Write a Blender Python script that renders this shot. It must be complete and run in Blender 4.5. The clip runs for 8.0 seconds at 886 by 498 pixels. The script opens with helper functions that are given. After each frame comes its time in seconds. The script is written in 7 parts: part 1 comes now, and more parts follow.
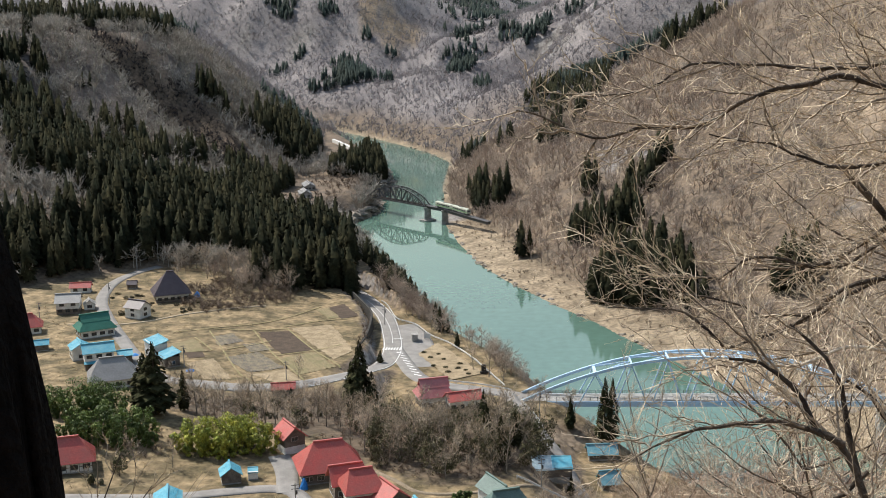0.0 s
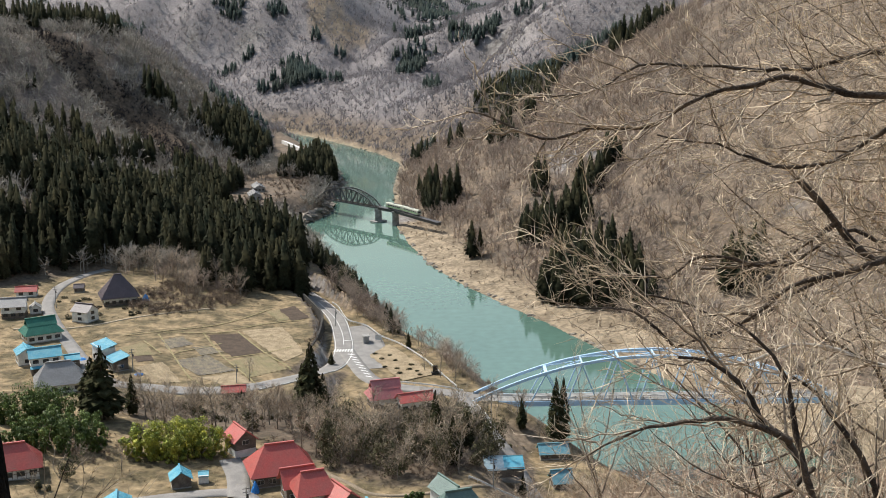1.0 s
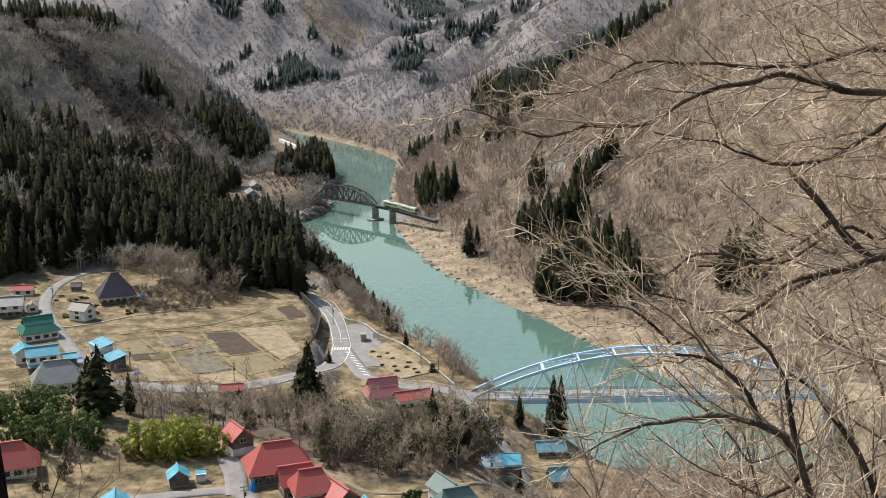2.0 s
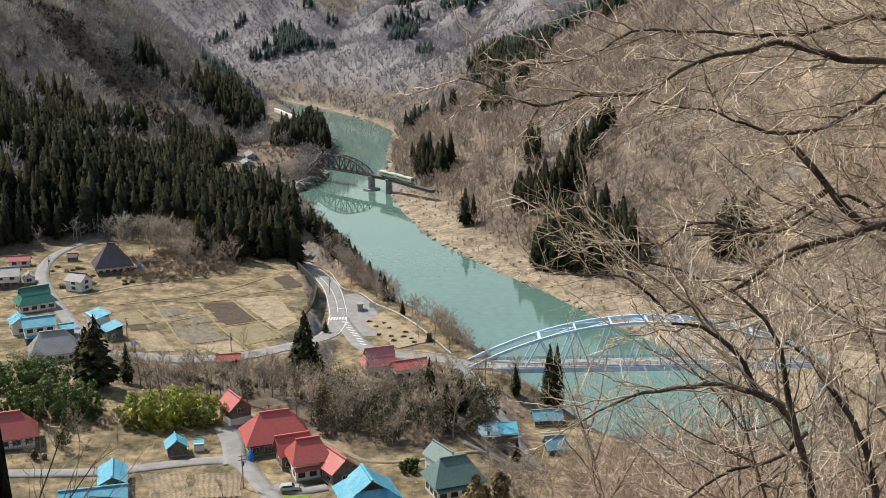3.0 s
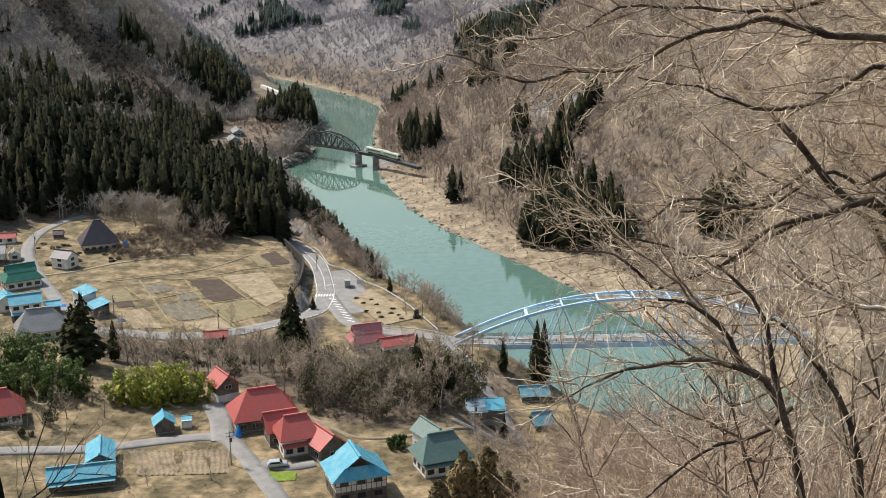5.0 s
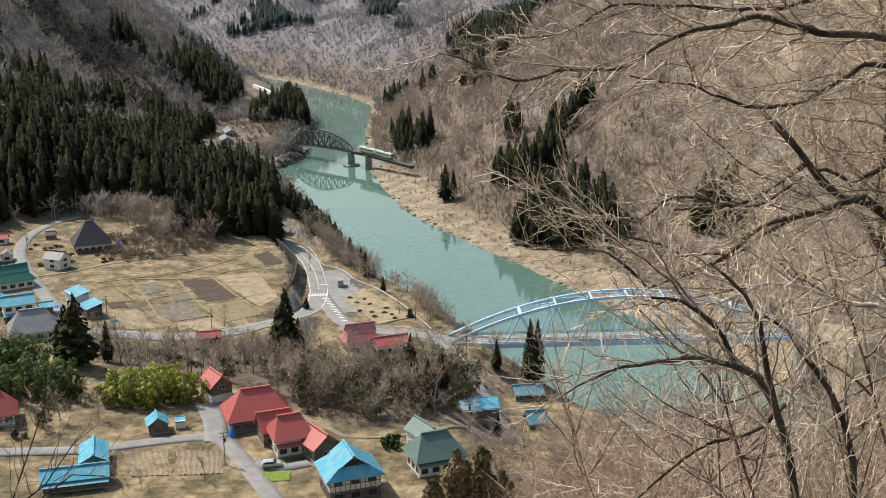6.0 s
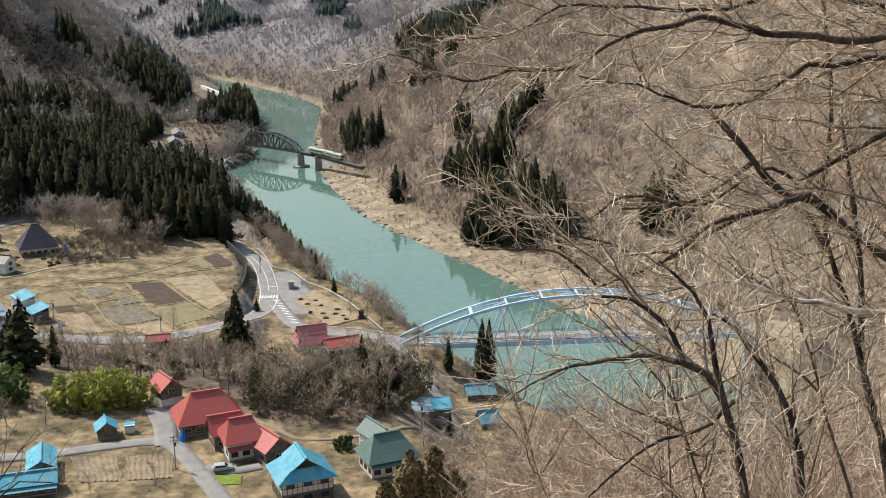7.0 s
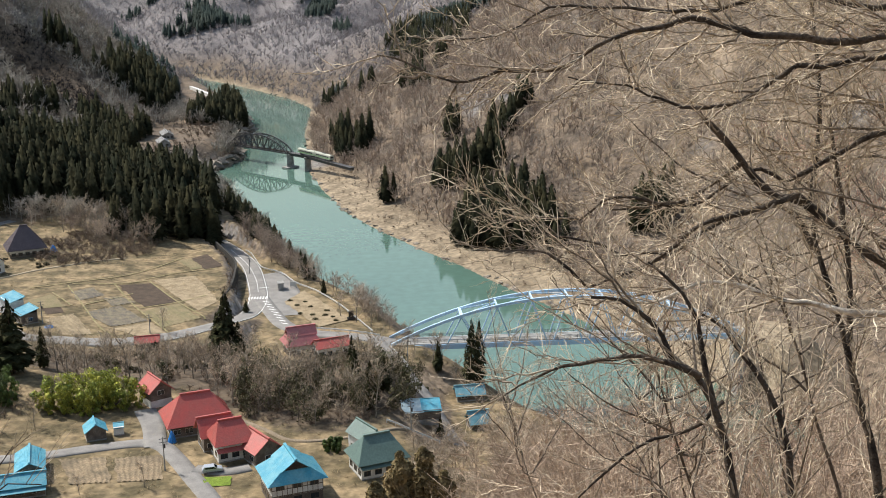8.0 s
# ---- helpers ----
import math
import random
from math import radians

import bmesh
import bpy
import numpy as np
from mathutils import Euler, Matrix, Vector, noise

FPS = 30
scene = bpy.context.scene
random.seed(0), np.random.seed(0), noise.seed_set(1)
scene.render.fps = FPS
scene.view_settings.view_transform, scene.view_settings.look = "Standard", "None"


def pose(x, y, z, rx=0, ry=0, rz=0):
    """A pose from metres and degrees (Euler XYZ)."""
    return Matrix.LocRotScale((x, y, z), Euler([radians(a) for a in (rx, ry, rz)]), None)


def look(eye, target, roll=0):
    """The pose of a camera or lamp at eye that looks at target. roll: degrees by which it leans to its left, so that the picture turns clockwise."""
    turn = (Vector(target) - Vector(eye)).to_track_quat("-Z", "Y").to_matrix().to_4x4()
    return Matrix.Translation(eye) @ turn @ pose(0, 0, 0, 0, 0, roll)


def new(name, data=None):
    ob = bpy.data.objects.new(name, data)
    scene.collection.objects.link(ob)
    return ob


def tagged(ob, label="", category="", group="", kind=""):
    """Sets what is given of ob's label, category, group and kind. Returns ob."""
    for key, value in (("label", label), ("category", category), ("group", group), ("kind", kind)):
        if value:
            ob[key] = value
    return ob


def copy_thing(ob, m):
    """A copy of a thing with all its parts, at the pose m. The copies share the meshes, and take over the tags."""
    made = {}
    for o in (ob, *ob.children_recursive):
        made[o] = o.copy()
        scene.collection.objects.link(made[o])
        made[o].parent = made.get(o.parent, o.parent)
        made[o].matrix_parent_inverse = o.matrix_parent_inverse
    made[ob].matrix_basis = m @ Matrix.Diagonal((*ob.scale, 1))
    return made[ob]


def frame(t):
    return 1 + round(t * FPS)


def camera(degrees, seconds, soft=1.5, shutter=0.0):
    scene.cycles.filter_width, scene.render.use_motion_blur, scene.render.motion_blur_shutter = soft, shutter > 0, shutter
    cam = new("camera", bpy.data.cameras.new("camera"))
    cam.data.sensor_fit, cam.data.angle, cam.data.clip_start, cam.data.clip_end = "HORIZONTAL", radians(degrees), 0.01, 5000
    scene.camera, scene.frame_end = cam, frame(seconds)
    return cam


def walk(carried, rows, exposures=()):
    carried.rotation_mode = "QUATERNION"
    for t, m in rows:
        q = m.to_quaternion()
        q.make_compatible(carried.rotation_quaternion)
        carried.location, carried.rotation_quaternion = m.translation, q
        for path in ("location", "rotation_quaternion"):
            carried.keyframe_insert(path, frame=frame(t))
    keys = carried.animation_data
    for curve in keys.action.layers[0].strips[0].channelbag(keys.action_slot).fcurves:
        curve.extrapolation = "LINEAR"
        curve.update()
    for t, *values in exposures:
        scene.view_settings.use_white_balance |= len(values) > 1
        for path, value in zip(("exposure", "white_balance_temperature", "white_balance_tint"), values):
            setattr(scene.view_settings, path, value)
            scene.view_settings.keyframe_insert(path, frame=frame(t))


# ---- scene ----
# ---- camera: a hand-held pan from a hillside lookout above the valley ----
cam = camera(40.94, 8.0, soft=0.95)
EYE = (0.0, 0.0, 134.0)
TURNS = [
    (0, 78.568, 0.915, 2.501),
    (0.2, 78.565, 1.021, 1.771),
    (0.5, 78.595, 0.987, 0.804),
    (1, 78.580, 0.778, 0.104),
    (1.2, 78.511, 0.967, 0.147),
    (2.3, 78.450, 0.881, -0.131),
    (2.5, 77.946, 0.948, -0.180),
    (3, 77.012, 0.969, -0.251),
    (3.5, 76.098, 0.971, -0.240),
    (4, 76.017, 0.912, -0.192),
    (4.5, 75.962, 1.076, -0.654),
    (4.7, 75.920, 0.973, -0.748),
    (5.8, 75.822, 0.988, -1.123),
    (6, 75.821, 1.064, -1.255),
    (6.2, 75.827, 1.058, -1.999),
    (6.5, 75.816, 1.059, -2.984),
    (7, 75.804, 0.921, -3.663),
    (7.5, 75.819, 0.944, -4.004),
    (8, 75.841, 0.858, -4.165),
]
walk(cam, [(t, pose(*EYE, rx, ry, rz)) for t, rx, ry, rz in TURNS])

# ---- daylight: clear spring sky, sun from the far left ----
SUN_DIR = Vector((-0.68, 0.56, 1.0)).normalized()
world = bpy.data.worlds.new("sky")
scene.world = world
world.use_nodes = True
wn = world.node_tree.nodes
sky = wn.new("ShaderNodeTexSky")
sky.sky_type = "NISHITA"
sky.sun_disc = False
sky.sun_elevation = math.asin(SUN_DIR.z)
sky.sun_rotation = math.atan2(SUN_DIR.x, SUN_DIR.y)
sky.air_density, sky.dust_density = 1.7, 2.2
wn["Background"].inputs["Strength"].default_value = 0.122
world.node_tree.links.new(sky.outputs["Color"], wn["Background"].inputs["Color"])
sun = new("sun", bpy.data.lights.new("sun", "SUN"))
sun.data.energy, sun.data.angle, sun.data.color = 5.0, radians(0.6), (1.0, 0.955, 0.885)
sun.matrix_world = look(SUN_DIR * 900, (0, 0, 0))
scene.view_settings.exposure = 0.17

# ---- the lie of the land ----
RIGHT_BANK = [(-900, 1660), (-420, 1500), (-184, 1344), (-139, 1273), (-103, 1204), (-64, 1119), (-42, 1050), (-42, 906), (-34, 746),
              (-23, 680), (-9, 617), (5, 577), (30, 522), (43, 496), (58, 462), (84, 406), (103, 367), (118, 325), (135, 285), (175, 215), (260, 110), (420, -60)]
LEFT_BANK = [(-900, 1500), (-420, 1400), (-178, 1277), (-138, 1158), (-95, 1008), (-84, 924), (-86, 853), (-80, 805), (-84, 772), (-99, 738),
             (-78, 665), (-55, 585), (-21, 474), (2, 424), (22, 385), (30, 354), (40, 336), (54, 308), (72, 275), (105, 210), (170, 110), (330, -60)]
FOOT = [(-700, 330), (-300, 400), (-205, 440), (-165, 478), (-142, 492), (-118, 520), (-112, 560), (-122, 640), (-140, 720), (-152, 800), (-140, 900), (-146, 1000),
        (-172, 1160), (-205, 1290), (-430, 1420), (-900, 1530)]
GULLY = [(-310, 905), (-266, 876), (-235, 859), (-207, 838), (-180, 806)]
ROAD = [(-78, 505), (-60, 475), (-50, 454), (-42.4, 432), (-38, 407), (-35, 385), (-27, 362), (-15, 348), (-4, 344), (8, 339)]


# bare earth scars: centre and half-widths
SLIDES = [(-140, 1605, 36, 45), (-165, 1640, 20, 25), (172, 556, 5, 13), (18, 314.5, 5.5, 4.2)]
# grey rock faces on the slopes
CLIFFS = [(69, 712, 9, 32), (86, 690, 6, 14), (-30, 768, 7, 16), (-24, 752, 4, 9)]


def seg_dist(X, Y, line):
    """Distance to a polyline, and on which side of it a point lies (positive: to the left of its run)."""
    best = np.full(X.shape, 1e9)
    side = np.zeros(X.shape)
    for (ax, ay), (bx, by) in zip(line, line[1:]):
        dx, dy = bx - ax, by - ay
        s = np.clip(((X - ax) * dx + (Y - ay) * dy) / (dx * dx + dy * dy), 0, 1)
        d = np.hypot(X - ax - s * dx, Y - ay - s * dy)
        cross = dx * (Y - ay) - dy * (X - ax)
        near = d < best
        side = np.where(near, np.sign(cross), side)
        best = np.where(near, d, best)
    return best, side


def smooth(a, b, v):
    s = np.clip((v - a) / (b - a), 0, 1)
    return s * s * (3 - 2 * s)


def lumps(X, Y, size, seed):
    """Soft value noise from -1 to 1."""
    gx, gy = X / size + seed * 17.3, Y / size - seed * 9.1
    ix, iy = np.floor(gx), np.floor(gy)
    fx, fy = gx - ix, gy - iy
    fx, fy = fx * fx * (3 - 2 * fx), fy * fy * (3 - 2 * fy)

    def h(a, b):
        s = np.sin(a * 127.1 + b * 311.7 + seed * 74.7) * 43758.5453
        return 2 * (s - np.floor(s)) - 1
    top = h(ix, iy) * (1 - fx) + h(ix + 1, iy) * fx
    low = h(ix, iy + 1) * (1 - fx) + h(ix + 1, iy + 1) * fx
    return top * (1 - fy) + low * fy


def soft_min(a, b, k):
    h = np.clip(0.5 + 0.5 * (b - a) / k, 0, 1)
    return b * (1 - h) + a * h - k * h * (1 - h)


def soft_max(a, b, k):
    return -soft_min(-a, -b, k)


def river_side(X, Y):
    """d_left, d_right: metres of dry land from each bank; negative towards the water."""
    dl, sl = seg_dist(X, Y, LEFT_BANK)
    dr, sr = seg_dist(X, Y, RIGHT_BANK)
    return -dl * sl, dr * sr


def beach_width(Y):
    return 8 + 18 * smooth(810, 690, Y)


def height(X, Y):
    X, Y = np.asarray(X, float), np.asarray(Y, float)
    dl, dr = river_side(X, Y)
    rough = lumps(X, Y, 42, 1) * 2.5 + lumps(X, Y, 17, 2) * 0.9
    folds = lumps(X, Y, 210, 3) * 26 + lumps(X, Y, 95, 4) * 12
    # right: beach, then the long wooded slope
    width = beach_width(Y)
    beach = 0.16 * dr + 0.14 * lumps(X, Y, 9, 5)
    rise = np.maximum(dr - width, 0)
    far = smooth(950, 1150, Y)
    slope = 0.62 + 0.10 * far
    wall = 0.16 * width + slope * rise / (1 + rise / 2600) + (folds + far * (42 * lumps(X, Y, 135, 24) - 34 * np.abs(lumps(X, Y, 85, 25)) + 12 * lumps(X, Y, 46, 38) * smooth(1250, 1500, Y))) * smooth(20, 220, rise) + rough * smooth(0, 40, rise)
    wall = soft_min(wall, 185 + folds * 0.6 + 60 * smooth(900, 500, Y), 70)
    notch = seg_dist(X, Y, [(-70, 1180), (-60, 1500), (60, 2100), (160, 2900)])[0]
    wall = wall - 70 * np.exp(-(notch / 120) ** 2) * smooth(60, 400, rise)
    right = np.where(dr > width, wall, beach)
    right = np.maximum(right, 19.6 - 0.9 * np.maximum(np.hypot(X - 124, (Y - 337) * 0.8) - 9, 0))
    # left: terraces with the village and the fields, then the forest slope
    fd, fs = seg_dist(X, Y, FOOT)
    up = np.maximum(fd * fs, 0)
    k = 0.36 + 0.55 * smooth(700, 980, Y)
    terrace = 28 - 2.5 * smooth(-100, -70, X) + 4.5 * smooth(325, 280, Y) + lumps(X, Y, 30, 6) * 0.25
    terrace = terrace - 2.0 * np.exp(-((Y - 312) / 14) ** 2) * smooth(-90, -60, X)
    terrace = terrace - 14 * smooth(2, 24, X) * smooth(346, 332, Y) * (0.35 + 0.65 * smooth(235, 275, Y))
    terrace = terrace - 13 * smooth(520, 640, Y)
    rd = seg_dist(X, Y, ROAD)[0]
    low = np.clip(smooth(9.5, 7.0, rd) + smooth(-40, -34, X) * smooth(300, 335, Y) * smooth(480, 440, Y), 0, 1)
    terrace = terrace * (1 - low) + 20.5 * low
    ramp = seg_dist(X, Y, [(-36.5, 376), (-40, 358), (-47, 343), (-54, 337)])[0]
    on = smooth(7, 3.6, ramp)
    terrace = terrace * (1 - on) + (20.5 + 5.0 * smooth(376, 337, Y)) * on
    lookout = 132.3 - 0.63 * Y + rough * 0.6 * smooth(6, 30, np.hypot(X, Y)) - 0.05 * np.abs(X)
    hill = terrace + k * up + (folds * 0.45) * smooth(60, 260, up) + rough * smooth(0, 60, up)
    gully = seg_dist(X, Y, GULLY)[0]
    hill = hill - 26 * np.exp(-(gully / 22) ** 2) * smooth(30, 90, up)
    hill = soft_min(hill, 112 + 0.05 * up + folds * 0.35, 26)
    left = soft_max(hill, lookout, 4)
    bank = 1.0 + 0.95 * dl + 0.4 * lumps(X, Y, 11, 7)
    left = soft_min(left, bank, 3)
    bed = -3.0 * smooth(0, 12, np.maximum(-dl, 0)) * smooth(0, 12, np.maximum(-dr, 0))
    return np.where(dl > 0, left, np.where(dr > 0, right, bed - 0.2))

# ---- materials ----
def material(name, base, rough=0.85, metal=0.0, vary=0.25, scale=0.6, fine=6.0, bump=0.25, hue=None, per_object=0.0, per_island=0.0, spec=0.3, leafy=0.0):
    """A surface with colour that varies at two scales and a fine relief; scale and fine are in cycles a metre."""
    m = bpy.data.materials.new(name)
    m.use_nodes = True
    nt = m.node_tree
    n, link = nt.nodes, nt.links.new
    b = n["Principled BSDF"]
    geo = n.new("ShaderNodeNewGeometry")
    n1, n2 = n.new("ShaderNodeTexNoise"), n.new("ShaderNodeTexNoise")
    for tex, s, det in ((n1, scale, 4.0), (n2, fine, 5.0)):
        link(geo.outputs["Position"], tex.inputs["Vector"])
        tex.inputs["Scale"].default_value, tex.inputs["Detail"].default_value = s, det
    mix = n.new("ShaderNodeMix")
    mix.data_type = "RGBA"
    other = hue or tuple(c * (1 - vary) for c in base)
    mix.inputs["A"].default_value, mix.inputs["B"].default_value = (*base, 1), (*other, 1)
    ramp = n.new("ShaderNodeMapRange")
    ramp.inputs["From Min"].default_value, ramp.inputs["From Max"].default_value = 0.36, 0.64
    link(n1.outputs["Fac"], ramp.inputs["Value"])
    link(ramp.outputs["Result"], mix.inputs["Factor"])
    hsv = n.new("ShaderNodeHueSaturation")
    fr = n.new("ShaderNodeMapRange")
    fr.inputs["From Min"].default_value, fr.inputs["From Max"].default_value = 0.3, 0.7
    fr.inputs["To Min"].default_value, fr.inputs["To Max"].default_value = 1 - vary, 1 + vary
    link(n2.outputs["Fac"], fr.inputs["Value"])
    val = fr.outputs["Result"]
    for amount, node, out in ((per_object, "ShaderNodeObjectInfo", "Random"), (per_island, "ShaderNodeNewGeometry", "Random Per Island")):
        if amount:
            src = n.new(node)
            r = n.new("ShaderNodeMapRange")
            r.inputs["To Min"].default_value, r.inputs["To Max"].default_value = 1 - amount, 1 + amount
            link(src.outputs[out], r.inputs["Value"])
            mul = n.new("ShaderNodeMath")
            mul.operation = "MULTIPLY"
            link(val, mul.inputs[0])
            link(r.outputs["Result"], mul.inputs[1])
            val = mul.outputs["Value"]
    link(val, hsv.inputs["Value"])
    link(mix.outputs["Result"], hsv.inputs["Color"])
    link(hsv.outputs["Color"], b.inputs["Base Color"])
    b.inputs["Roughness"].default_value, b.inputs["Metallic"].default_value = rough, metal
    b.inputs["Specular IOR Level"].default_value = spec
    if bump:
        bn = n.new("ShaderNodeBump")
        bn.inputs["Strength"].default_value, bn.inputs["Distance"].default_value = bump, 0.05
        link(n2.outputs["Fac"], bn.inputs["Height"])
        link(bn.outputs["Normal"], b.inputs["Normal"])
    if leafy:
        # thin leaves glow with the light behind them
        tr, blend = n.new("ShaderNodeBsdfTranslucent"), n.new("ShaderNodeMixShader")
        blend.inputs["Fac"].default_value = leafy
        link(hsv.outputs["Color"], tr.inputs["Color"])
        link(b.outputs["BSDF"], blend.inputs[1])
        link(tr.outputs["BSDF"], blend.inputs[2])
        link(blend.outputs["Shader"], n["Material Output"].inputs["Surface"])
    return m


def ground_material():
    """Leaf litter and dead grass; sand and dry reeds by the water, mown turf on the terraces, a haze tint on the far
    slopes, by masks laid on the sheet.
    """
    m = material("leaf_litter_and_dry_grass", (0.18, 0.134, 0.092), 0.95, vary=0.3, scale=0.045, fine=0.5, bump=0.9, hue=(0.115, 0.089, 0.067))
    nt = m.node_tree
    n, link = nt.nodes, nt.links.new
    b = n["Principled BSDF"]
    n["Bump"].inputs["Distance"].default_value = 0.5
    col = b.inputs["Base Color"].links[0].from_socket
    geo = n.new("ShaderNodeNewGeometry")
    # aerial haze on the far mountainsides is mixed into the ground colour
    for mask, c1, c2, s in (("sand", (0.315, 0.25, 0.17), (0.19, 0.148, 0.098), 0.1), ("turf", (0.275, 0.204, 0.116), (0.105, 0.083, 0.043), 0.15),
                            ("scrub", (0.18, 0.15, 0.135), (0.12, 0.10, 0.09), 0.05),
                            ("far_slope_haze", (0.25, 0.228, 0.225), (0.155, 0.142, 0.146), 0.02), ("wood_floor", (0.135, 0.10, 0.07), (0.085, 0.065, 0.048), 0.2), ("slide", (0.38, 0.29, 0.20), (0.25, 0.19, 0.135), 0.06), ("rock", (0.25, 0.235, 0.22), (0.14, 0.125, 0.115), 0.12)):
        tex = n.new("ShaderNodeTexNoise")
        tex.inputs["Scale"].default_value, tex.inputs["Detail"].default_value = s, 7
        link(geo.outputs["Position"], tex.inputs["Vector"])
        r = n.new("ShaderNodeMapRange")
        r.inputs["From Min"].default_value, r.inputs["From Max"].default_value = 0.38, 0.62
        link(tex.outputs["Fac"], r.inputs["Value"])
        own = n.new("ShaderNodeMix")
        own.data_type = "RGBA"
        own.inputs["A"].default_value, own.inputs["B"].default_value = (*c1, 1), (*c2, 1)
        link(r.outputs["Result"], own.inputs["Factor"])
        att = n.new("ShaderNodeAttribute")
        att.attribute_name = mask
        mix = n.new("ShaderNodeMix")
        mix.data_type = "RGBA"
        link(att.outputs["Fac"], mix.inputs["Factor"])
        link(col, mix.inputs["A"])
        link(own.outputs["Result"], mix.inputs["B"])
        col = mix.outputs["Result"]
    grain = n.new("ShaderNodeTexNoise")
    grain.inputs["Scale"].default_value, grain.inputs["Detail"].default_value = 0.55, 8
    link(geo.outputs["Position"], grain.inputs["Vector"])
    r = n.new("ShaderNodeMapRange")
    r.inputs["From Min"].default_value, r.inputs["From Max"].default_value = 0.33, 0.67
    r.inputs["To Min"].default_value, r.inputs["To Max"].default_value = 0.62, 1.3
    link(grain.outputs["Fac"], r.inputs["Value"])
    hsv = n.new("ShaderNodeHueSaturation")
    link(r.outputs["Result"], hsv.inputs["Value"])
    link(col, hsv.inputs["Color"])
    link(hsv.outputs["Color"], b.inputs["Base Color"])
    return m


GROUND = ground_material()
WATER = material("jade_river_water", (0.10, 0.178, 0.143), 0.045, vary=0.1, scale=0.02, fine=0.25, bump=0.05, spec=0.5)
WATER.node_tree.nodes["Principled BSDF"].inputs["IOR"].default_value = 1.5
WATER.node_tree.nodes["Bump"].inputs["Distance"].default_value = 0.12
ASPHALT = material("worn_asphalt", (0.255, 0.242, 0.226), 0.9, vary=0.12, scale=0.3, fine=4, hue=(0.20, 0.19, 0.178))
WHITE_LINE = material("white_road_paint", (0.78, 0.78, 0.76), 0.7, vary=0.1)
CONCRETE = material("weathered_concrete", (0.36, 0.35, 0.33), 0.9, vary=0.2, scale=0.5, fine=5, hue=(0.22, 0.215, 0.20))
ROOF_RED = material("red_painted_sheet_metal", (0.45, 0.098, 0.084), 0.45, vary=0.14, scale=0.4, fine=3, bump=0.08, hue=(0.38, 0.11, 0.095), per_object=0.06)
ROOF_PINK = material("faded_red_sheet_metal", (0.48, 0.19, 0.185), 0.5, vary=0.15, scale=0.4, fine=3, bump=0.08, per_object=0.06)
ROOF_BLUE = material("bright_blue_sheet_metal", (0.06, 0.30, 0.42), 0.42, vary=0.14, scale=0.5, fine=3, bump=0.08, hue=(0.14, 0.37, 0.45), per_object=0.1)
ROOF_PALE = material("faded_pale_blue_sheet", (0.36, 0.44, 0.47), 0.5, vary=0.18, scale=0.6, fine=3, bump=0.08, hue=(0.26, 0.36, 0.42))
ROOF_TEAL = material("faded_teal_blue_sheet", (0.11, 0.27, 0.33), 0.5, vary=0.2, scale=0.7, fine=3, bump=0.08, hue=(0.17, 0.33, 0.38), per_object=0.08)
ROOF_GREEN = material("green_sheet_metal", (0.035, 0.16, 0.115), 0.5, vary=0.15, scale=0.5, fine=3, bump=0.08)
ROOF_SAGE = material("grey_green_sheet_metal", (0.12, 0.185, 0.165), 0.5, vary=0.15, scale=0.5, fine=3, bump=0.08)
ROOF_BROWN = material("purple_brown_sheet_metal", (0.105, 0.085, 0.095), 0.5, vary=0.15, scale=0.5, fine=3, bump=0.08)
ROOF_GREY = material("grey_sheet_metal", (0.29, 0.285, 0.28), 0.5, vary=0.15, scale=0.5, fine=3, bump=0.08)
PLASTER = material("white_plaster", (0.70, 0.69, 0.65), 0.9, vary=0.1, scale=0.6, fine=5, hue=(0.55, 0.53, 0.49))
BOARD = material("dark_weathered_boards", (0.10, 0.08, 0.065), 0.85, vary=0.25, scale=0.8, fine=6, hue=(0.17, 0.145, 0.12))
TIMBER = material("brown_timber", (0.11, 0.075, 0.05), 0.8, vary=0.2)
GLASS = material("window_glass", (0.03, 0.035, 0.04), 0.08, vary=0.05, bump=0, spec=0.6)
STEEL_BLUE = material("pale_blue_bridge_paint", (0.50, 0.68, 0.86), 0.45, vary=0.1, scale=0.3, fine=2, bump=0.05)
STEEL_GREY = material("grey_bridge_steel", (0.095, 0.09, 0.09), 0.55, metal=0.1, vary=0.2, scale=0.4, fine=3, bump=0.1)
BARK = material("grey_brown_bark", (0.115, 0.088, 0.066), 0.9, vary=0.35, scale=1.5, fine=14, bump=0.6, hue=(0.065, 0.05, 0.04))
PALE_BARK = material("pale_grey_bark", (0.30, 0.26, 0.215), 0.9, vary=0.35, scale=1.5, fine=14, bump=0.5, hue=(0.12, 0.098, 0.078))
LEFT_TWIG = material("grey_olive_twigs", (0.46, 0.42, 0.365), 0.9, vary=0.2, scale=0.09, fine=0.5, bump=0, hue=(0.24, 0.21, 0.175), per_island=0.3)
TWIG = material("bare_grey_twigs", (0.48, 0.395, 0.32), 0.9, vary=0.2, scale=0.08, fine=0.5, bump=0, hue=(0.26, 0.20, 0.16), per_island=0.3)
# distance haze is put into the base colours of both far-woodland materials
FAR_TWIG = material("haze_tinted_far_woodland", (0.42, 0.385, 0.38), 0.9, vary=0.15, scale=0.03, fine=0.3, bump=0, hue=(0.27, 0.245, 0.245), per_island=0.18)
FAR_CEDAR = material("haze_tinted_far_conifers", (0.036, 0.052, 0.048), 0.85, vary=0.3, scale=0.03, fine=0.8, bump=0, hue=(0.05, 0.06, 0.05), per_island=0.3, spec=0.06)
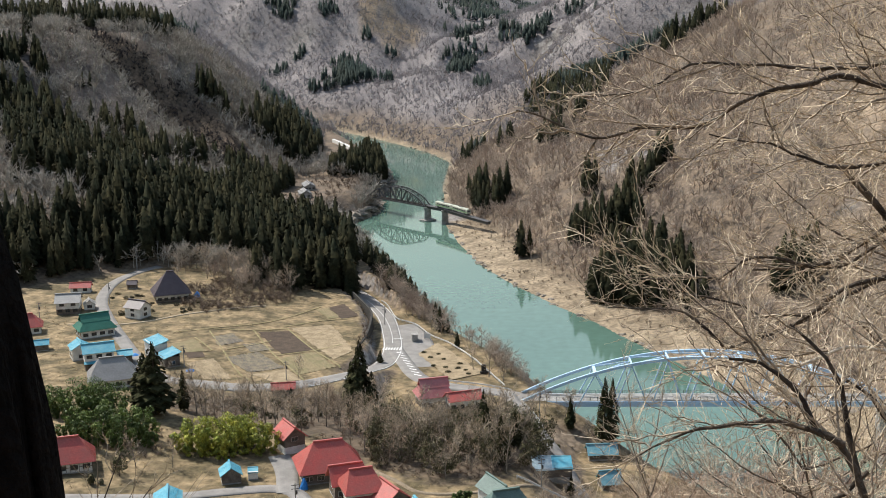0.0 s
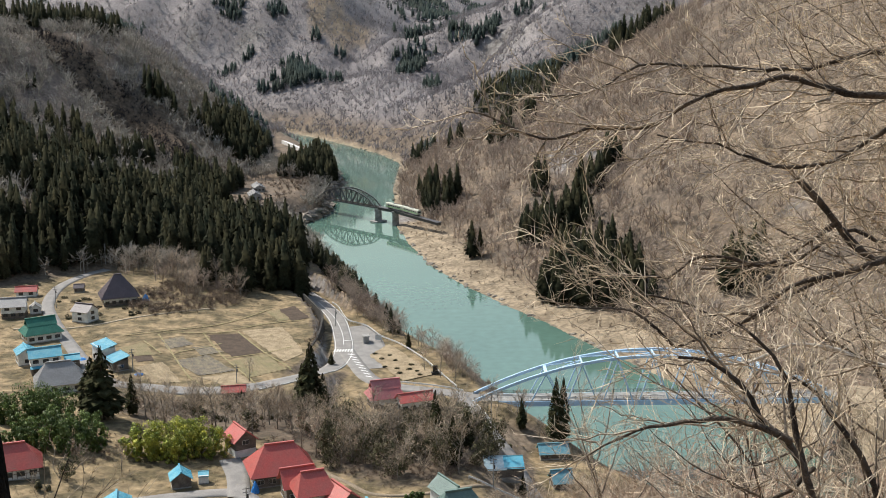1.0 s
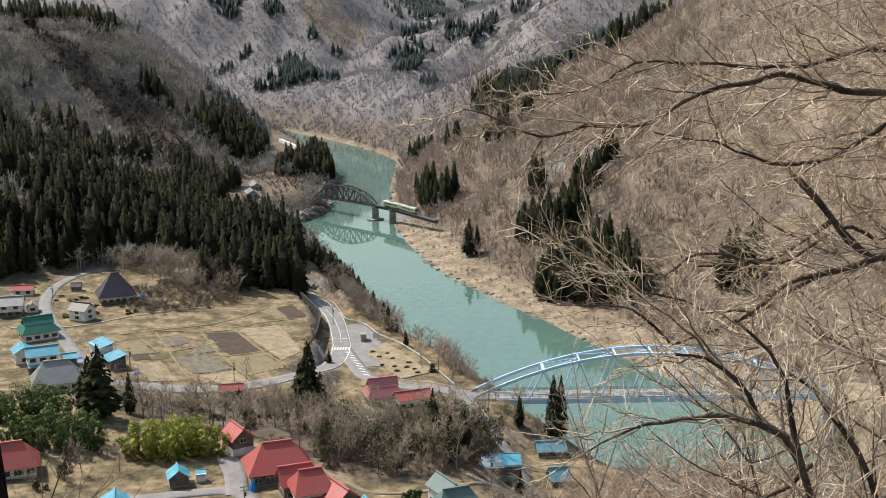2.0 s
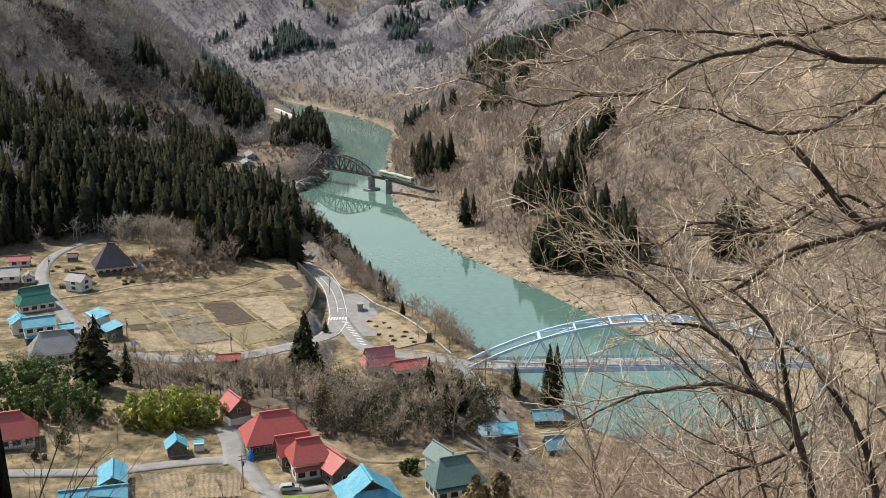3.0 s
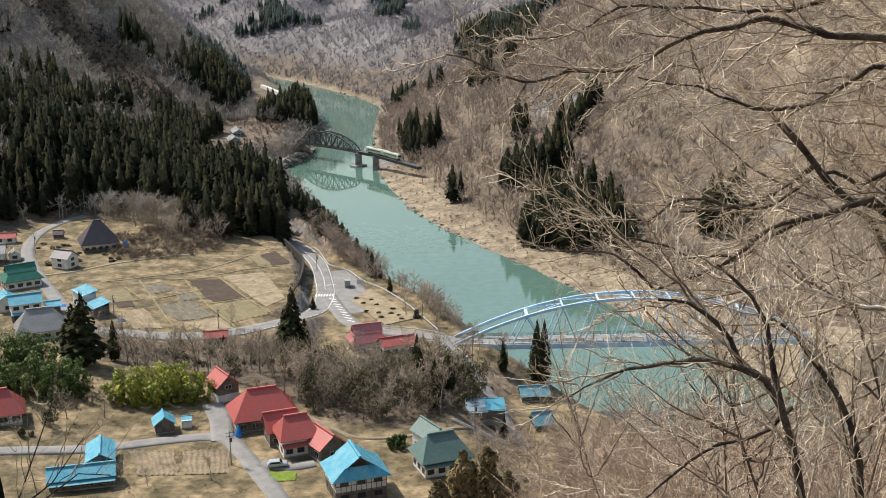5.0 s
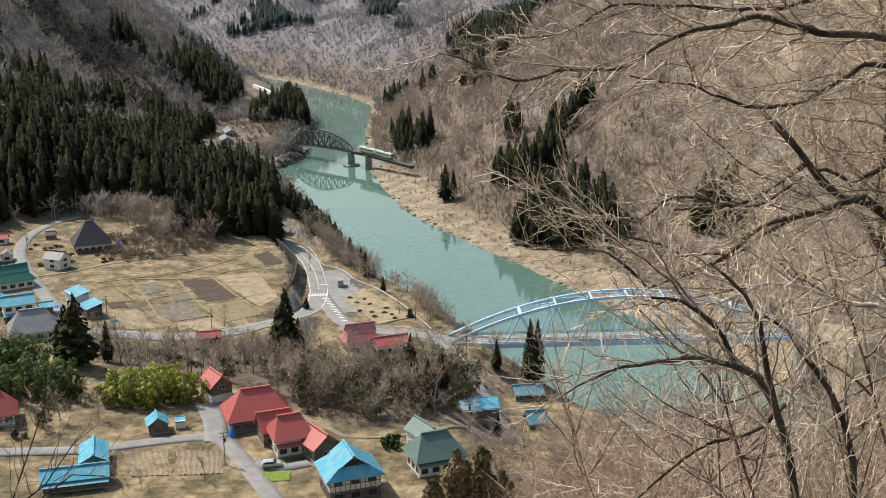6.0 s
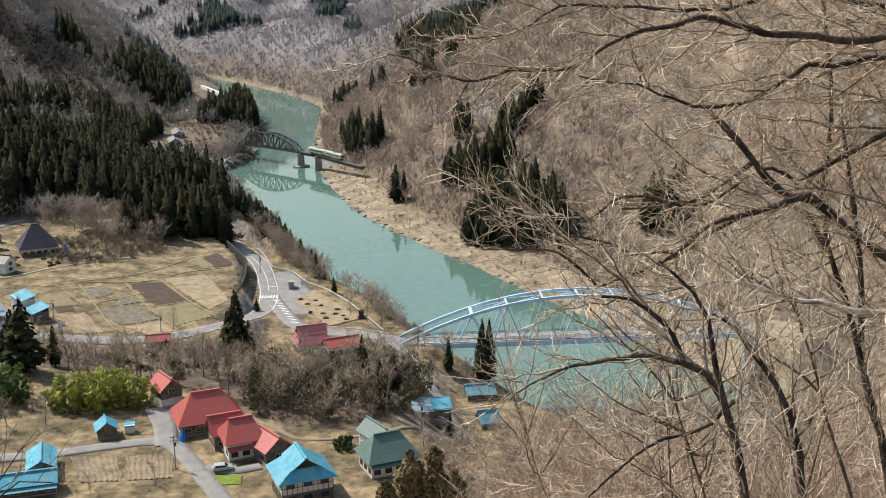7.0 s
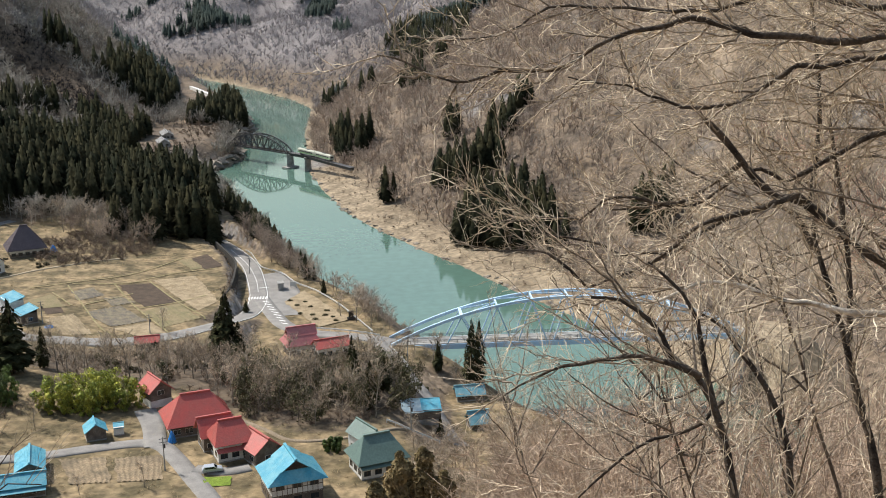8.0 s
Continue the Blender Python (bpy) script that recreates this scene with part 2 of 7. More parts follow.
NEAR_TWIG = material("olive_grey_twigs", (0.56, 0.46, 0.345), 0.9, vary=0.25, scale=0.1, fine=1, bump=0, hue=(0.30, 0.235, 0.17), per_island=0.35)
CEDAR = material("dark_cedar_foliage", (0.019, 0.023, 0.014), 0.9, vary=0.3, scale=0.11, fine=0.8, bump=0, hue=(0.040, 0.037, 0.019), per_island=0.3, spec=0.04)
VILLAGE_CEDAR = material("olive_cedar_foliage", (0.03, 0.034, 0.016), 0.9, vary=0.3, scale=0.4, fine=2, bump=0, hue=(0.055, 0.05, 0.024), per_island=0.35, spec=0.05)
BAMBOO_DARK = material("dark_green_bamboo_leaves", (0.12, 0.17, 0.04), 0.6, vary=0.35, scale=0.3, fine=1.5, bump=0, hue=(0.045, 0.075, 0.022), per_island=0.4, leafy=0.15)
BAMBOO = material("bamboo_leaves", (0.46, 0.45, 0.07), 0.6, vary=0.35, scale=0.45, fine=1.5, bump=0, hue=(0.15, 0.20, 0.04), per_island=0.4, leafy=0.12)

# ---- mesh helpers ----
def np_mesh(name, verts, faces, mat, smooth_shade=False):
    """A mesh object data from arrays of vertices and of triangles or quads."""
    verts, faces = np.asarray(verts, np.float32), np.asarray(faces, np.int32)
    me = bpy.data.meshes.new(name)
    k = faces.shape[1]
    me.vertices.add(len(verts))
    me.vertices.foreach_set("co", verts.ravel())
    me.loops.add(faces.size)
    me.loops.foreach_set("vertex_index", faces.ravel())
    me.polygons.add(len(faces))
    me.polygons.foreach_set("loop_start", np.arange(0, faces.size, k, dtype=np.int32))
    me.polygons.foreach_set("loop_total", np.full(len(faces), k, np.int32))
    me.polygons.foreach_set("use_smooth", np.full(len(faces), smooth_shade))
    me.update(calc_edges=True)
    me.materials.append(mat)
    return me


def part(name, bm, mat, parent, label="", m=None):
    """Links a bmesh as one mesh object under a thing or a part."""
    me = bpy.data.meshes.new(name)
    bm.normal_update()
    bm.to_mesh(me)
    bm.free()
    me.materials.append(mat)
    ob = new(name, me)
    ob.parent = parent
    if m is not None:
        ob.matrix_basis = m
    if label:
        ob["label"] = label
    return ob


def box(bm, x0, y0, z0, x1, y1, z1, bevel=0.0):
    vs = [bm.verts.new(p) for p in ((x0, y0, z0), (x1, y0, z0), (x1, y1, z0), (x0, y1, z0), (x0, y0, z1), (x1, y0, z1), (x1, y1, z1), (x0, y1, z1))]
    fs = [bm.faces.new([vs[i] for i in q]) for q in ((3, 2, 1, 0), (4, 5, 6, 7), (0, 1, 5, 4), (1, 2, 6, 5), (2, 3, 7, 6), (3, 0, 4, 7))]
    if bevel:
        bmesh.ops.bevel(bm, geom=list({e for f in fs for e in f.edges}), offset=bevel, segments=1, affect="EDGES", profile=0.5)
    return bm


def beam(bm, a, b, w, h=None, up=(0, 0, 1)):
    """A square bar from a to b, w wide and h high."""
    a, b, up = Vector(a), Vector(b), Vector(up)
    h = h or w
    d = (b - a).normalized()
    s = d.cross(up)
    if s.length < 1e-4:
        s = d.cross(Vector((1, 0, 0)))
    s.normalize()
    u = s.cross(d).normalized()
    ring = [(-w / 2, -h / 2), (w / 2, -h / 2), (w / 2, h / 2), (-w / 2, h / 2)]
    va = [bm.verts.new(a + s * i + u * j) for i, j in ring]
    vb = [bm.verts.new(b + s * i + u * j) for i, j in ring]
    bm.faces.new(va[::-1])
    bm.faces.new(vb)
    for i in range(4):
        bm.faces.new((va[i], va[(i + 1) % 4], vb[(i + 1) % 4], vb[i]))
    return bm


def tube_rings(points, radii, sides):
    """Vertices and quads of a tapered tube along points."""
    pts = np.asarray(points, float)
    tan = np.gradient(pts, axis=0)
    tan /= np.linalg.norm(tan, axis=1)[:, None] + 1e-9
    ref = np.where(np.abs(tan[:, 2:3]) < 0.9, np.array([[0, 0, 1.0]]), np.array([[1.0, 0, 0]]))
    s = np.cross(tan, ref)
    s /= np.linalg.norm(s, axis=1)[:, None]
    u = np.cross(s, tan)
    ang = np.arange(sides) * 2 * np.pi / sides
    ring = np.cos(ang)[None, :, None] * s[:, None] + np.sin(ang)[None, :, None] * u[:, None]
    v = (pts[:, None] + ring * np.asarray(radii)[:, None, None]).reshape(-1, 3)
    i = np.arange(len(pts) - 1)[:, None] * sides
    j = np.arange(sides)[None]
    j2 = (j + 1) % sides
    q = np.stack([i + j, i + j2, i + sides + j2, i + sides + j], -1).reshape(-1, 4)
    return v, q


def zat(x, y):
    return float(height(np.array([x]), np.array([y]))[0])


def empty(name, x, y, z, rz=0.0):
    e = new(name)
    e.matrix_basis = pose(x, y, z, 0, 0, rz)
    return e

# ---- ground: one sheet to the horizon; water ----
def inside(X, Y, poly):
    hit = np.zeros(np.shape(X), bool)
    for (ax, ay), (bx, by) in zip(poly, poly[1:] + poly[:1]):
        cross = (ay > Y) != (by > Y)
        with np.errstate(divide="ignore", invalid="ignore"):
            hit ^= cross & (X < (bx - ax) * (Y - ay) / (by - ay) + ax)
    return hit


def build_ground():
    ys = np.concatenate([np.linspace(-260, 150, 50), np.linspace(152, 500, 180), 503 * np.exp(np.linspace(0, np.log(4700 / 503), 140))])
    us = np.sign(np.linspace(-1, 1, 330)) * np.abs(np.linspace(-1, 1, 330)) ** 1.35
    half = 130 + 0.62 * np.maximum(ys, 0) + 0.15 * np.maximum(ys - 900, 0)
    X = us[None] * half[:, None]
    Y = np.repeat(ys[:, None], len(us), 1)
    Z = height(X, Y)
    nr, nc = X.shape
    i = np.arange(nr - 1)[:, None] * nc
    j = np.arange(nc - 1)[None]
    q = np.stack([i + j, i + j + 1, i + nc + j + 1, i + nc + j], -1).reshape(-1, 4)
    me = np_mesh("ground", np.stack([X, Y, Z], -1).reshape(-1, 3), q, GROUND, True)
    dl, dr = river_side(X, Y)
    fd, fs = seg_dist(X, Y, FOOT)
    steep = np.hypot(np.gradient(Z, axis=1) / (np.gradient(X, axis=1) + 1e-6), np.gradient(Z, axis=0) / (np.gradient(Y, axis=0) + 1e-6))
    sand = np.clip(smooth(8, -10, dr - beach_width(Y) + 5 * lumps(X, Y, 14, 8)) * (dr > -8) + 0.8 * smooth(6, 2, dl) * (dl > -8), 0, 1)
    turf = smooth(2, -10, fd * fs) * smooth(8, 16, dl) * smooth(200, 212, Y) * smooth(530, 490, Y) * smooth(0.5, 0.25, steep) * (dl > 0)
    rock = smooth(0.95, 1.2, steep + 0.25 * lumps(X, Y, 23, 9)) * (1 - sand)
    band = [(-92, 322), (-66, 326), (-44, 330), (-30, 322), (-6, 318), (5, 312), (9, 296), (7, 262), (-2, 250), (-16, 250), (-24, 256), (-34, 264), (-46, 280), (-70, 286), (-90, 304)]
    bd, _ = seg_dist(X, Y, band + band[:1])
    wood_floor = np.where(inside(X, Y, band), smooth(-1, 3, bd), smooth(2.5, 0, bd)) * 0.95
    scrub = np.clip(smooth(900, 1200, Y) * smooth(25, 60, dr) * (dr > 0) + smooth(60, 130, fd * fs) * (dl > 0), 0, 1) * 0.85
    rock = rock * smooth(22, 36, seg_dist(X, Y, GULLY)[0])
    scrub = scrub * smooth(16, 30, seg_dist(X, Y, GULLY)[0])
    for cx, cy, a, b in CLIFFS:
        rock = np.maximum(rock, smooth(1.2, 0.7, np.hypot((X - cx) / a, (Y - cy) / b) + 0.5 * lumps(X, Y, 9, 36)))
    wood_floor = np.maximum(wood_floor, smooth(24, 12, seg_dist(X, Y, GULLY)[0] + 9 * lumps(X, Y, 18, 37)))
    slide = np.zeros_like(X)
    for cx, cy, a, b in SLIDES:
        slide = np.maximum(slide, smooth(1.15, 0.6, np.hypot((X - cx) / a, (Y - cy) / b) + 0.45 * lumps(X, Y, 16, 26) + 0.25 * lumps(X, Y, 6, 27)))
    # the painted haze sets in beyond about a kilometre
    for name, vals in (("slide", slide), ("far_slope_haze", smooth(1080, 1250, Y) * smooth(20, 50, dr) * (dr > 0) * 0.9), ("scrub", scrub), ("wood_floor", wood_floor), ("sand", sand), ("turf", turf), ("rock", rock)):
        a = me.attributes.new(name, "FLOAT", "POINT")
        a.data.foreach_set("value", vals.astype(np.float32).ravel())
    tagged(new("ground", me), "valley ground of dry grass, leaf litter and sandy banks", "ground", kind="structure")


build_ground()
bm = bmesh.new()
g = 40
for i in range(g + 1):
    for j in range(g + 1):
        bm.verts.new((-1000 + 1500 * i / g, -80 + 1800 * j / g, 0.0))
bm.verts.ensure_lookup_table()
for i in range(g):
    for j in range(g):
        a = i * (g + 1) + j
        bm.faces.new([bm.verts[k] for k in (a, a + g + 1, a + g + 2, a + 1)])
river = part("water", bm, WATER, None)
tagged(river, "calm jade-green river reflecting sky and hillsides", "river", kind="structure")

# ---- woods ----
rng = np.random.default_rng(7)


def blade(a, b, w, side):
    """One thin tapered triangle from a to b."""
    a, b = np.asarray(a, float), np.asarray(b, float)
    return [a - side * w / 2, a + side * w / 2, b]


def bare_template(seed, limbs, twigs, width):
    """A leafless tree one unit tall as thin tapered blades: trunk, limbs and twigs."""
    r = np.random.default_rng(seed)
    tri = []
    lean = r.normal(0, 0.05, 2)
    top = np.array([lean[0], lean[1], 0.8])
    for k in range(3):
        a = k * 2.1 + r.uniform(0, 1)
        side = np.array([np.cos(a), np.sin(a), 0])
        tri.append(blade((0, 0, -0.06), top, 0.034, side))
    for i in range(limbs):
        s = r.uniform(0.22, 0.95)
        base = top * s
        az = r.uniform(0, 6.28)
        out = np.array([np.cos(az), np.sin(az), r.uniform(0.25, 1.3)])
        out /= np.linalg.norm(out)
        tip = base + out * r.uniform(0.25, 0.45) * (1.25 - 0.55 * s)
        side = np.cross(out, r.normal(size=3))
        side /= np.linalg.norm(side)
        tri.append(blade(base, tip, width * 1.9, side))
        for j in range(twigs):
            u = r.uniform(0.3, 1)
            b2 = base + (tip - base) * u
            d = out * 0.8 + r.normal(0, 0.6, 3) + np.array([0, 0, 0.35])
            d /= np.linalg.norm(d)
            side = np.cross(d, r.normal(size=3))
            side /= np.linalg.norm(side)
            tri.append(blade(b2, b2 + d * r.uniform(0.12, 0.27), width, side))
    return np.array(tri)


def crown_radius(s):
    """Half-width of a conifer's crown, in tree heights, at the height s."""
    return 0.185 * (1 - s) ** 0.62 * min(1.0, 0.4 + 3.0 * s) + 0.006


def cedar_template(seed, sprays, sides=6):
    """A conifer one unit tall: a dark inner cone, hung all over with small drooping sprays."""
    r = np.random.default_rng(seed)
    tri = []
    for k in range(2):
        a = k * 1.57
        tri.append(blade((0, 0, -0.06), (0, 0, 0.5), 0.03, np.array([np.cos(a), np.sin(a), 0])))
    levels = [0.1, 0.3, 0.6, 0.97]
    rings = [[np.array([math.cos(6.283 * k / sides), math.sin(6.283 * k / sides), 0]) * crown_radius(z) * 0.72 * r.uniform(0.8, 1.15) + np.array([0, 0, z]) for k in range(sides)] for z in levels]
    for lo, hi in zip(rings, rings[1:]):
        for k in range(sides):
            j = (k + 1) % sides
            tri += [[lo[k], lo[j], hi[j]], [lo[k], hi[j], hi[k]]]
    wave = r.uniform(0, 6.28, 3)
    for i in range(sprays):
        s = 0.07 + 0.93 * (1 - math.sqrt(r.uniform(0, 1)))
        az = 2.39996 * i + r.uniform(-0.4, 0.4)
        rad = crown_radius(s) * (1 + 0.2 * math.sin(2 * az + s * 17 + wave[0]) + 0.15 * math.sin(5 * az - s * 31 + wave[1]))
        d = np.array([math.cos(az), math.sin(az), 0])
        t = np.array([-d[1], d[0], 0])
        w = (0.035 + 0.28 * rad) * r.uniform(0.7, 1.3)
        root = d * rad * r.uniform(0.45, 0.7) + np.array([0, 0, s + 0.025])
        tip = d * rad * r.uniform(0.95, 1.3) + np.array([0, 0, s - r.uniform(0.015, 0.05)])
        tilt = np.array([0, 0, r.uniform(-0.02, 0.02)])
        tri.append([root - t * w * 0.6 + tilt, tip, root + t * w * 0.6 - tilt])
    for k in range(2):
        a = k * 1.57 + 0.4
        e = np.array([math.cos(a), math.sin(a), 0]) * 0.018
        tri.append([e * -1 + np.array([0, 0, 0.9]), e + np.array([0, 0, 0.9]), np.array([0, 0, 1.04])])
    tri = np.array(tri)
    n = np.cross(tri[:, 1] - tri[:, 0], tri[:, 2] - tri[:, 0])
    away = tri.mean(1) * np.array([1, 1, 0]) + np.array([0, 0, 0.02])
    back = (n * away).sum(1) < 0
    tri[back] = tri[back][:, ::-1]
    return tri


def dome_template(seed, limbs, twigs, width, wild=0.55, reach=(0.1, 0.22)):
    """A leafless broad-crowned tree one unit tall: limbs that reach up to a rounded crown of fine twigs."""
    r = np.random.default_rng(seed)
    tri = []
    fork = np.array([r.normal(0, 0.03), r.normal(0, 0.03), r.uniform(0.25, 0.4)])
    for k in range(2):
        a = k * 1.57 + r.uniform(0, 1)
        tri.append(blade((0, 0, -0.08), fork * 1.5, 0.034, np.array([np.cos(a), np.sin(a), 0])))
    for i in range(limbs):
        az = 2.39996 * i + r.uniform(-0.4, 0.4)
        el = r.uniform(0.05, 1.45)
        tip = np.array([math.cos(az) * math.cos(el) * 0.4, math.sin(az) * math.cos(el) * 0.4, 0.5 + 0.42 * math.sin(el)]) * r.uniform(0.8, 1.08)
        out = tip - fork
        out /= np.linalg.norm(out)
        side = np.cross(out, r.normal(size=3))
        side /= np.linalg.norm(side)
        tri.append(blade(fork * r.uniform(0.8, 1.3), tip, width * 1.8, side))
        for j in range(twigs):
            b2 = fork + (tip - fork) * r.uniform(0.5, 1)
            d = out + r.normal(0, wild, 3) + np.array([0, 0, 0.15])
            d /= np.linalg.norm(d)
            side = np.cross(d, r.normal(size=3))
            side /= np.linalg.norm(side)
            tri.append(blade(b2, b2 + d * r.uniform(*reach), width, side))
    return np.array(tri)


def plant(name, spots, heights, templates, mat, label, category, spread=1.0, sink=0.3, full=False):
    """Plants many trees as one object of kind stuff; full crowns get normals that point out from the stem."""
    spots, heights = np.asarray(spots), np.asarray(heights)
    Z = height(spots[:, 0], spots[:, 1]) - sink
    which = rng.integers(0, len(templates), len(spots))
    out, normals = [], []
    for k, tpl in enumerate(templates):
        sel = which == k
        if not sel.any():
            continue
        n = sel.sum()
        a = rng.uniform(0, 6.283, n)
        c, s = np.cos(a)[:, None, None], np.sin(a)[:, None, None]
        h = heights[sel][:, None, None]
        wide = h * spread * rng.uniform(0.85, 1.2, n)[:, None, None]
        x = (tpl[None, ..., 0] * c - tpl[None, ..., 1] * s) * wide + spots[sel, 0][:, None, None]
        y = (tpl[None, ..., 0] * s + tpl[None, ..., 1] * c) * wide + spots[sel, 1][:, None, None]
        z = tpl[None, ..., 2] * h + Z[sel][:, None, None]
        out.append(np.stack([x, y, z], -1).reshape(-1, 3))
        if full:
            o = np.stack([tpl[..., 0], tpl[..., 1], np.full(tpl.shape[:2], 0.075)], -1)
            o = o + 0.35 * o.mean(1, keepdims=True)
            o /= np.linalg.norm(o, axis=-1, keepdims=True)
            normals.append(np.stack([o[None, ..., 0] * c - o[None, ..., 1] * s, o[None, ..., 0] * s + o[None, ..., 1] * c, np.broadcast_to(o[None, ..., 2], x.shape)], -1).reshape(-1, 3))
    v = np.concatenate(out)
    me = np_mesh(name, v, np.arange(len(v)).reshape(-1, 3), mat, full)
    if full:
        a = me.attributes.new("custom_normal", "FLOAT_VECTOR", "POINT")
        a.data.foreach_set("vector", np.concatenate(normals).astype(np.float32).ravel())
    return tagged(new(name, me), label, category, kind="stuff")


def scatter(x0, y0, x1, y1, per_ha, keep):
    """Random spots in a rectangle that the function keep allows."""
    n = int((x1 - x0) * (y1 - y0) / 10000 * per_ha)
    X, Y = rng.uniform(x0, x1, n), rng.uniform(y0, y1, n)
    ok = (X > -0.44 * Y - 14) & (X < 0.475 * Y + 14)
    X, Y = X[ok], Y[ok]
    ok = keep(X, Y)
    return np.stack([X[ok], Y[ok]], -1)


# stands of cedar: outlines on the plan
SPUR = [(-97, 458), (-72, 447), (-57, 460), (-61, 492), (-73, 560), (-93, 632), (-112, 662), (-124, 650), (-190, 640), (-330, 640), (-360, 480), (-215, 446), (-172, 476), (-146, 494),
        (-126, 500), (-112, 492)]
POINT = [(-92, 855), (-86, 905), (-96, 985), (-112, 985), (-108, 930), (-124, 905), (-124, 862)]
CLEARING = [(-250, 500), (-214, 484), (-186, 508), (-188, 538), (-214, 548), (-250, 540)]
MIXED = [(-350, 770), (-312, 728), (-286, 742), (-262, 768), (-240, 768), (-222, 752), (-196, 790), (-166, 830), (-142, 850), (-140, 700), (-230, 620), (-400, 600)]
STANDS = [(-296, 735, 26, 30), (-255, 668, 24, 24), (-322, 792, 20, 16), (-19, 1000, 10, 22), (-7, 754, 8, 9), (3, 750, 7, 8), (-14, 800, 8, 14), (15, 622, 4, 5), (24, 628, 3, 3), (44, 608, 10, 9), (55, 598, 12, 11), (66, 594, 9, 12), (76, 632, 8, 10), (51, 530, 9, 11), (64, 521, 11, 11), (77, 508, 9, 10), (84, 490, 5, 6),
          (52, 668, 5, 7), (92, 655, 8, 8), (43, 890, 7, 10), (62, 880, 9, 10), (80, 1090, 26, 40), (125, 1040, 35, 30), (160, 980, 26, 24), (120, 468, 9, 8),
          (-195, 1455, 34, 22), (-170, 1450, 16, 14), (8, 945, 5, 8)]


def cedar_here(X, Y):
    dl, dr = river_side(X, Y)
    fd, fs = seg_dist(X, Y, FOOT)
    up = fd * fs
    n = lumps(X, Y, 60, 11) + 0.6 * lumps(X, Y, 24, 12)
    left = (up > 2) & (dl > 8)
    low = smooth(25, -25, up + np.maximum(Y - 720, 0) - 92) * 0.95
    spur = smooth(108, 90, dl) * smooth(850, 900, Y) * smooth(-232, -218, X) * 0.6
    wood = left & (n > 0.82 - 1.4 * np.maximum(low, spur) * (Y < 1350))
    wood &= ~((Y > 940) & (dl < 34))
    wood &= lumps(X, Y, 15, 16) + 0.7 * lumps(X, Y, 34, 17) > -0.7 + 0.75 * smooth(16, 50, up)
    wood |= inside(X, Y, MIXED) & (lumps(X, Y, 24, 21) + 0.7 * lumps(X, Y, 10, 22) > 0.05)
    wood |= left & (Y > 935) & (Y < 1080) & (X < -262) & (height(X, Y) > 104) & (lumps(X, Y, 30, 23) > -0.5)
    glades = lumps(X, Y, 19, 18) + 0.8 * lumps(X, Y, 41, 39) > -0.95 + 0.95 * smooth(32, 62, up)
    wood |= (inside(X, Y, SPUR) & glades) | inside(X, Y, POINT)
    for cx, cy, a, b in STANDS:
        wood |= ((X - cx) / a) ** 2 + ((Y - cy) / b) ** 2 < 1 + 0.45 * lumps(X, Y, 7, 13)
    high = (dr > 90) & (Y > 1240) & (lumps(X, Y, 90, 14) + 0.9 * lumps(X, Y, 30, 15) > 0.72)
    bare_slide = np.zeros(np.shape(X), bool)
    for cx, cy, a, b in SLIDES + CLIFFS:
        bare_slide |= ((X - cx) / a) ** 2 + ((Y - cy) / b) ** 2 < 0.8
    return (wood | high) & ~bare_slide & ~inside(X, Y, CLEARING)


def clear(X, Y):
    """Open ground: fields, yards, roads, the beach and the water."""
    dl, dr = river_side(X, Y)
    fd, fs = seg_dist(X, Y, FOOT)
    open_left = (dl > 0) & (fd * fs < 0) & (Y < 520) & ~inside(X, Y, SPUR)
    bench = (X > -150) & (X < -95) & (Y > 690) & (Y < 850) & (fd * fs < 4)
    water = (dl < 2) & (dr < 3)
    beach = (dr > 0) & (dr < beach_width(Y) - 4)
    view = (Y > 925) & (Y < 1165) & (X > -0.147 * Y) & (X < -0.108 * Y)
    return open_left | water | beach | bench | view


cedars = [cedar_template(s, 190) for s in range(6)]
mid_cedars = [cedar_template(10 + s, 110, 5) for s in range(5)]
far_cedars = [cedar_template(20 + s, 50, 4) for s in range(5)]
bares = [dome_template(s, 11, 5, 0.018, 0.7) for s in range(8)]
far_bares = [dome_template(40 + s, 7, 1, 0.034) for s in range(8)]

pts = scatter(-420, 430, 200, 1000, 330, cedar_here)
near = pts[:, 1] < 640
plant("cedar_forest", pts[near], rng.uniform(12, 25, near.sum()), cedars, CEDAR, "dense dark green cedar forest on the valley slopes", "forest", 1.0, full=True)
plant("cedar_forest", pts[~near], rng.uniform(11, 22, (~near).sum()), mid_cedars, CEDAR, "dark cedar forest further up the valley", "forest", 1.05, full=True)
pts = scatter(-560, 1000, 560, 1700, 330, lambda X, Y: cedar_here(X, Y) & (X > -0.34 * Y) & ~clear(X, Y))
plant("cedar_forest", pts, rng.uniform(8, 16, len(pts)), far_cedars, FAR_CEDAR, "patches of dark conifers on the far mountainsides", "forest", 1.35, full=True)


pts = scatter(-75, 462, -35, 600, 800, lambda X, Y: (np.abs(river_side(X, Y)[0] - 14) < 11) & (seg_dist(X, Y, ROAD)[0] > 7))
plant("cedar_forest", pts, rng.uniform(6, 13, len(pts)), cedars, CEDAR, "young cedars on the river bank under the spur", "forest", 1.1, full=True)


def bare_right(X, Y):
    return (river_side(X, Y)[1] > 4) & ~clear(X, Y) & ~cedar_here(X, Y)


def bare_left(X, Y):
    fd, fs = seg_dist(X, Y, FOOT)
    return (river_side(X, Y)[0] > 3) & (Y > 400) & ~clear(X, Y) & ~cedar_here(X, Y) & (seg_dist(X, Y, GULLY)[0] + 9 * lumps(X, Y, 18, 37) > 18)


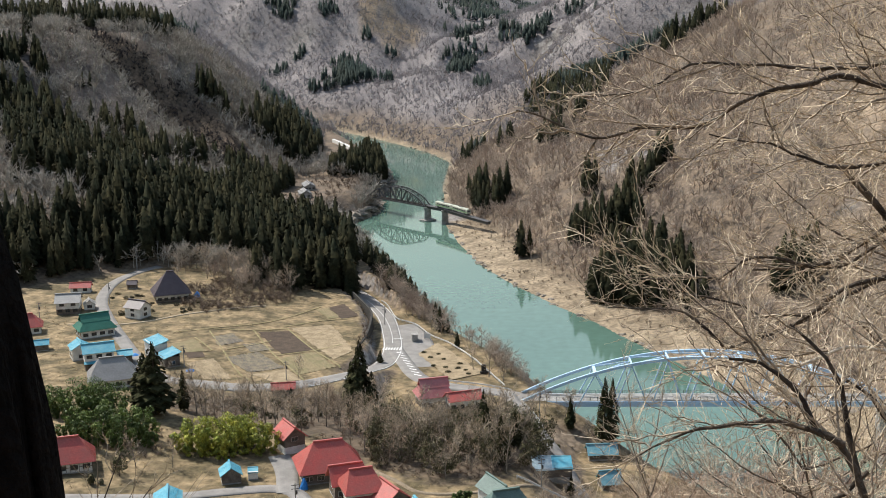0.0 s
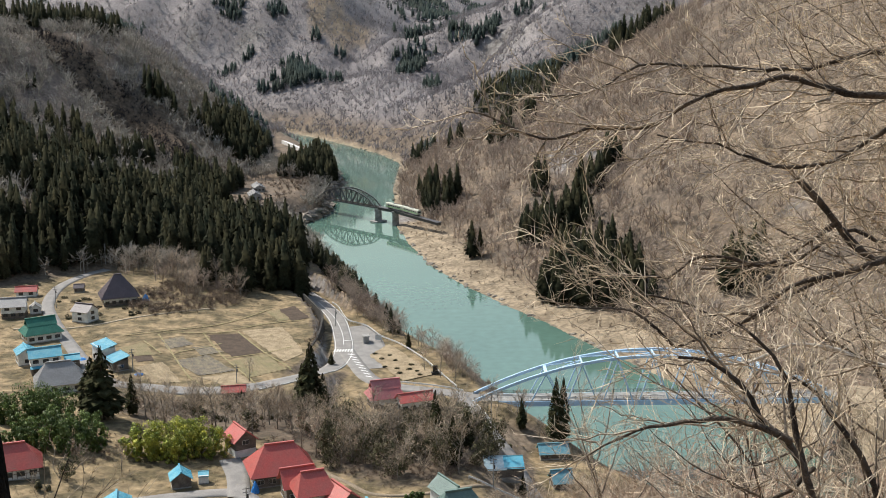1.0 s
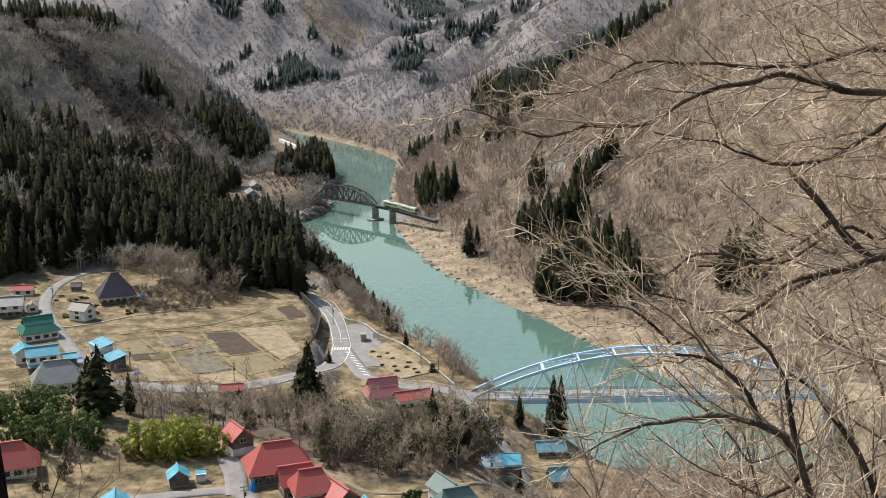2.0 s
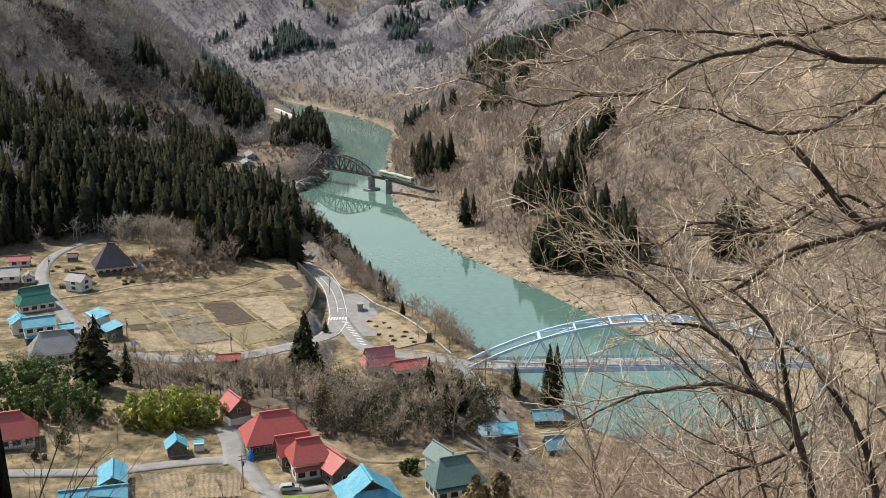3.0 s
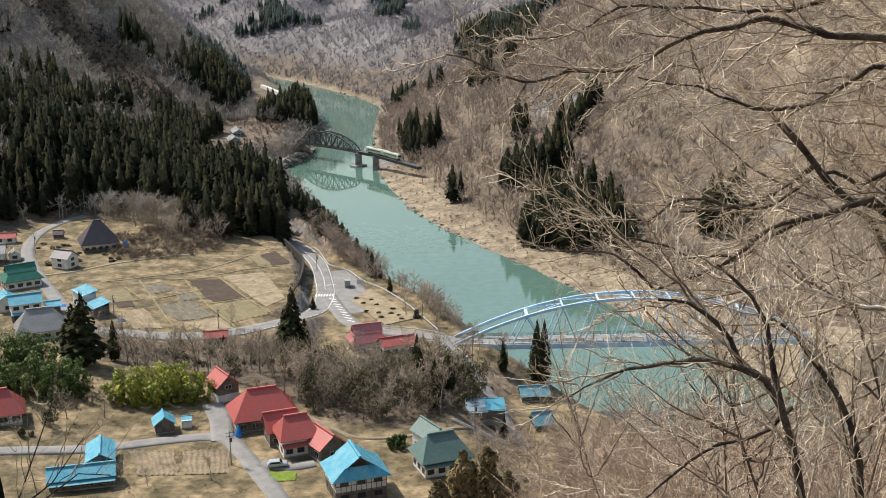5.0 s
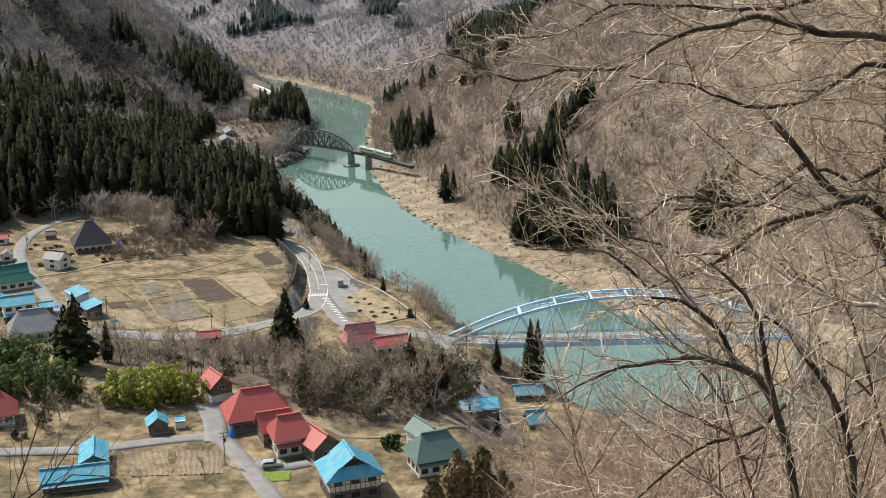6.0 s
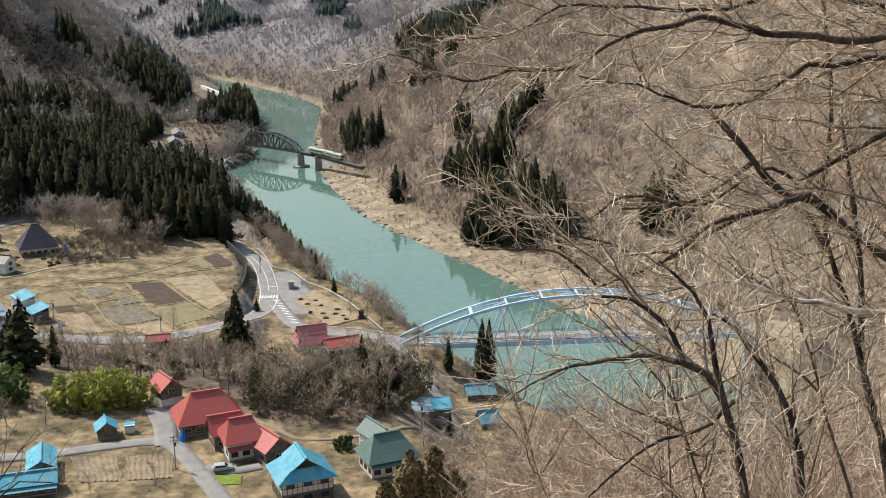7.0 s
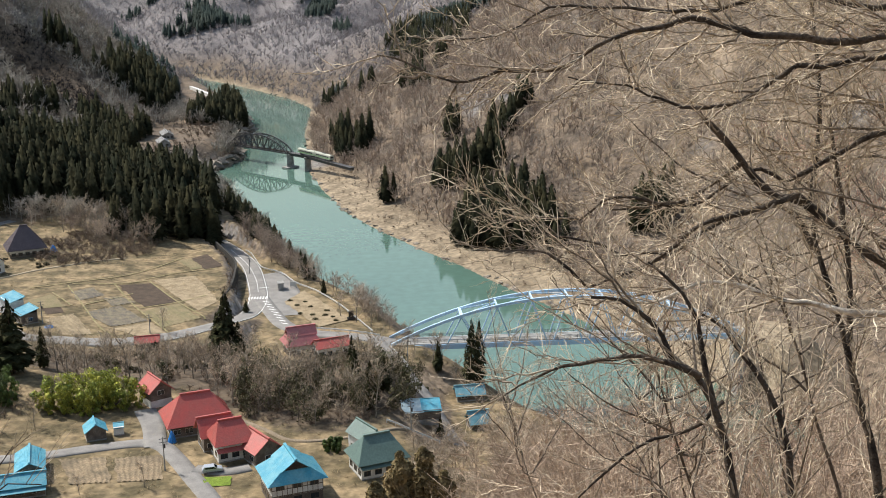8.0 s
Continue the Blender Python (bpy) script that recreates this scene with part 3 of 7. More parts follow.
pts = scatter(-60, 300, 420, 1000, 360, lambda X, Y: bare_right(X, Y) & ((X < 0.2 * Y + 10) | (rng.uniform(0, 1, X.shape) < 0.38)))
plant("bare_woodland", pts, rng.uniform(6, 13, len(pts)), bares, TWIG, "leafless grey-brown deciduous woodland on the slope", "woodland", 1.0)
pts = scatter(-420, 430, -40, 1000, 560, lambda X, Y: bare_left(X, Y) & (lumps(X, Y, 14, 28) + rng.uniform(-0.9, 0.9, X.shape) > -0.55))
plant("bare_woodland", pts, rng.uniform(6, 15, len(pts)), bares, LEFT_TWIG, "leafless woodland among the cedars on the slope", "woodland", 1.2)
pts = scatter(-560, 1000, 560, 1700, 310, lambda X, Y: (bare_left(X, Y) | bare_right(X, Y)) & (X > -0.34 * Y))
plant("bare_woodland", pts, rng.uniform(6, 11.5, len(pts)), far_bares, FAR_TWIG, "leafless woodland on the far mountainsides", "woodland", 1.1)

# tall close stands on the right bank
GROVES = [(-9, 746, 7, 8), (2, 745, 6, 8), (-12, 772, 6, 9), (42, 610, 8, 8), (53, 600, 11, 10), (65, 597, 9, 12), (76, 632, 8, 9), (51, 530, 9, 11), (64, 521, 11, 11), (77, 508, 9, 10), (120, 468, 9, 8), (57, 553, 8, 10), (68, 538, 9, 9)]
pts = scatter(-30, 440, 140, 800, 560, lambda X, Y: np.any([((X - a) / c) ** 2 + ((Y - b) / d) ** 2 < 1 + 0.4 * lumps(X, Y, 6, 13) for a, b, c, d in GROVES], axis=0))
plant("cedar_forest", pts, rng.uniform(13, 25, len(pts)), cedars, CEDAR, "tall close stands of cedar along the right bank", "forest", 0.95, full=True)
DARK_BRUSH = material("dark_mauve_brush", (0.06, 0.05, 0.05), 0.95, vary=0.3, scale=0.1, fine=0.8, bump=0, hue=(0.03, 0.026, 0.027), per_island=0.3)
pts = scatter(-360, 770, -150, 940, 1500, lambda X, Y: seg_dist(X, Y, GULLY)[0] + 9 * lumps(X, Y, 18, 37) < 21)
plant("brushwood", pts, rng.uniform(3, 7, len(pts)), far_bares, DARK_BRUSH, "dark mauve-brown brush filling the hillside gully", "brush", 1.4)
# close stands on the shoulder above the far bend
pts = scatter(0, 790, 120, 1170, 420, lambda X, Y: inside(X, Y, [(22, 1085), (45, 975), (66, 935), (86, 940), (100, 1022), (83, 1157), (50, 1157), (32, 1110)]) | (inside(X, Y, [(17, 870), (48, 801), (51, 852), (37, 880)]) & (lumps(X, Y, 9, 45) > 0.1)))
plant("cedar_forest", pts, rng.uniform(8, 13.5, len(pts)), far_cedars, CEDAR, "close stand of dark cedars on the shoulder above the bend", "forest", 1.1, full=True)
# the high country behind
pts = scatter(-190, 1425, -140, 1490, 900, lambda X, Y: ((X + 188) / 36) ** 2 + ((Y - 1455) / 24) ** 2 < 1)
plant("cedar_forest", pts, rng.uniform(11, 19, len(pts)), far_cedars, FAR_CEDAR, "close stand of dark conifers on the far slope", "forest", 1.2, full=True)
last_bares = [bare_template(60 + s, 5, 0, 0.055) for s in range(6)]
last_cedars = [cedar_template(30 + s, 16, 4) for s in range(4)]


def high_cedar(X, Y):
    return lumps(X, Y, 120, 14) + 0.9 * lumps(X, Y, 42, 15) > 0.4


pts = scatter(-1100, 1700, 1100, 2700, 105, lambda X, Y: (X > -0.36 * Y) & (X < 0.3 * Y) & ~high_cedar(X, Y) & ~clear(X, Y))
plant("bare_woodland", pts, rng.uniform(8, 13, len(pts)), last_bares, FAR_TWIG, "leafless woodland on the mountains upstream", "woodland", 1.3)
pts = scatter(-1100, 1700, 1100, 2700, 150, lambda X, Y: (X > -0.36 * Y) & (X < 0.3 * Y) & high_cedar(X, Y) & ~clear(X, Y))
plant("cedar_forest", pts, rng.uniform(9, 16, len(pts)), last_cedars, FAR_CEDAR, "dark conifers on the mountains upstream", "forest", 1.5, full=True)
# ---- railway bridge: curved-chord through truss on concrete piers ----
def bar(name, a, b, w, h, mat, parent, label=""):
    return part(name, beam(bmesh.new(), a, b, w, h), mat, parent, label)


def railway_bridge():
    ax, ay, bx, by, z = -85.7, 800.0, -44.9, 755.2, 9.5
    span = math.hypot(bx - ax, by - ay)
    rz = math.degrees(math.atan2(by - ay, bx - ax))
    br = empty("railway_truss_bridge", ax, ay, z, rz)
    tagged(br, "grey steel railway truss bridge with curved top chords on piers", "bridge")
    n, hw = 10, 2.5
    top = [0.0 if i in (0, n) else 4.6 + 5.0 * (1 - ((i - n / 2) / (n / 2 - 1)) ** 2) for i in range(n + 1)]
    xs = [span * i / n for i in range(n + 1)]
    for s in (-1, 1):
        y = s * hw
        bar("bottom_chord", (0, y, 0), (span, y, 0), 0.6, 0.9, STEEL_GREY, br)
        for i in range(n):
            if i in (0, n - 1):
                k = 1 if i == 0 else n - 1
                bar("end_post", (0 if i == 0 else span, y, 0), (xs[k], y, top[k]), 0.65, 0.65, STEEL_GREY, br)
            else:
                bar("top_chord", (xs[i], y, top[i]), (xs[i + 1], y, top[i + 1]), 0.7, 0.65, STEEL_GREY, br)
        for i in range(1, n):
            bar("hanger", (xs[i], y, 0), (xs[i], y, top[i]), 0.38, 0.38, STEEL_GREY, br)
        for i in range(1, n - 1):
            up = i < n / 2
            a, b = ((xs[i], y, top[i]), (xs[i + 1], y, 0)) if up else ((xs[i], y, 0), (xs[i + 1], y, top[i + 1]))
            bar("diagonal", a, b, 0.42, 0.42, STEEL_GREY, br)
            a2, b2 = ((xs[i], y, 0), (xs[i + 1], y, top[i + 1])) if up else ((xs[i], y, top[i]), (xs[i + 1], y, 0))
            bar("counter_diagonal", a2, b2, 0.2, 0.2, STEEL_GREY, br)
    for i in range(1, n):
        bar("top_strut", (xs[i], -hw, top[i]), (xs[i], hw, top[i]), 0.25, 0.25, STEEL_GREY, br)
        if i < n - 1:
            bar("wind_brace", (xs[i], -hw, top[i]), (xs[i + 1], hw, top[i + 1]), 0.18, 0.18, STEEL_GREY, br)
    for i in range(n + 1):
        bar("floor_beam", (xs[i], -hw, -0.1), (xs[i], hw, -0.1), 0.35, 0.6, STEEL_GREY, br)
    bm = bmesh.new()
    for s in (-0.8, 0.8):
        beam(bm, (-1, s, 0.25), (span + 1, s, 0.25), 0.4, 0.5)
    part("stringer", bm, STEEL_GREY, br)
    bm = bmesh.new()
    for i in range(int(span / 0.7)):
        box(bm, i * 0.7, -1.3, 0.5, i * 0.7 + 0.25, 1.3, 0.65)
    part("sleepers", bm, TIMBER, br)
    bm = bmesh.new()
    for s in (-0.53, 0.53):
        beam(bm, (-1, s, 0.73), (span + 1, s, 0.73), 0.08, 0.15)
    part("rail", bm, STEEL_GREY, br)
    # piers: a tapered shaft with a cap and a broad footing
    inv = br.matrix_basis.inverted()
    for (px, py, foot, w) in ((-85.7, 800, 0.6, 1.6), (-44.9, 755.2, 0.0, 1.8), (-33.2, 741.4, 0.5, 1.25)):
        bm = bmesh.new()
        h = 9.1
        rings = [(w * 1.25, 2.9, 0.0), (w, 2.5, h - 1.4), (w * 1.35, 3.1, h - 1.0), (w * 1.35, 3.1, h)]
        prev = None
        for a, b, zz in rings:
            ring = [bm.verts.new((a * math.cos(t) * 0.75, b * math.sin(t), zz)) for t in (k * math.pi / 6 for k in range(12))]
            if prev:
                for k in range(12):
                    bm.faces.new((prev[k], prev[(k + 1) % 12], ring[(k + 1) % 12], ring[k]))
            prev = ring
        bm.faces.new(prev)
        pier = part("pier", bm, CONCRETE, br, "weathered concrete pier", inv @ pose(px, py, foot - 0.6, 0, 0, rz))
        if w > 1.7:
            part("footing", box(bmesh.new(), -3.2, -4.6, -2.0, 3.2, 4.6, 1.5, 0.15), CONCRETE, pier)
    # plate-girder approaches on both banks
    for pts in (((-108, 827), (-97, 814), (-86.3, 800.8)), ((-44.4, 754.6), (-33.2, 741.4), (-23.5, 724.5), (-14.3, 709.3), (-5, 694))):
        for (x0, y0), (x1, y1) in zip(pts, pts[1:]):
            bm = bmesh.new()
            L = math.hypot(x1 - x0, y1 - y0)
            a = math.degrees(math.atan2(y1 - y0, x1 - x0))
            for s in (-0.95, 0.95):
                box(bm, 0, s - 0.15, -1.4, L - 0.03, s + 0.15, 0.35)
            box(bm, 0, -1.9, 0.37, L - 0.03, 1.9, 0.5)
            part("girder", bm, STEEL_GREY, br, "", inv @ pose(x0, y0, z, 0, 0, a))
            rl = bmesh.new()
            for s in (-1.85, 1.85):
                beam(rl, (0, s, 1.5), (L - 0.03, s, 1.5), 0.07)
                for k in range(int(L // 2.5) + 1):
                    beam(rl, (k * 2.5, s, 0.5), (k * 2.5, s, 1.5), 0.07)
            part("handrail", rl, STEEL_GREY, br, "", inv @ pose(x0, y0, z, 0, 0, a))
    # embankment wall under the far end of the approach
    part("abutment", box(bmesh.new(), -2.5, -3.2, -9, 2.5, 3.2, -1.4, 0.1), CONCRETE, br, "", inv @ pose(-108.5, 827.5, z, 0, 0, rz))


railway_bridge()

CREAM = material("cream_and_white_train_paint", (0.42, 0.43, 0.35), 0.4, vary=0.06, bump=0.03)
TRAIN_GREEN = material("green_train_stripe", (0.16, 0.33, 0.13), 0.4, vary=0.06, bump=0.03)
DARK = material("dark_rubber_and_steel", (0.03, 0.03, 0.032), 0.7, vary=0.2, bump=0.1)


def train_car(x0, y0, x1, y1, z):
    L = math.hypot(x1 - x0, y1 - y0)
    car = empty("train_car", (x0 + x1) / 2, (y0 + y1) / 2, z, math.degrees(math.atan2(y1 - y0, x1 - x0)))
    tagged(car, "cream diesel railcar with a green stripe and dark windows", "train", group="two-car train on the bridge")
    h = L / 2
    bm = bmesh.new()
    prof = [(-1.4, 0.9), (-1.42, 2.9), (-1.25, 3.5), (-0.7, 3.8), (0.7, 3.8), (1.25, 3.5), (1.42, 2.9), (1.4, 0.9)]
    a = [bm.verts.new((-h, y, zz)) for y, zz in prof]
    b = [bm.verts.new((h, y, zz)) for y, zz in prof]
    bm.faces.new(a)
    bm.faces.new(b[::-1])
    for k in range(len(prof)):
        bm.faces.new((a[k], b[k], b[(k + 1) % 8], a[(k + 1) % 8]))
    part("body", bm, CREAM, car)
    bm = bmesh.new()
    for s in (-1, 1):
        box(bm, -h + 0.1, s * 1.435 - 0.015, 1.35, h - 0.1, s * 1.435 + 0.015, 1.75)
    part("stripe", bm, TRAIN_GREEN, car, "green waist stripe")
    for s in (-1, 1):
        for k in range(7):
            x = -h + 2.2 + k * (L - 4.4) / 6.6
            part("window", box(bmesh.new(), x, s * 1.43 - 0.02, 2.0, x + 1.6, s * 1.43 + 0.02, 2.8), GLASS, car)
    for e in (-1, 1):
        part("windscreen", box(bmesh.new(), e * h - 0.02, -1.0, 2.0, e * h + 0.02, 1.0, 2.9), GLASS, car)
        part("bogie", box(bmesh.new(), e * (h - 3) - 1.3, -1.1, 0.0, e * (h - 3) + 1.3, 1.1, 0.85, 0.1), DARK, car)
    part("roof_vent", box(bmesh.new(), -2, -0.5, 3.78, 2, 0.5, 4.05, 0.08), STEEL_GREY, car)


train_car(-38.3, 747.4, -27.8, 732.1, 10.3)
train_car(-27.3, 731.4, -17.3, 714.4, 10.3)


# ---- road bridge: pale blue tied arch with inclined hangers ----
def arch_bridge():
    x0, span, yc, z, rise, hw = 7.0, 106.0, 337.5, 20.6, 13.2, 3.7
    br = empty("arch_bridge", x0, yc, z)
    tagged(br, "pale blue steel tied-arch road bridge with inclined hangers over the river", "bridge")
    rib = lambda x: rise * 4 * (x / span) * (1 - x / span)
    n = 10
    m = 30
    for s in (-1, 1):
        bm = bmesh.new()
        ring_prev = None
        for i in range(m + 1):
            x = span * i / m
            slope = math.atan(rise * 4 / span * (1 - 2 * x / span))
            ring = [bm.verts.new((x - dz * math.sin(slope), s * hw + dy, rib(x) + dz * math.cos(slope))) for dy, dz in ((-0.33, -0.42), (0.33, -0.42), (0.33, 0.42), (-0.33, 0.42))]
            if ring_prev:
                for k in range(4):
                    bm.faces.new((ring_prev[k], ring_prev[(k + 1) % 4], ring[(k + 1) % 4], ring[k]))
            else:
                bm.faces.new(ring)
            ring_prev = ring
        bm.faces.new(ring_prev[::-1])
        part("arch_rib", bm, STEEL_BLUE, br)
        for i in range(2, n - 1):
            x = span * i / n
            for d in (-1, 1):
                bar("hanger", (x, s * hw, rib(x) - 0.4), (x + d * 4.2, s * hw, 0.1), 0.34, 0.34, STEEL_BLUE, br)
        bar("edge_girder", (0, s * hw, -0.9), (span, s * hw, -0.9), 0.5, 1.5, STEEL_BLUE, br)
        bm = bmesh.new()
        y = s * (hw - 0.6)
        for zz in (0.45, 0.8, 1.1):
            beam(bm, (0, y, zz), (span, y, zz), 0.08)
        for k in range(int(span / 2) + 1):
            beam(bm, (k * 2.0, y, 0), (k * 2.0, y, 1.1), 0.09)
        part("railing", bm, STEEL_GREY, br)
    for i in range(2, n - 1):
        x = span * i / n
        w = 0.9 if i in (2, n - 2) else 0.45
        bar("cross_strut", (x, -hw + 0.4, rib(x)), (x, hw - 0.4, rib(x)), w, 0.5, STEEL_BLUE, br)
        if i < n - 2:
            x2 = span * (i + 1) / n
            bar("lateral_brace", (x, -hw + 0.4, rib(x)), (x2, 0, rib(x2)), 0.28, 0.28, STEEL_BLUE, br)
            bar("lateral_brace", (x, hw - 0.4, rib(x)), (x2, 0, rib(x2)), 0.28, 0.28, STEEL_BLUE, br)
    part("deck", box(bmesh.new(), -2, -hw + 0.3, -0.35, span + 2, hw - 0.3, 0.0), CONCRETE, br, "grey concrete deck")
    bm = bmesh.new()
    for k in range(17):
        box(bm, 3 + k * 6.2, -hw + 0.2, -1.5, 3.3 + k * 6.2, hw - 0.2, -0.36)
    part("floor_beams", bm, STEEL_BLUE, br)
    for xx in (-1.5, span + 1.5):
        part("abutment", box(bmesh.new(), xx - 2.4, -hw - 0.8, -22, xx + 2.4, hw + 0.8, -1.7, 0.15), CONCRETE, br, "concrete abutment")


arch_bridge()

# ---- roads, plaza, walls, rails ----
def resample(pts, step):
    p = np.array(pts, float)
    # Catmull-Rom through the points, then even steps
    q = np.vstack([2 * p[0] - p[1], p, 2 * p[-1] - p[-2]])
    out = []
    for i in range(1, len(q) - 2):
        for t in np.linspace(0, 1, 12, endpoint=False):
            out.append(0.5 * ((2 * q[i]) + (q[i + 1] - q[i - 1]) * t + (2 * q[i - 1] - 5 * q[i] + 4 * q[i + 1] - q[i + 2]) * t ** 2 + (3 * q[i] - q[i - 1] - 3 * q[i + 1] + q[i + 2]) * t ** 3))
    out.append(p[-1])
    out = np.array(out)
    d = np.r_[0, np.cumsum(np.hypot(*np.diff(out[:, :2], axis=0).T))]
    n = max(2, int(d[-1] / step))
    s = np.linspace(0, d[-1], n + 1)
    return np.stack([np.interp(s, d, out[:, k]) for k in range(out.shape[1])], -1)


def ribbon(name, pts, width, mat, label, category, lift=0.18, shift=0.0, kind="structure", step=1.0):
    """A strip that lies on the ground along a line; shift moves it sideways."""
    c = resample(pts, step)
    t = np.gradient(c, axis=0)
    t /= np.hypot(t[:, 0], t[:, 1])[:, None]
    nrm = np.stack([-t[:, 1], t[:, 0]], -1)
    k = max(2, int(width / 1.2) + 1)
    off = np.linspace(-width / 2, width / 2, k) + shift
    off = np.r_[off[0] - 0.12, off, off[-1] + 0.12]
    k += 2
    P = c[:, None] + nrm[:, None] * off[None, :, None]
    hgt = height(P[..., 0], P[..., 1])
    mid = np.sort(hgt, axis=1)[:, k // 2][:, None]
    Z = 0.3 * hgt + 0.7 * np.maximum(mid, hgt) + lift
    if width < 0.7:
        P, Z = P[:, 1:-1], Z[:, 1:-1]
    else:
        Z[:, 0] -= lift + 0.5
        Z[:, -1] -= lift + 0.5
    n, m = Z.shape
    V = np.concatenate([P, Z[..., None]], -1).reshape(-1, 3)
    i, j = np.arange(n - 1)[:, None] * m, np.arange(m - 1)[None]
    F = np.stack([i + j, i + m + j, i + m + j + 1, i + j + 1], -1).reshape(-1, 4)
    me = np_mesh(name, V, F[:, ::-1], mat, True)
    return tagged(new(name, me), label, category, kind=kind)


MAIN = [(-76, 502), (-60, 475), (-50, 454), (-42.4, 432), (-38, 407), (-36, 389), (-36.8, 374), (-40.3, 358), (-47, 344), (-58, 335), (-72, 331.5), (-90, 330)]
ribbon("road", MAIN, 6.6, ASPHALT, "grey two-lane asphalt valley road", "road")
VILLAGE = [(-88, 330), (-99, 333), (-111, 350), (-125, 376), (-140, 406), (-150, 431), (-154, 458), (-150, 479), (-144, 489)]
ribbon("road", VILLAGE, 4.6, ASPHALT, "narrow pale asphalt village road", "road")
ribbon("road", [(-36, 392), (-31, 374), (-25, 357), (-17, 349), (-7, 345), (2, 341), (8.5, 337.5)], 5.6, ASPHALT, "asphalt road curving down to the arch bridge", "road", 0.22)
ribbon("plaza", [(-36, 420), (-30, 404), (-27, 388), (-24.5, 368)], 11.5, ASPHALT, "asphalt lay-by beside the river road", "pavement", 0.14)
ribbon("road", [(3, 340), (5.5, 329), (10.5, 312), (15, 292), (18.5, 276), (22, 262)], 4.0, ASPHALT, "asphalt track dropping to the river huts", "road", 0.3)
HAMLET = [(-125, 232), (-97, 235), (-84, 238), (-69, 242), (-61, 244.3), (-51, 246.3), (-45.5, 244.5), (-41.5, 238), (-36.5, 227.5), (-30.4, 214), (-26, 200)]
ribbon("road", HAMLET, 4.0, ASPHALT, "narrow asphalt lane through the hamlet", "road")
ribbon("yard", [(-46.5, 244), (-49, 256), (-52.5, 266)], 5.0, ASPHALT, "asphalt yard beside the red farmhouse", "pavement", 0.22)
ribbon("yard", [(-36.5, 231.6), (-30, 229.6), (-25, 231)], 3.4, ASPHALT, "asphalt parking strip beside the farmhouse", "pavement", 0.24)
ribbon("path", [(9, 252), (1.3, 246.5), (-8.7, 243.5), (-17.3, 244), (-23, 250), (-30, 257.5)], 1.1, material("trodden_earth", (0.27, 0.215, 0.15), 0.95, vary=0.25, scale=0.4, fine=3), "trodden earth path along the wood's edge", "path", 0.2)
ribbon("path", [(-150, 395), (-136, 394), (-124, 398), (-112, 408), (-98, 416), (-86, 424)], 1.2, material("bare_sandy_track", (0.34, 0.28, 0.195), 0.95, vary=0.25, scale=0.4, fine=3), "sandy track across the bank above the fields", "path", 0.2)
# paint
ribbon("road_line", MAIN, 0.18, WHITE_LINE, "white edge line", "road marking", 0.23, 3.0)
ribbon("road_line", MAIN[:8], 0.16, WHITE_LINE, "white edge line", "road marking", 0.23, -2.9)
ribbon("road_line", [(-52, 458), (-43.5, 434), (-38.6, 412), (-36.6, 396)], 0.15, WHITE_LINE, "white centre line", "road marking", 0.235, 0.0)
for k in range(7):
    ribbon("crossing_bar", [(-39.2 + k * 0.95, 387.2), (-39.0 + k * 0.95, 390.2)], 0.45, WHITE_LINE, "white zebra crossing bar", "road marking", 0.26)
ribbon("stop_line", [(-36.8, 401), (-33.4, 401.6)], 0.4, WHITE_LINE, "white stop line", "road marking", 0.25)
for k in range(9):
    ribbon("hatching_bar", [(-34.3 + k * 0.95, 384.5 - k * 3.1), (-31.9 + k * 0.95, 383.0 - k * 3.1)], 0.5, WHITE_LINE, "white hatching bar", "road marking", 0.27)


def low_wall(name, pts, h, w, mat, label, category, base=None):
    """A wall or kerb along a line, its top following the ground."""
    c = resample(pts, 1.5)
    t = np.gradient(c, axis=0)
    t /= np.hypot(t[:, 0], t[:, 1])[:, None]
    nrm = np.stack([-t[:, 1], t[:, 0]], -1) * w / 2
    g = height(c[:, 0], c[:, 1]) if base is None else np.full(len(c), base)
    rows = [np.c_[c + nrm, g - 0.6], np.c_[c + nrm, g + h], np.c_[c - nrm, g + h], np.c_[c - nrm, g - 0.6]]
    V = np.stack(rows, 1).reshape(-1, 3)
    i, j = np.arange(len(c) - 1)[:, None] * 4, np.arange(3)[None]
    F = np.stack([i + j, i + j + 1, i + j + 5, i + j + 4], -1).reshape(-1, 4)
    F = np.vstack([F, [[0, 1, 2, 3]], [[len(V) - 1, len(V) - 2, len(V) - 3, len(V) - 4]]])
    return tagged(new(name, np_mesh(name, V, F, mat)), label, category, kind="structure")


# stone colour darkened for the dense shade and growth on the retaining wall
WALLSTONE = material("shade_darkened_wall_stone", (0.05, 0.046, 0.04), 0.95, vary=0.3, scale=0.6, fine=2.5, bump=0.8)
low_wall("retaining_wall", [(-57, 452), (-50.5, 434), (-46.3, 420), (-45.2, 404), (-45.0, 388), (-46.5, 372)], 5.3, 0.7, WALLSTONE, "shade-darkened stone retaining wall below the fields", "wall", 20.4)
WHITE_RAIL = material("white_guard_rail", (0.74, 0.74, 0.72), 0.5, vary=0.1)


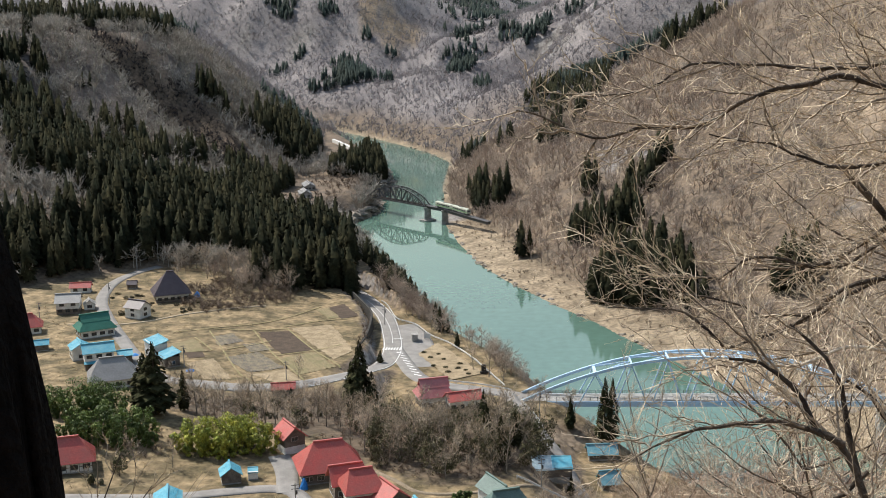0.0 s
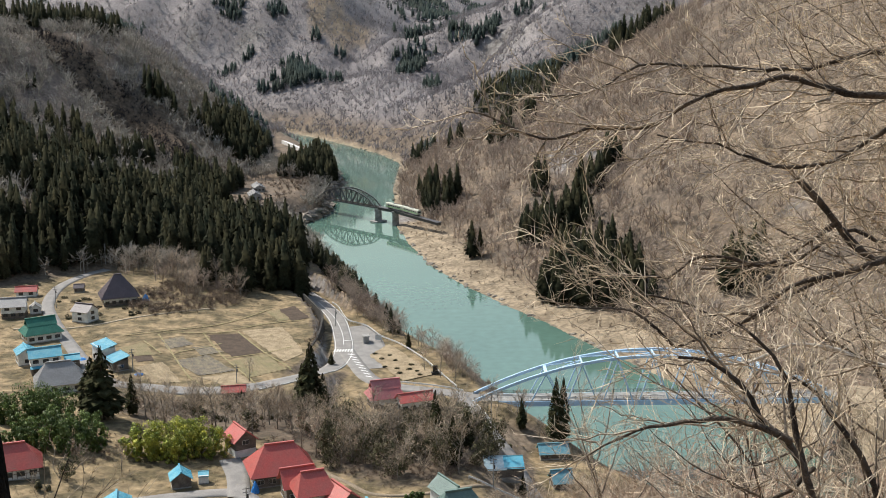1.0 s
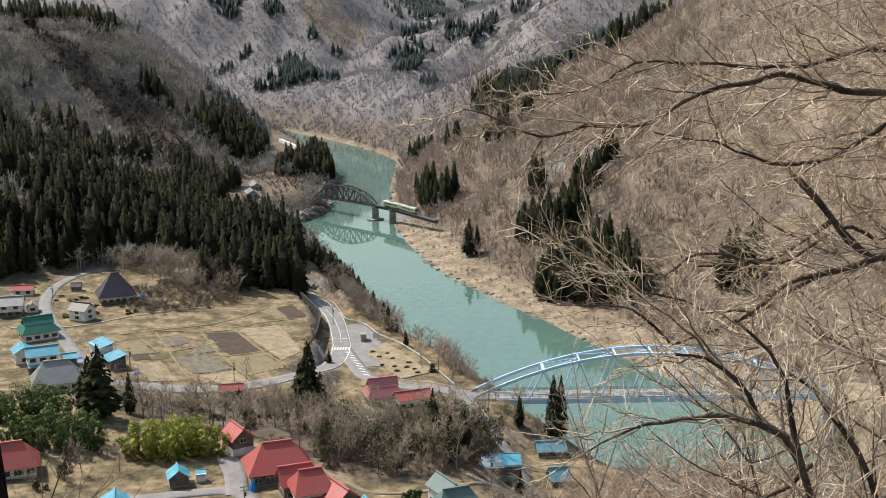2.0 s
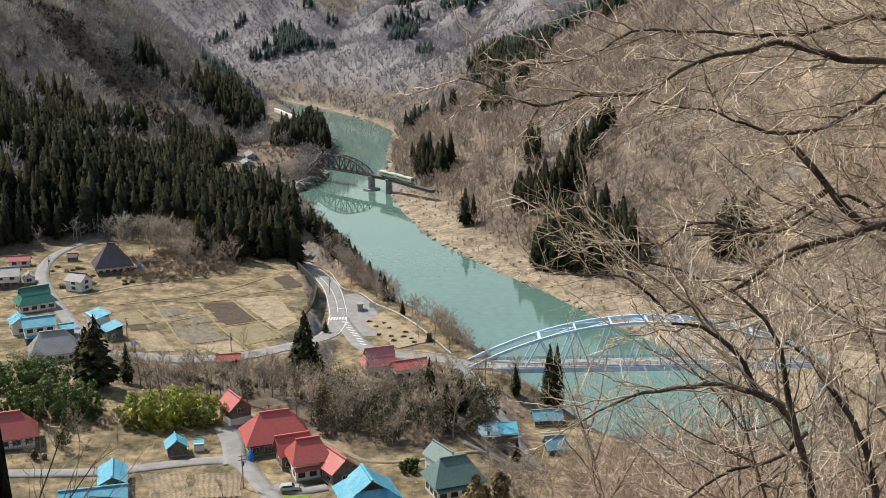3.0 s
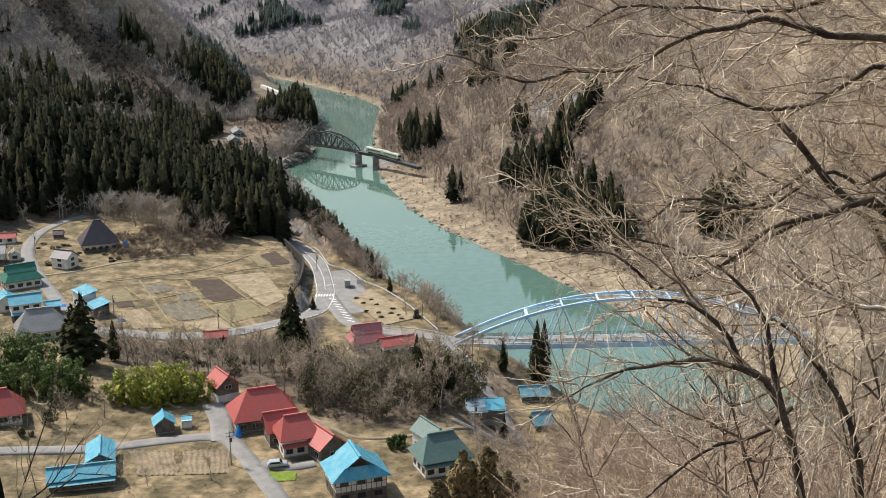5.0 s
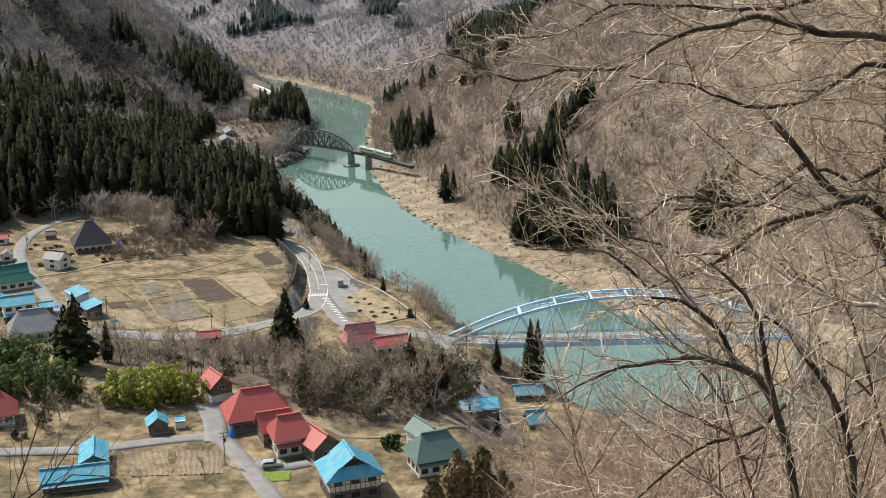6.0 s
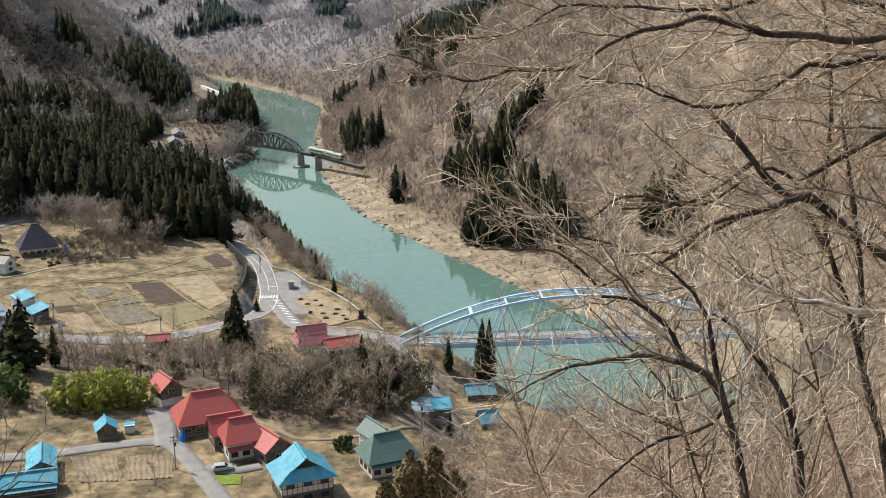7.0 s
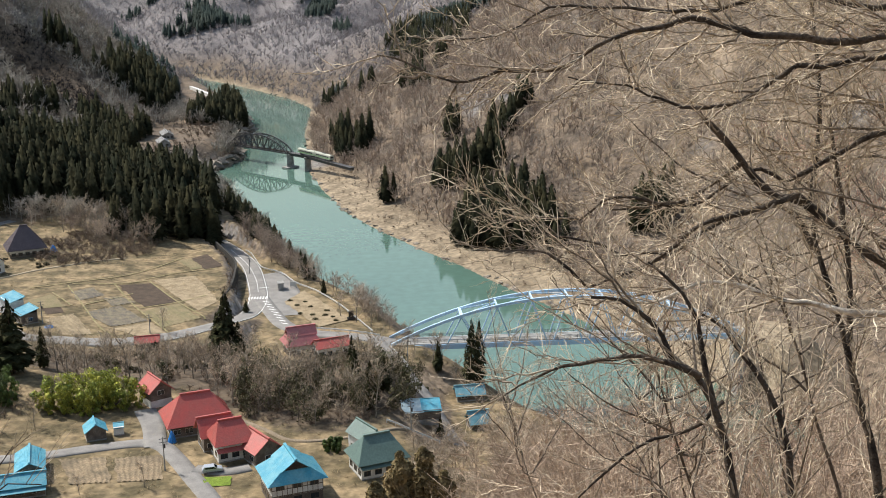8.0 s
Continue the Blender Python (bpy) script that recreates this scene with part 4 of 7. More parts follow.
def guard_rail(pts, label):
    """A steel beam on posts beside a road."""
    c = resample(pts, 2.0)
    z = height(c[:, 0], c[:, 1])
    th = empty("guard_rail", c[0, 0], c[0, 1], z[0])
    tagged(th, label, "guard rail")
    o = np.array([c[0, 0], c[0, 1], z[0]])
    P = np.c_[c, z] - o
    bm = bmesh.new()
    for a, b in zip(P, P[1:]):
        beam(bm, (a[0], a[1], a[2] + 0.72), (b[0], b[1], b[2] + 0.72), 0.1, 0.4)
    part("beam", bm, WHITE_RAIL, th)
    for a in P:
        part("post", box(bmesh.new(), a[0] - 0.07, a[1] - 0.07, a[2] - 0.3, a[0] + 0.07, a[1] + 0.07, a[2] + 0.8), WHITE_RAIL, th)


guard_rail([(-46, 455), (-43.3, 449), (-39, 432), (-36.5, 426), (-30, 419), (-24, 405), (-16.6, 394), (-8.6, 377), (-2.9, 361), (2, 347)], "white guard rail on the river side of the road")
guard_rail([(-17, 352.5), (-8, 349.3), (0, 345.5), (4, 342.6)], "white guard rail on the bend above the bridge")
guard_rail([(6.5, 333.5), (8.2, 327), (12.6, 314), (17.2, 294)], "white guard rail beside the river track")
low_wall("snow_gallery", [(-124, 1018), (-130.5, 1035), (-137, 1053), (-144, 1072), (-151, 1090)], 2.8, 2.4, WHITE_RAIL, "long white concrete snow gallery above the river", "wall")
guard_rail([(4, 252.5), (10, 250.5), (16, 252)], "white pipe rail above the track")

# ---- fields: plots of tilled earth, stubble and pale straw ----
TILLED = material("tilled_brown_earth", (0.085, 0.06, 0.042), 0.95, vary=0.3, scale=0.4, fine=3, bump=0.8)
STUBBLE = material("green_brown_stubble", (0.165, 0.145, 0.075), 0.95, vary=0.3, scale=0.3, fine=2.5, bump=0.6, hue=(0.22, 0.175, 0.10))
STRAW = material("pale_straw_plot", (0.33, 0.26, 0.165), 0.95, vary=0.3, scale=0.35, fine=3, bump=0.6, hue=(0.22, 0.17, 0.105))
GREYSOIL = material("grey_soil_with_old_mulch", (0.125, 0.108, 0.088), 0.95, vary=0.3, scale=0.5, fine=3, bump=0.8, hue=(0.20, 0.17, 0.115))
MOSS = material("bright_mossy_lawn", (0.17, 0.24, 0.03), 0.95, vary=0.3, scale=0.6, fine=3, bump=0.6)


GARDEN_SOIL = material("dry_brown_garden_soil", (0.27, 0.205, 0.13), 0.95, vary=0.35, scale=0.35, fine=2.2, bump=0.7, hue=(0.15, 0.118, 0.078))


def plot(name, corners, mat, label, rows=0, lift=0.13):
    """A field plot with raised furrows; corners: a, b, c, d round it."""
    a, b, c, d = [np.array(p, float) for p in corners]
    nu, nv = max(2, int(np.linalg.norm(b - a) / 1.0)), max(2, int(np.linalg.norm(d - a) / 1.0))
    if rows:
        nv = rows * 4
    U, V = np.meshgrid(np.linspace(0, 1, nu + 1), np.linspace(0, 1, nv + 1))
    P = (a * ((1 - U) * (1 - V))[..., None] + b * (U * (1 - V))[..., None] + c * (U * V)[..., None] + d * ((1 - U) * V)[..., None])
    edge = lumps(P[..., 0], P[..., 1], 2.5, 21) * 0.5 + lumps(P[..., 0], P[..., 1], 0.9, 23) * 0.2
    P = P + edge[..., None] * np.array([0.7, 0.7])
    Z = height(P[..., 0], P[..., 1]) + lift + 0.05 * lumps(P[..., 0], P[..., 1], 1.3, 22)
    if rows:
        Z = Z + 0.11 * np.sin(V * rows * 2 * np.pi)
    m = nu + 1
    i, j = np.arange(nv)[:, None] * m, np.arange(nu)[None]
    F = np.stack([i + j, i + j + 1, i + m + j + 1, i + m + j], -1).reshape(-1, 4)
    me = np_mesh(name, np.concatenate([P, Z[..., None]], -1).reshape(-1, 3), F, mat, True)
    tagged(new(name, me), label, "field", kind="structure")


plot("field_plot", [(-82.3, 389.5), (-70.1, 366.5), (-60.0, 371.6), (-72.4, 394.1)], TILLED, "tilled dark brown vegetable plot")
plot("field_plot", [(-95.5, 378.7), (-91.0, 369.3), (-84.4, 377.1), (-89.7, 384.8)], GREYSOIL, "grey soil plot with old mulch", 5)
plot("field_plot", [(-86.4, 358.2), (-76.8, 345.6), (-66.3, 351.2), (-77.6, 367.5)], GREYSOIL, "plot with rows of grey mulch sheet", 9)
plot("field_plot", [(-84.2, 373.3), (-79.7, 366.2), (-73.3, 372.1), (-79.8, 377.4)], GREYSOIL, "small grey plot with rows", 4)
plot("field_plot", [(-100.2, 359.8), (-96.8, 354.0), (-92.2, 356.6), (-94.6, 361.6)], TILLED, "small dark soil plot")
plot("field_plot", [(-96.0, 348.7), (-87.9, 334.7), (-79.9, 338.3), (-89.4, 356.1)], STRAW, "pale straw plot with furrows", 7)
plot("field_plot", [(-107.0, 369.0), (-99.8, 360.3), (-93.2, 362.5), (-100.9, 376.4)], STUBBLE, "green-brown stubble plot")
plot("field_plot", [(-72.2, 397.6), (-52.1, 360.0), (-47.0, 371.0), (-58.5, 402.1)], STRAW, "pale rough dry grass plot")
plot("field_plot", [(-67.6, 424.2), (-60.9, 410.2), (-57.2, 412.2), (-63.2, 426.8)], STUBBLE, "green-brown stubble plot")
plot("field_plot", [(-63.0, 426.8), (-56.0, 409.7), (-50.2, 414.8), (-58.2, 432.2)], TILLED, "tilled brown plot at the forest edge")
plot("field_plot", [(-69.7, 361.0), (-60.5, 343.3), (-50.6, 351.6), (-59.7, 369.7)], STUBBLE, "green-brown stubble plot with faint rows", 7)
plot("field_plot", [(-75.6, 343.8), (-66.5, 336.5), (-58.5, 338.4), (-65.4, 349.4)], STRAW, "pale dry grass plot beside the village road")
plot("field_plot", [(-54.4, 239.0), (-51.5, 226.8), (-42.3, 227.4), (-44.6, 239.5)], GARDEN_SOIL, "vegetable plot with dry furrows beside the lane", 8)
plot("field_plot", [(-66.3, 239.6), (-60.8, 226.8), (-52.7, 227.0), (-56.4, 239.3)], GARDEN_SOIL, "rough brown plot beside the lane", 7)
BUND = material("pale_grassy_bund", (0.31, 0.25, 0.14), 0.95, vary=0.3, scale=0.5, fine=3, bump=0.6, hue=(0.20, 0.18, 0.085))
for line in ([(-97, 388), (-84, 391), (-74, 397)], [(-84.0, 391), (-71.5, 364), (-58, 338)], [(-98, 386), (-90, 368), (-79, 344), (-74, 338)], [(-71, 365), (-60, 370.8), (-52, 378)], [(-88, 366), (-79, 377), (-76, 381)],
             [(-73.5, 397), (-60, 371), (-49, 352)], [(-92, 364), (-101, 378)], [(-75, 399), (-64, 407), (-52, 411)], [(-110, 385), (-97, 390), (-82, 402), (-66, 428)]):
    ribbon("field_bund", line, 0.55, BUND, "low grassy bund between field plots", "bund", 0.2)
plot("lawn", [(-33.5, 222.5), (-34, 227.5), (-28.5, 227.0), (-28.6, 222.5)], MOSS, "bright mossy lawn beside the lane", 0, 0.16)
plot("lawn", [(-27, 383), (-21, 396), (-4.5, 361), (-15, 354)], STRAW, "dry riverside park lawn", 0, 0.25)

# ---- houses ----
def seam_roof(bm, quad, step=0.5, rise=0.02):
    """Standing seams of sheet metal up a roof plane; quad: eave left, eave right, top right, top left."""
    a, b, c, d = [Vector(p) for p in quad]
    nrm = (b - a).cross(d - a).normalized()
    n = max(2, int((b - a).length / step))
    for i in range(1, n):
        s = i / n
        foot = a.lerp(b, s)
        # where the seam leaves the plane at the top edge or at a hip
        top = None
        L = (b - a).normalized()
        x = (foot - a).dot(L)
        xd, xc = (d - a).dot(L), (c - a).dot(L)
        up = (d - a) - L * xd
        if x < xd:
            k = x / xd if xd > 1e-6 else 1
        elif x > xc:
            W = (b - a).length
            k = (W - x) / (W - xc) if W - xc > 1e-6 else 1
        else:
            k = 1
        if k < 0.08:
            continue
        beam(bm, foot + nrm * rise / 2, foot + up * k + nrm * rise / 2, 0.05, rise, up=nrm)


def plane_slab(bm, quad, thick):
    """A roof plane with thickness."""
    ps = [Vector(p) for p in quad]
    pts = []
    for p in ps:
        if not pts or (p - pts[-1]).length > 1e-4:
            pts.append(p)
    if (pts[0] - pts[-1]).length < 1e-4:
        pts.pop()
    nrm = (pts[1] - pts[0]).cross(pts[-1] - pts[0]).normalized()
    up = [bm.verts.new(p) for p in pts]
    lo = [bm.verts.new(p - nrm * thick) for p in pts]
    bm.faces.new(up)
    bm.faces.new(lo[::-1])
    for i in range(len(pts)):
        j = (i + 1) % len(pts)
        bm.faces.new((up[j], up[i], lo[i], lo[j]))


def opening(parent, wall_y, x, z, w, h, face, mat_frame, kind="window"):
    """A framed window or door proud of a wall; face: pose that turns the -y side to that wall."""
    f = part(kind, box(bmesh.new(), x - w / 2, wall_y - 0.06, z, x + w / 2, wall_y + 0.02, z + h, 0.02), mat_frame, parent, "", face)
    bars = 2 if w > 1.3 else 1
    pw = (w - 0.12 - 0.06 * (bars - 1)) / bars
    for k in range(bars):
        xa = x - w / 2 + 0.06 + k * (pw + 0.06)
        part("pane", box(bmesh.new(), xa, wall_y - 0.075, z + 0.06, xa + pw, wall_y - 0.055, z + h - 0.06), GLASS, f)


def house(name, label, x, y, rz, L, W, eave, ridge, style, roof_mat, wall_mat, lower_mat=None, ridge_len=None, over=0.7, wins=((0, 3),), category="house", cap=True, z=None, skirt=None, thing=None, timbers=False):
    """A house centred on (x, y); L along the ridge. style: gable, hip, irimoya (hip with gablets) or shed. wins: storeys as (sill height, number)."""
    base = z if z is not None else min(zat(x + dx, y + dy) for dx in (-W / 3, W / 3) for dy in (-W / 3, W / 3))
    if thing is None:
        h = empty(name, x, y, base, rz)
        tagged(h, label, category)
    else:
        h = thing
        local = thing.matrix_basis.inverted() @ pose(x, y, base, 0, 0, rz)
    put = None if thing is None else local
    l, w = L / 2, W / 2
    split = eave * 0.42 if lower_mat else 0.0
    if lower_mat:
        part("lower_wall", box(bmesh.new(), -l + 0.02, -w + 0.02, -1.2, l - 0.02, w - 0.02, split), lower_mat, h, "", put)
        part("wall", box(bmesh.new(), -l, -w, split, l, w, eave), wall_mat, h, "", put)
    else:
        part("wall", box(bmesh.new(), -l, -w, 0.3, l, w, eave), wall_mat, h, "", put)
        part("foundation", box(bmesh.new(), -l - 0.05, -w - 0.05, -1.2, l + 0.05, w + 0.05, 0.3), CONCRETE, h, "", put)
    L2, W2 = l + over, w + over
    drop = (ridge - eave) / w * over if style != "shed" else 0.15
    e = eave - min(drop, 0.6)
    slabs = []
    if style == "gable":
        rl = L2
        slabs = [[(-L2, -W2, e), (L2, -W2, e), (rl, 0, ridge), (-rl, 0, ridge)], [(L2, W2, e), (-L2, W2, e), (-rl, 0, ridge), (rl, 0, ridge)]]
        for s in (-1, 1):
            g = bmesh.new()
            xs = s * l
            v1 = [g.verts.new((xs, -w, eave)), g.verts.new((xs, w, eave)), g.verts.new((xs, 0, ridge - 0.12))]
            v2 = [g.verts.new((xs - s * 0.15, -w, eave)), g.verts.new((xs - s * 0.15, w, eave)), g.verts.new((xs - s * 0.15, 0, ridge - 0.12))]
            g.faces.new(v1 if s > 0 else v1[::-1])
            g.faces.new(v2[::-1] if s > 0 else v2)
            for k in range(3):
                g.faces.new((v1[k], v2[k], v2[(k + 1) % 3], v1[(k + 1) % 3]))
            part("gable", g, wall_mat, h, "", put)
    elif style == "shed":
        slabs = [[(-L2, -W2, e), (L2, -W2, e), (L2, W2, ridge), (-L2, W2, ridge)]]
        part("back_wall", box(bmesh.new(), -l, w - 0.15, eave, l, w, ridge - 0.3), wall_mat, h, "", put)
    else:
        rl = (ridge_len or max(L - W, L * 0.35)) / 2
        if style == "hip":
            slabs = [[(-L2, -W2, e), (L2, -W2, e), (rl, 0, ridge), (-rl, 0, ridge)], [(L2, W2, e), (-L2, W2, e), (-rl, 0, ridge), (rl, 0, ridge)],
                     [(L2, -W2, e), (L2, W2, e), (rl, 0, ridge), (rl, 0, ridge)], [(-L2, W2, e), (-L2, -W2, e), (-rl, 0, ridge), (-rl, 0, ridge)]]
        else:
            # gablets: the hip stops at two thirds of the height, the ridge runs on over it
            k = 0.52
            zm, ym = e + (ridge - e) * k, W2 * (1 - k)
            xm = L2 - (L2 - rl) * k
            slabs = [[(-L2, -W2, e), (L2, -W2, e), (xm, -ym, zm), (-xm, -ym, zm)], [(L2, W2, e), (-L2, W2, e), (-xm, ym, zm), (xm, ym, zm)],
                     [(L2, -W2, e), (L2, W2, e), (xm, ym, zm), (xm, -ym, zm)], [(-L2, W2, e), (-L2, -W2, e), (-xm, -ym, zm), (-xm, ym, zm)],
                     [(-xm - 0.5, -ym - 0.1, zm), (xm + 0.5, -ym - 0.1, zm), (xm + 0.5, 0, ridge + 0.1), (-xm - 0.5, 0, ridge + 0.1)],
                     [(xm + 0.5, ym + 0.1, zm), (-xm - 0.5, ym + 0.1, zm), (-xm - 0.5, 0, ridge + 0.1), (xm + 0.5, 0, ridge + 0.1)]]
            rl = xm + 0.5
            for s in (-1, 1):
                g = bmesh.new()
                xs = s * (xm - 0.1)
                v = [g.verts.new((xs, -ym, zm)), g.verts.new((xs, ym, zm)), g.verts.new((xs, 0, ridge - 0.05))]
                g.faces.new(v if s > 0 else v[::-1])
                bmesh.ops.solidify(g, geom=g.faces[:], thickness=0.1)
                part("gablet", g, BOARD, h, "dark boarded gablet", put)
    for q in slabs:
        bm = bmesh.new()
        plane_slab(bm, q, 0.14)
        rp = part("roof_plane", bm, roof_mat, h, "", put)
        sb = bmesh.new()
        seam_roof(sb, q)
        part("seams", sb, roof_mat, rp)
    if cap:
        bm = bmesh.new()
        if style == "shed":
            box(bm, -L2, W2 - 0.1, ridge - 0.05, L2, W2 + 0.12, ridge + 0.1)
        else:
            cw = min(0.28, 0.045 * W)
            box(bm, -rl - 0.1, -cw, ridge - 0.1, rl + 0.1, cw, ridge + cw, 0.04)
        part("ridge_cap", bm, roof_mat, h, "", put)
    fm = PLASTER if wall_mat is BOARD else TIMBER
    turn = [pose(0, 0, 0), pose(0, 0, 0, 0, 0, 90), pose(0, 0, 0, 0, 0, 180), pose(0, 0, 0, 0, 0, -90)]
    for sill, count in wins:
        for f, (run, half) in enumerate(((L, w), (W, l), (L, w), (W, l))):
            n = count if f in (0, 2) else max(1, count - 1)
            for k in range(n):
                xx = -run / 2 + run * (k + 0.5) / n
                m = turn[f] if put is None else put @ turn[f]
                ww = min(1.7, run / n * 0.62)
                opening(h, -half, xx, sill + 0.85, ww, min(1.15, eave - sill - 1.1), m, fm)
    if timbers:
        # dark posts and rails over the plaster
        for f, (run, half) in enumerate(((L, w), (W, l), (L, w), (W, l))):
            m = turn[f] if put is None else put @ turn[f]
            n = int(run / 0.95)
            for k in range(n + 1):
                xx = -run / 2 + run * k / n
                part("timber_post", box(bmesh.new(), xx - 0.06, -half - 0.035, split, xx + 0.06, -half + 0.03, eave - 0.05), TIMBER, h, "", m)
            for zz in (split + 0.05, (split + eave) / 2 - 0.25, eave - 0.35):
                part("timber_rail", box(bmesh.new(), -run / 2, -half - 0.045, zz, run / 2, -half + 0.03, zz + 0.14), TIMBER, h, "", m)
    if skirt:
        # a lean-to eave over the ground floor on the front
        q = [(-l - 0.3, -w - 1.3, skirt - 0.5), (l + 0.3, -w - 1.3, skirt - 0.5), (l + 0.3, -w + 0.02, skirt), (-l - 0.3, -w + 0.02, skirt)]
        bm = bmesh.new()
        plane_slab(bm, q, 0.1)
        part("lean_to_roof", bm, roof_mat, h, "", put)
    return h


# lower hamlet
house("farmhouse", "large farmhouse with a red sheet-metal hip roof beside the lane", -38.9, 254.6, 18, 13.2, 10.0, 3.4, 8.2, "hip", ROOF_RED, BOARD, ridge_len=6.6, over=1.0, wins=((0, 5),))
b = house("farmhouse", "red-roofed farmhouse with three joined wings and white entrance walls", -29.6, 238.6, 20, 7.4, 7.6, 4.6, 8.0, "hip", ROOF_RED, PLASTER, ridge_len=5.0, over=0.8, wins=((0, 3),), skirt=3.2)
house("", "", -33.6, 243.6, 20, 6.2, 6.0, 4.0, 6.9, "gable", ROOF_RED, BOARD, over=0.7, wins=((0, 2),), thing=b, z=zat(-29.6, 238.6))
house("", "", -23.2, 235.6, -57, 7.4, 6.0, 3.4, 5.7, "gable", ROOF_RED, BOARD, over=0.6, wins=((0, 2),), thing=b, z=zat(-29.6, 238.6))
house("town_house", "two-storey house with a bright blue gablet roof and timbered white walls", -15.6, 217.0, 108, 9.0, 10.2, 5.6, 9.2, "irimoya", ROOF_BLUE, PLASTER, BOARD, ridge_len=4.6, over=0.9, wins=((0, 4), (2.8, 4)), timbers=True)
d = house("farmhouse", "house with a grey-green sheet-metal hip roof and pale plaster walls", 1.4, 227.4, 20, 9.6, 7.6, 4.2, 8.0, "hip", ROOF_SAGE, PLASTER, ridge_len=5.6, over=0.9, wins=((0, 4),), skirt=3.3)
house("", "", -0.6, 236.0, -60, 7.5, 4.8, 4.6, 6.6, "gable", ROOF_SAGE, PLASTER, over=0.5, wins=((0, 2),), thing=d, z=zat(1.4, 227.4))
house("storehouse", "small boarded storehouse with white lower walls and a red roof", -50.6, 270.6, -58, 6.6, 5.2, 4.4, 6.6, "gable", ROOF_RED, BOARD, PLASTER, over=0.6, wins=((2.2, 1),), category="storehouse", skirt=None)
house("shed", "small open shed with a blue gable roof beside the lane", -60.8, 251.0, -72, 4.4, 4.2, 2.5, 4.0, "gable", ROOF_BLUE, BOARD, over=0.45, wins=(), category="shed")
house("shed", "tiny white and blue storage hut beside the lane", -55.9, 252.2, 12, 2.2, 1.9, 2.0, 2.4, "shed", ROOF_BLUE, PLASTER, over=0.1, wins=(), category="shed")
n = house("long_barn", "long low barn with patched bright blue roofs", -71.4, 223.2, 13, 12.6, 5.2, 2.8, 4.3, "gable", ROOF_BLUE, BOARD, over=0.5, wins=((0, 4),), category="barn", skirt=2.3)
house("", "", -70.4, 233.6, -76, 9.4, 5.2, 2.8, 4.2, "gable", ROOF_BLUE, BOARD, over=0.5, wins=((0, 2),), thing=n, z=zat(-71.4, 223.2))
house("farmhouse", "farmhouse with a faded red hip roof behind a vegetable plot", -98.5, 252.5, 20, 10.5, 8.0, 3.2, 7.4, "hip", ROOF_RED, PLASTER, ridge_len=5.2, over=0.9, wins=((0, 4),), timbers=True)
# houses by the bridge
p = house("farmhouse", "house with a faded pink-red gablet roof above the road", -19.0, 331.2, 18, 9.2, 7.0, 4.0, 8.0, "irimoya", ROOF_PINK, PLASTER, BOARD, ridge_len=5.0, over=0.8, wins=((0, 3),))
house("workshop", "long red-roofed workshop with a pale front", -10.2, 327.2, 20, 9.8, 5.0, 3.4, 5.0, "gable", ROOF_RED, PLASTER, BOARD, over=0.5, wins=((0, 4),), category="workshop")
house("shed", "small red-roofed shed between bare trees", -62.4, 327.4, 9, 6.4, 3.6, 2.4, 3.6, "gable", ROOF_RED, BOARD, over=0.4, wins=(), category="shed")
# huts on the river path
house("shed", "hut with a faded teal-blue sheet roof beside the river path", 28.2, 310.5, 6, 7.6, 5.0, 2.0, 3.8, "gable", ROOF_TEAL, BOARD, over=0.5, wins=((0, 2),), category="shed")
house("shed", "small hut with a faded blue sheet roof beside the river path", 27.7, 282.0, 10, 4.8, 5.2, 2.0, 4.3, "gable", ROOF_TEAL, BOARD, over=0.4, wins=((0, 1),), category="shed")
lean = house("shed", "open lean-to with patched blue and pale roofs beside the path", 10.4, 266.4, 3, 4.6, 4.6, 2.5, 3.9, "shed", ROOF_PALE, BOARD, over=0.3, wins=(), category="shed", z=zat(12, 266) + 0.45)
house("", "", 14.9, 266.7, 3, 4.4, 4.2, 2.6, 3.9, "shed", ROOF_BLUE, BOARD, over=0.2, wins=(), thing=lean, z=zat(12, 266) + 0.45)
# upper village
house("farmhouse", "large farmhouse with a steep purple-brown hip roof", -123.6, 432.0, 22, 12.0, 10.6, 3.6, 10.8, "hip", ROOF_BROWN, PLASTER, BOARD, ridge_len=2.6, over=1.1, wins=((0, 5),))
house("storehouse", "white plastered storehouse with a dark gable roof beside the track", -128.2, 405.0, -24, 6.8, 5.8, 4.2, 6.2, "gable", ROOF_BROWN, PLASTER, over=0.5, wins=((0, 1), (1.9, 1)), category="storehouse")
house("farmhouse", "farmhouse with a green sheet-metal gablet roof and white walls", -136.0, 382.0, 32, 11.0, 8.6, 3.5, 7.5, "irimoya", ROOF_GREEN, PLASTER, ridge_len=5.0, over=0.9, wins=((0, 4),))
i2 = house("town_house", "two-storey house with bright blue roofs and white and dark walls", -122.6, 345.4, 24, 8.6, 6.8, 5.8, 7.6, "gable", ROOF_BLUE, PLASTER, BOARD, over=0.6, wins=((0, 3), (2.9, 3)), skirt=3.0)
house("", "", -116.0, 350.2, 24, 4.0, 5.5, 3.0, 3.9, "gable", ROOF_BLUE, BOARD, over=0.4, wins=((0, 1),), thing=i2, z=zat(-122.6, 345.4))
house("shed", "blue-roofed annexe house beside the village road", -131.8, 355.0, -62, 6.6, 5.4, 4.0, 5.6, "gable", ROOF_BLUE, PLASTER, over=0.5, wins=((0, 2),), category="house")
j = house("workshop", "pale workshop with bright blue single-slope roofs beside the field", -107.6, 355.6, -54, 9.0, 4.2, 5.2, 6.2, "shed", ROOF_BLUE, PLASTER, over=0.4, wins=((0, 3),), category="workshop")
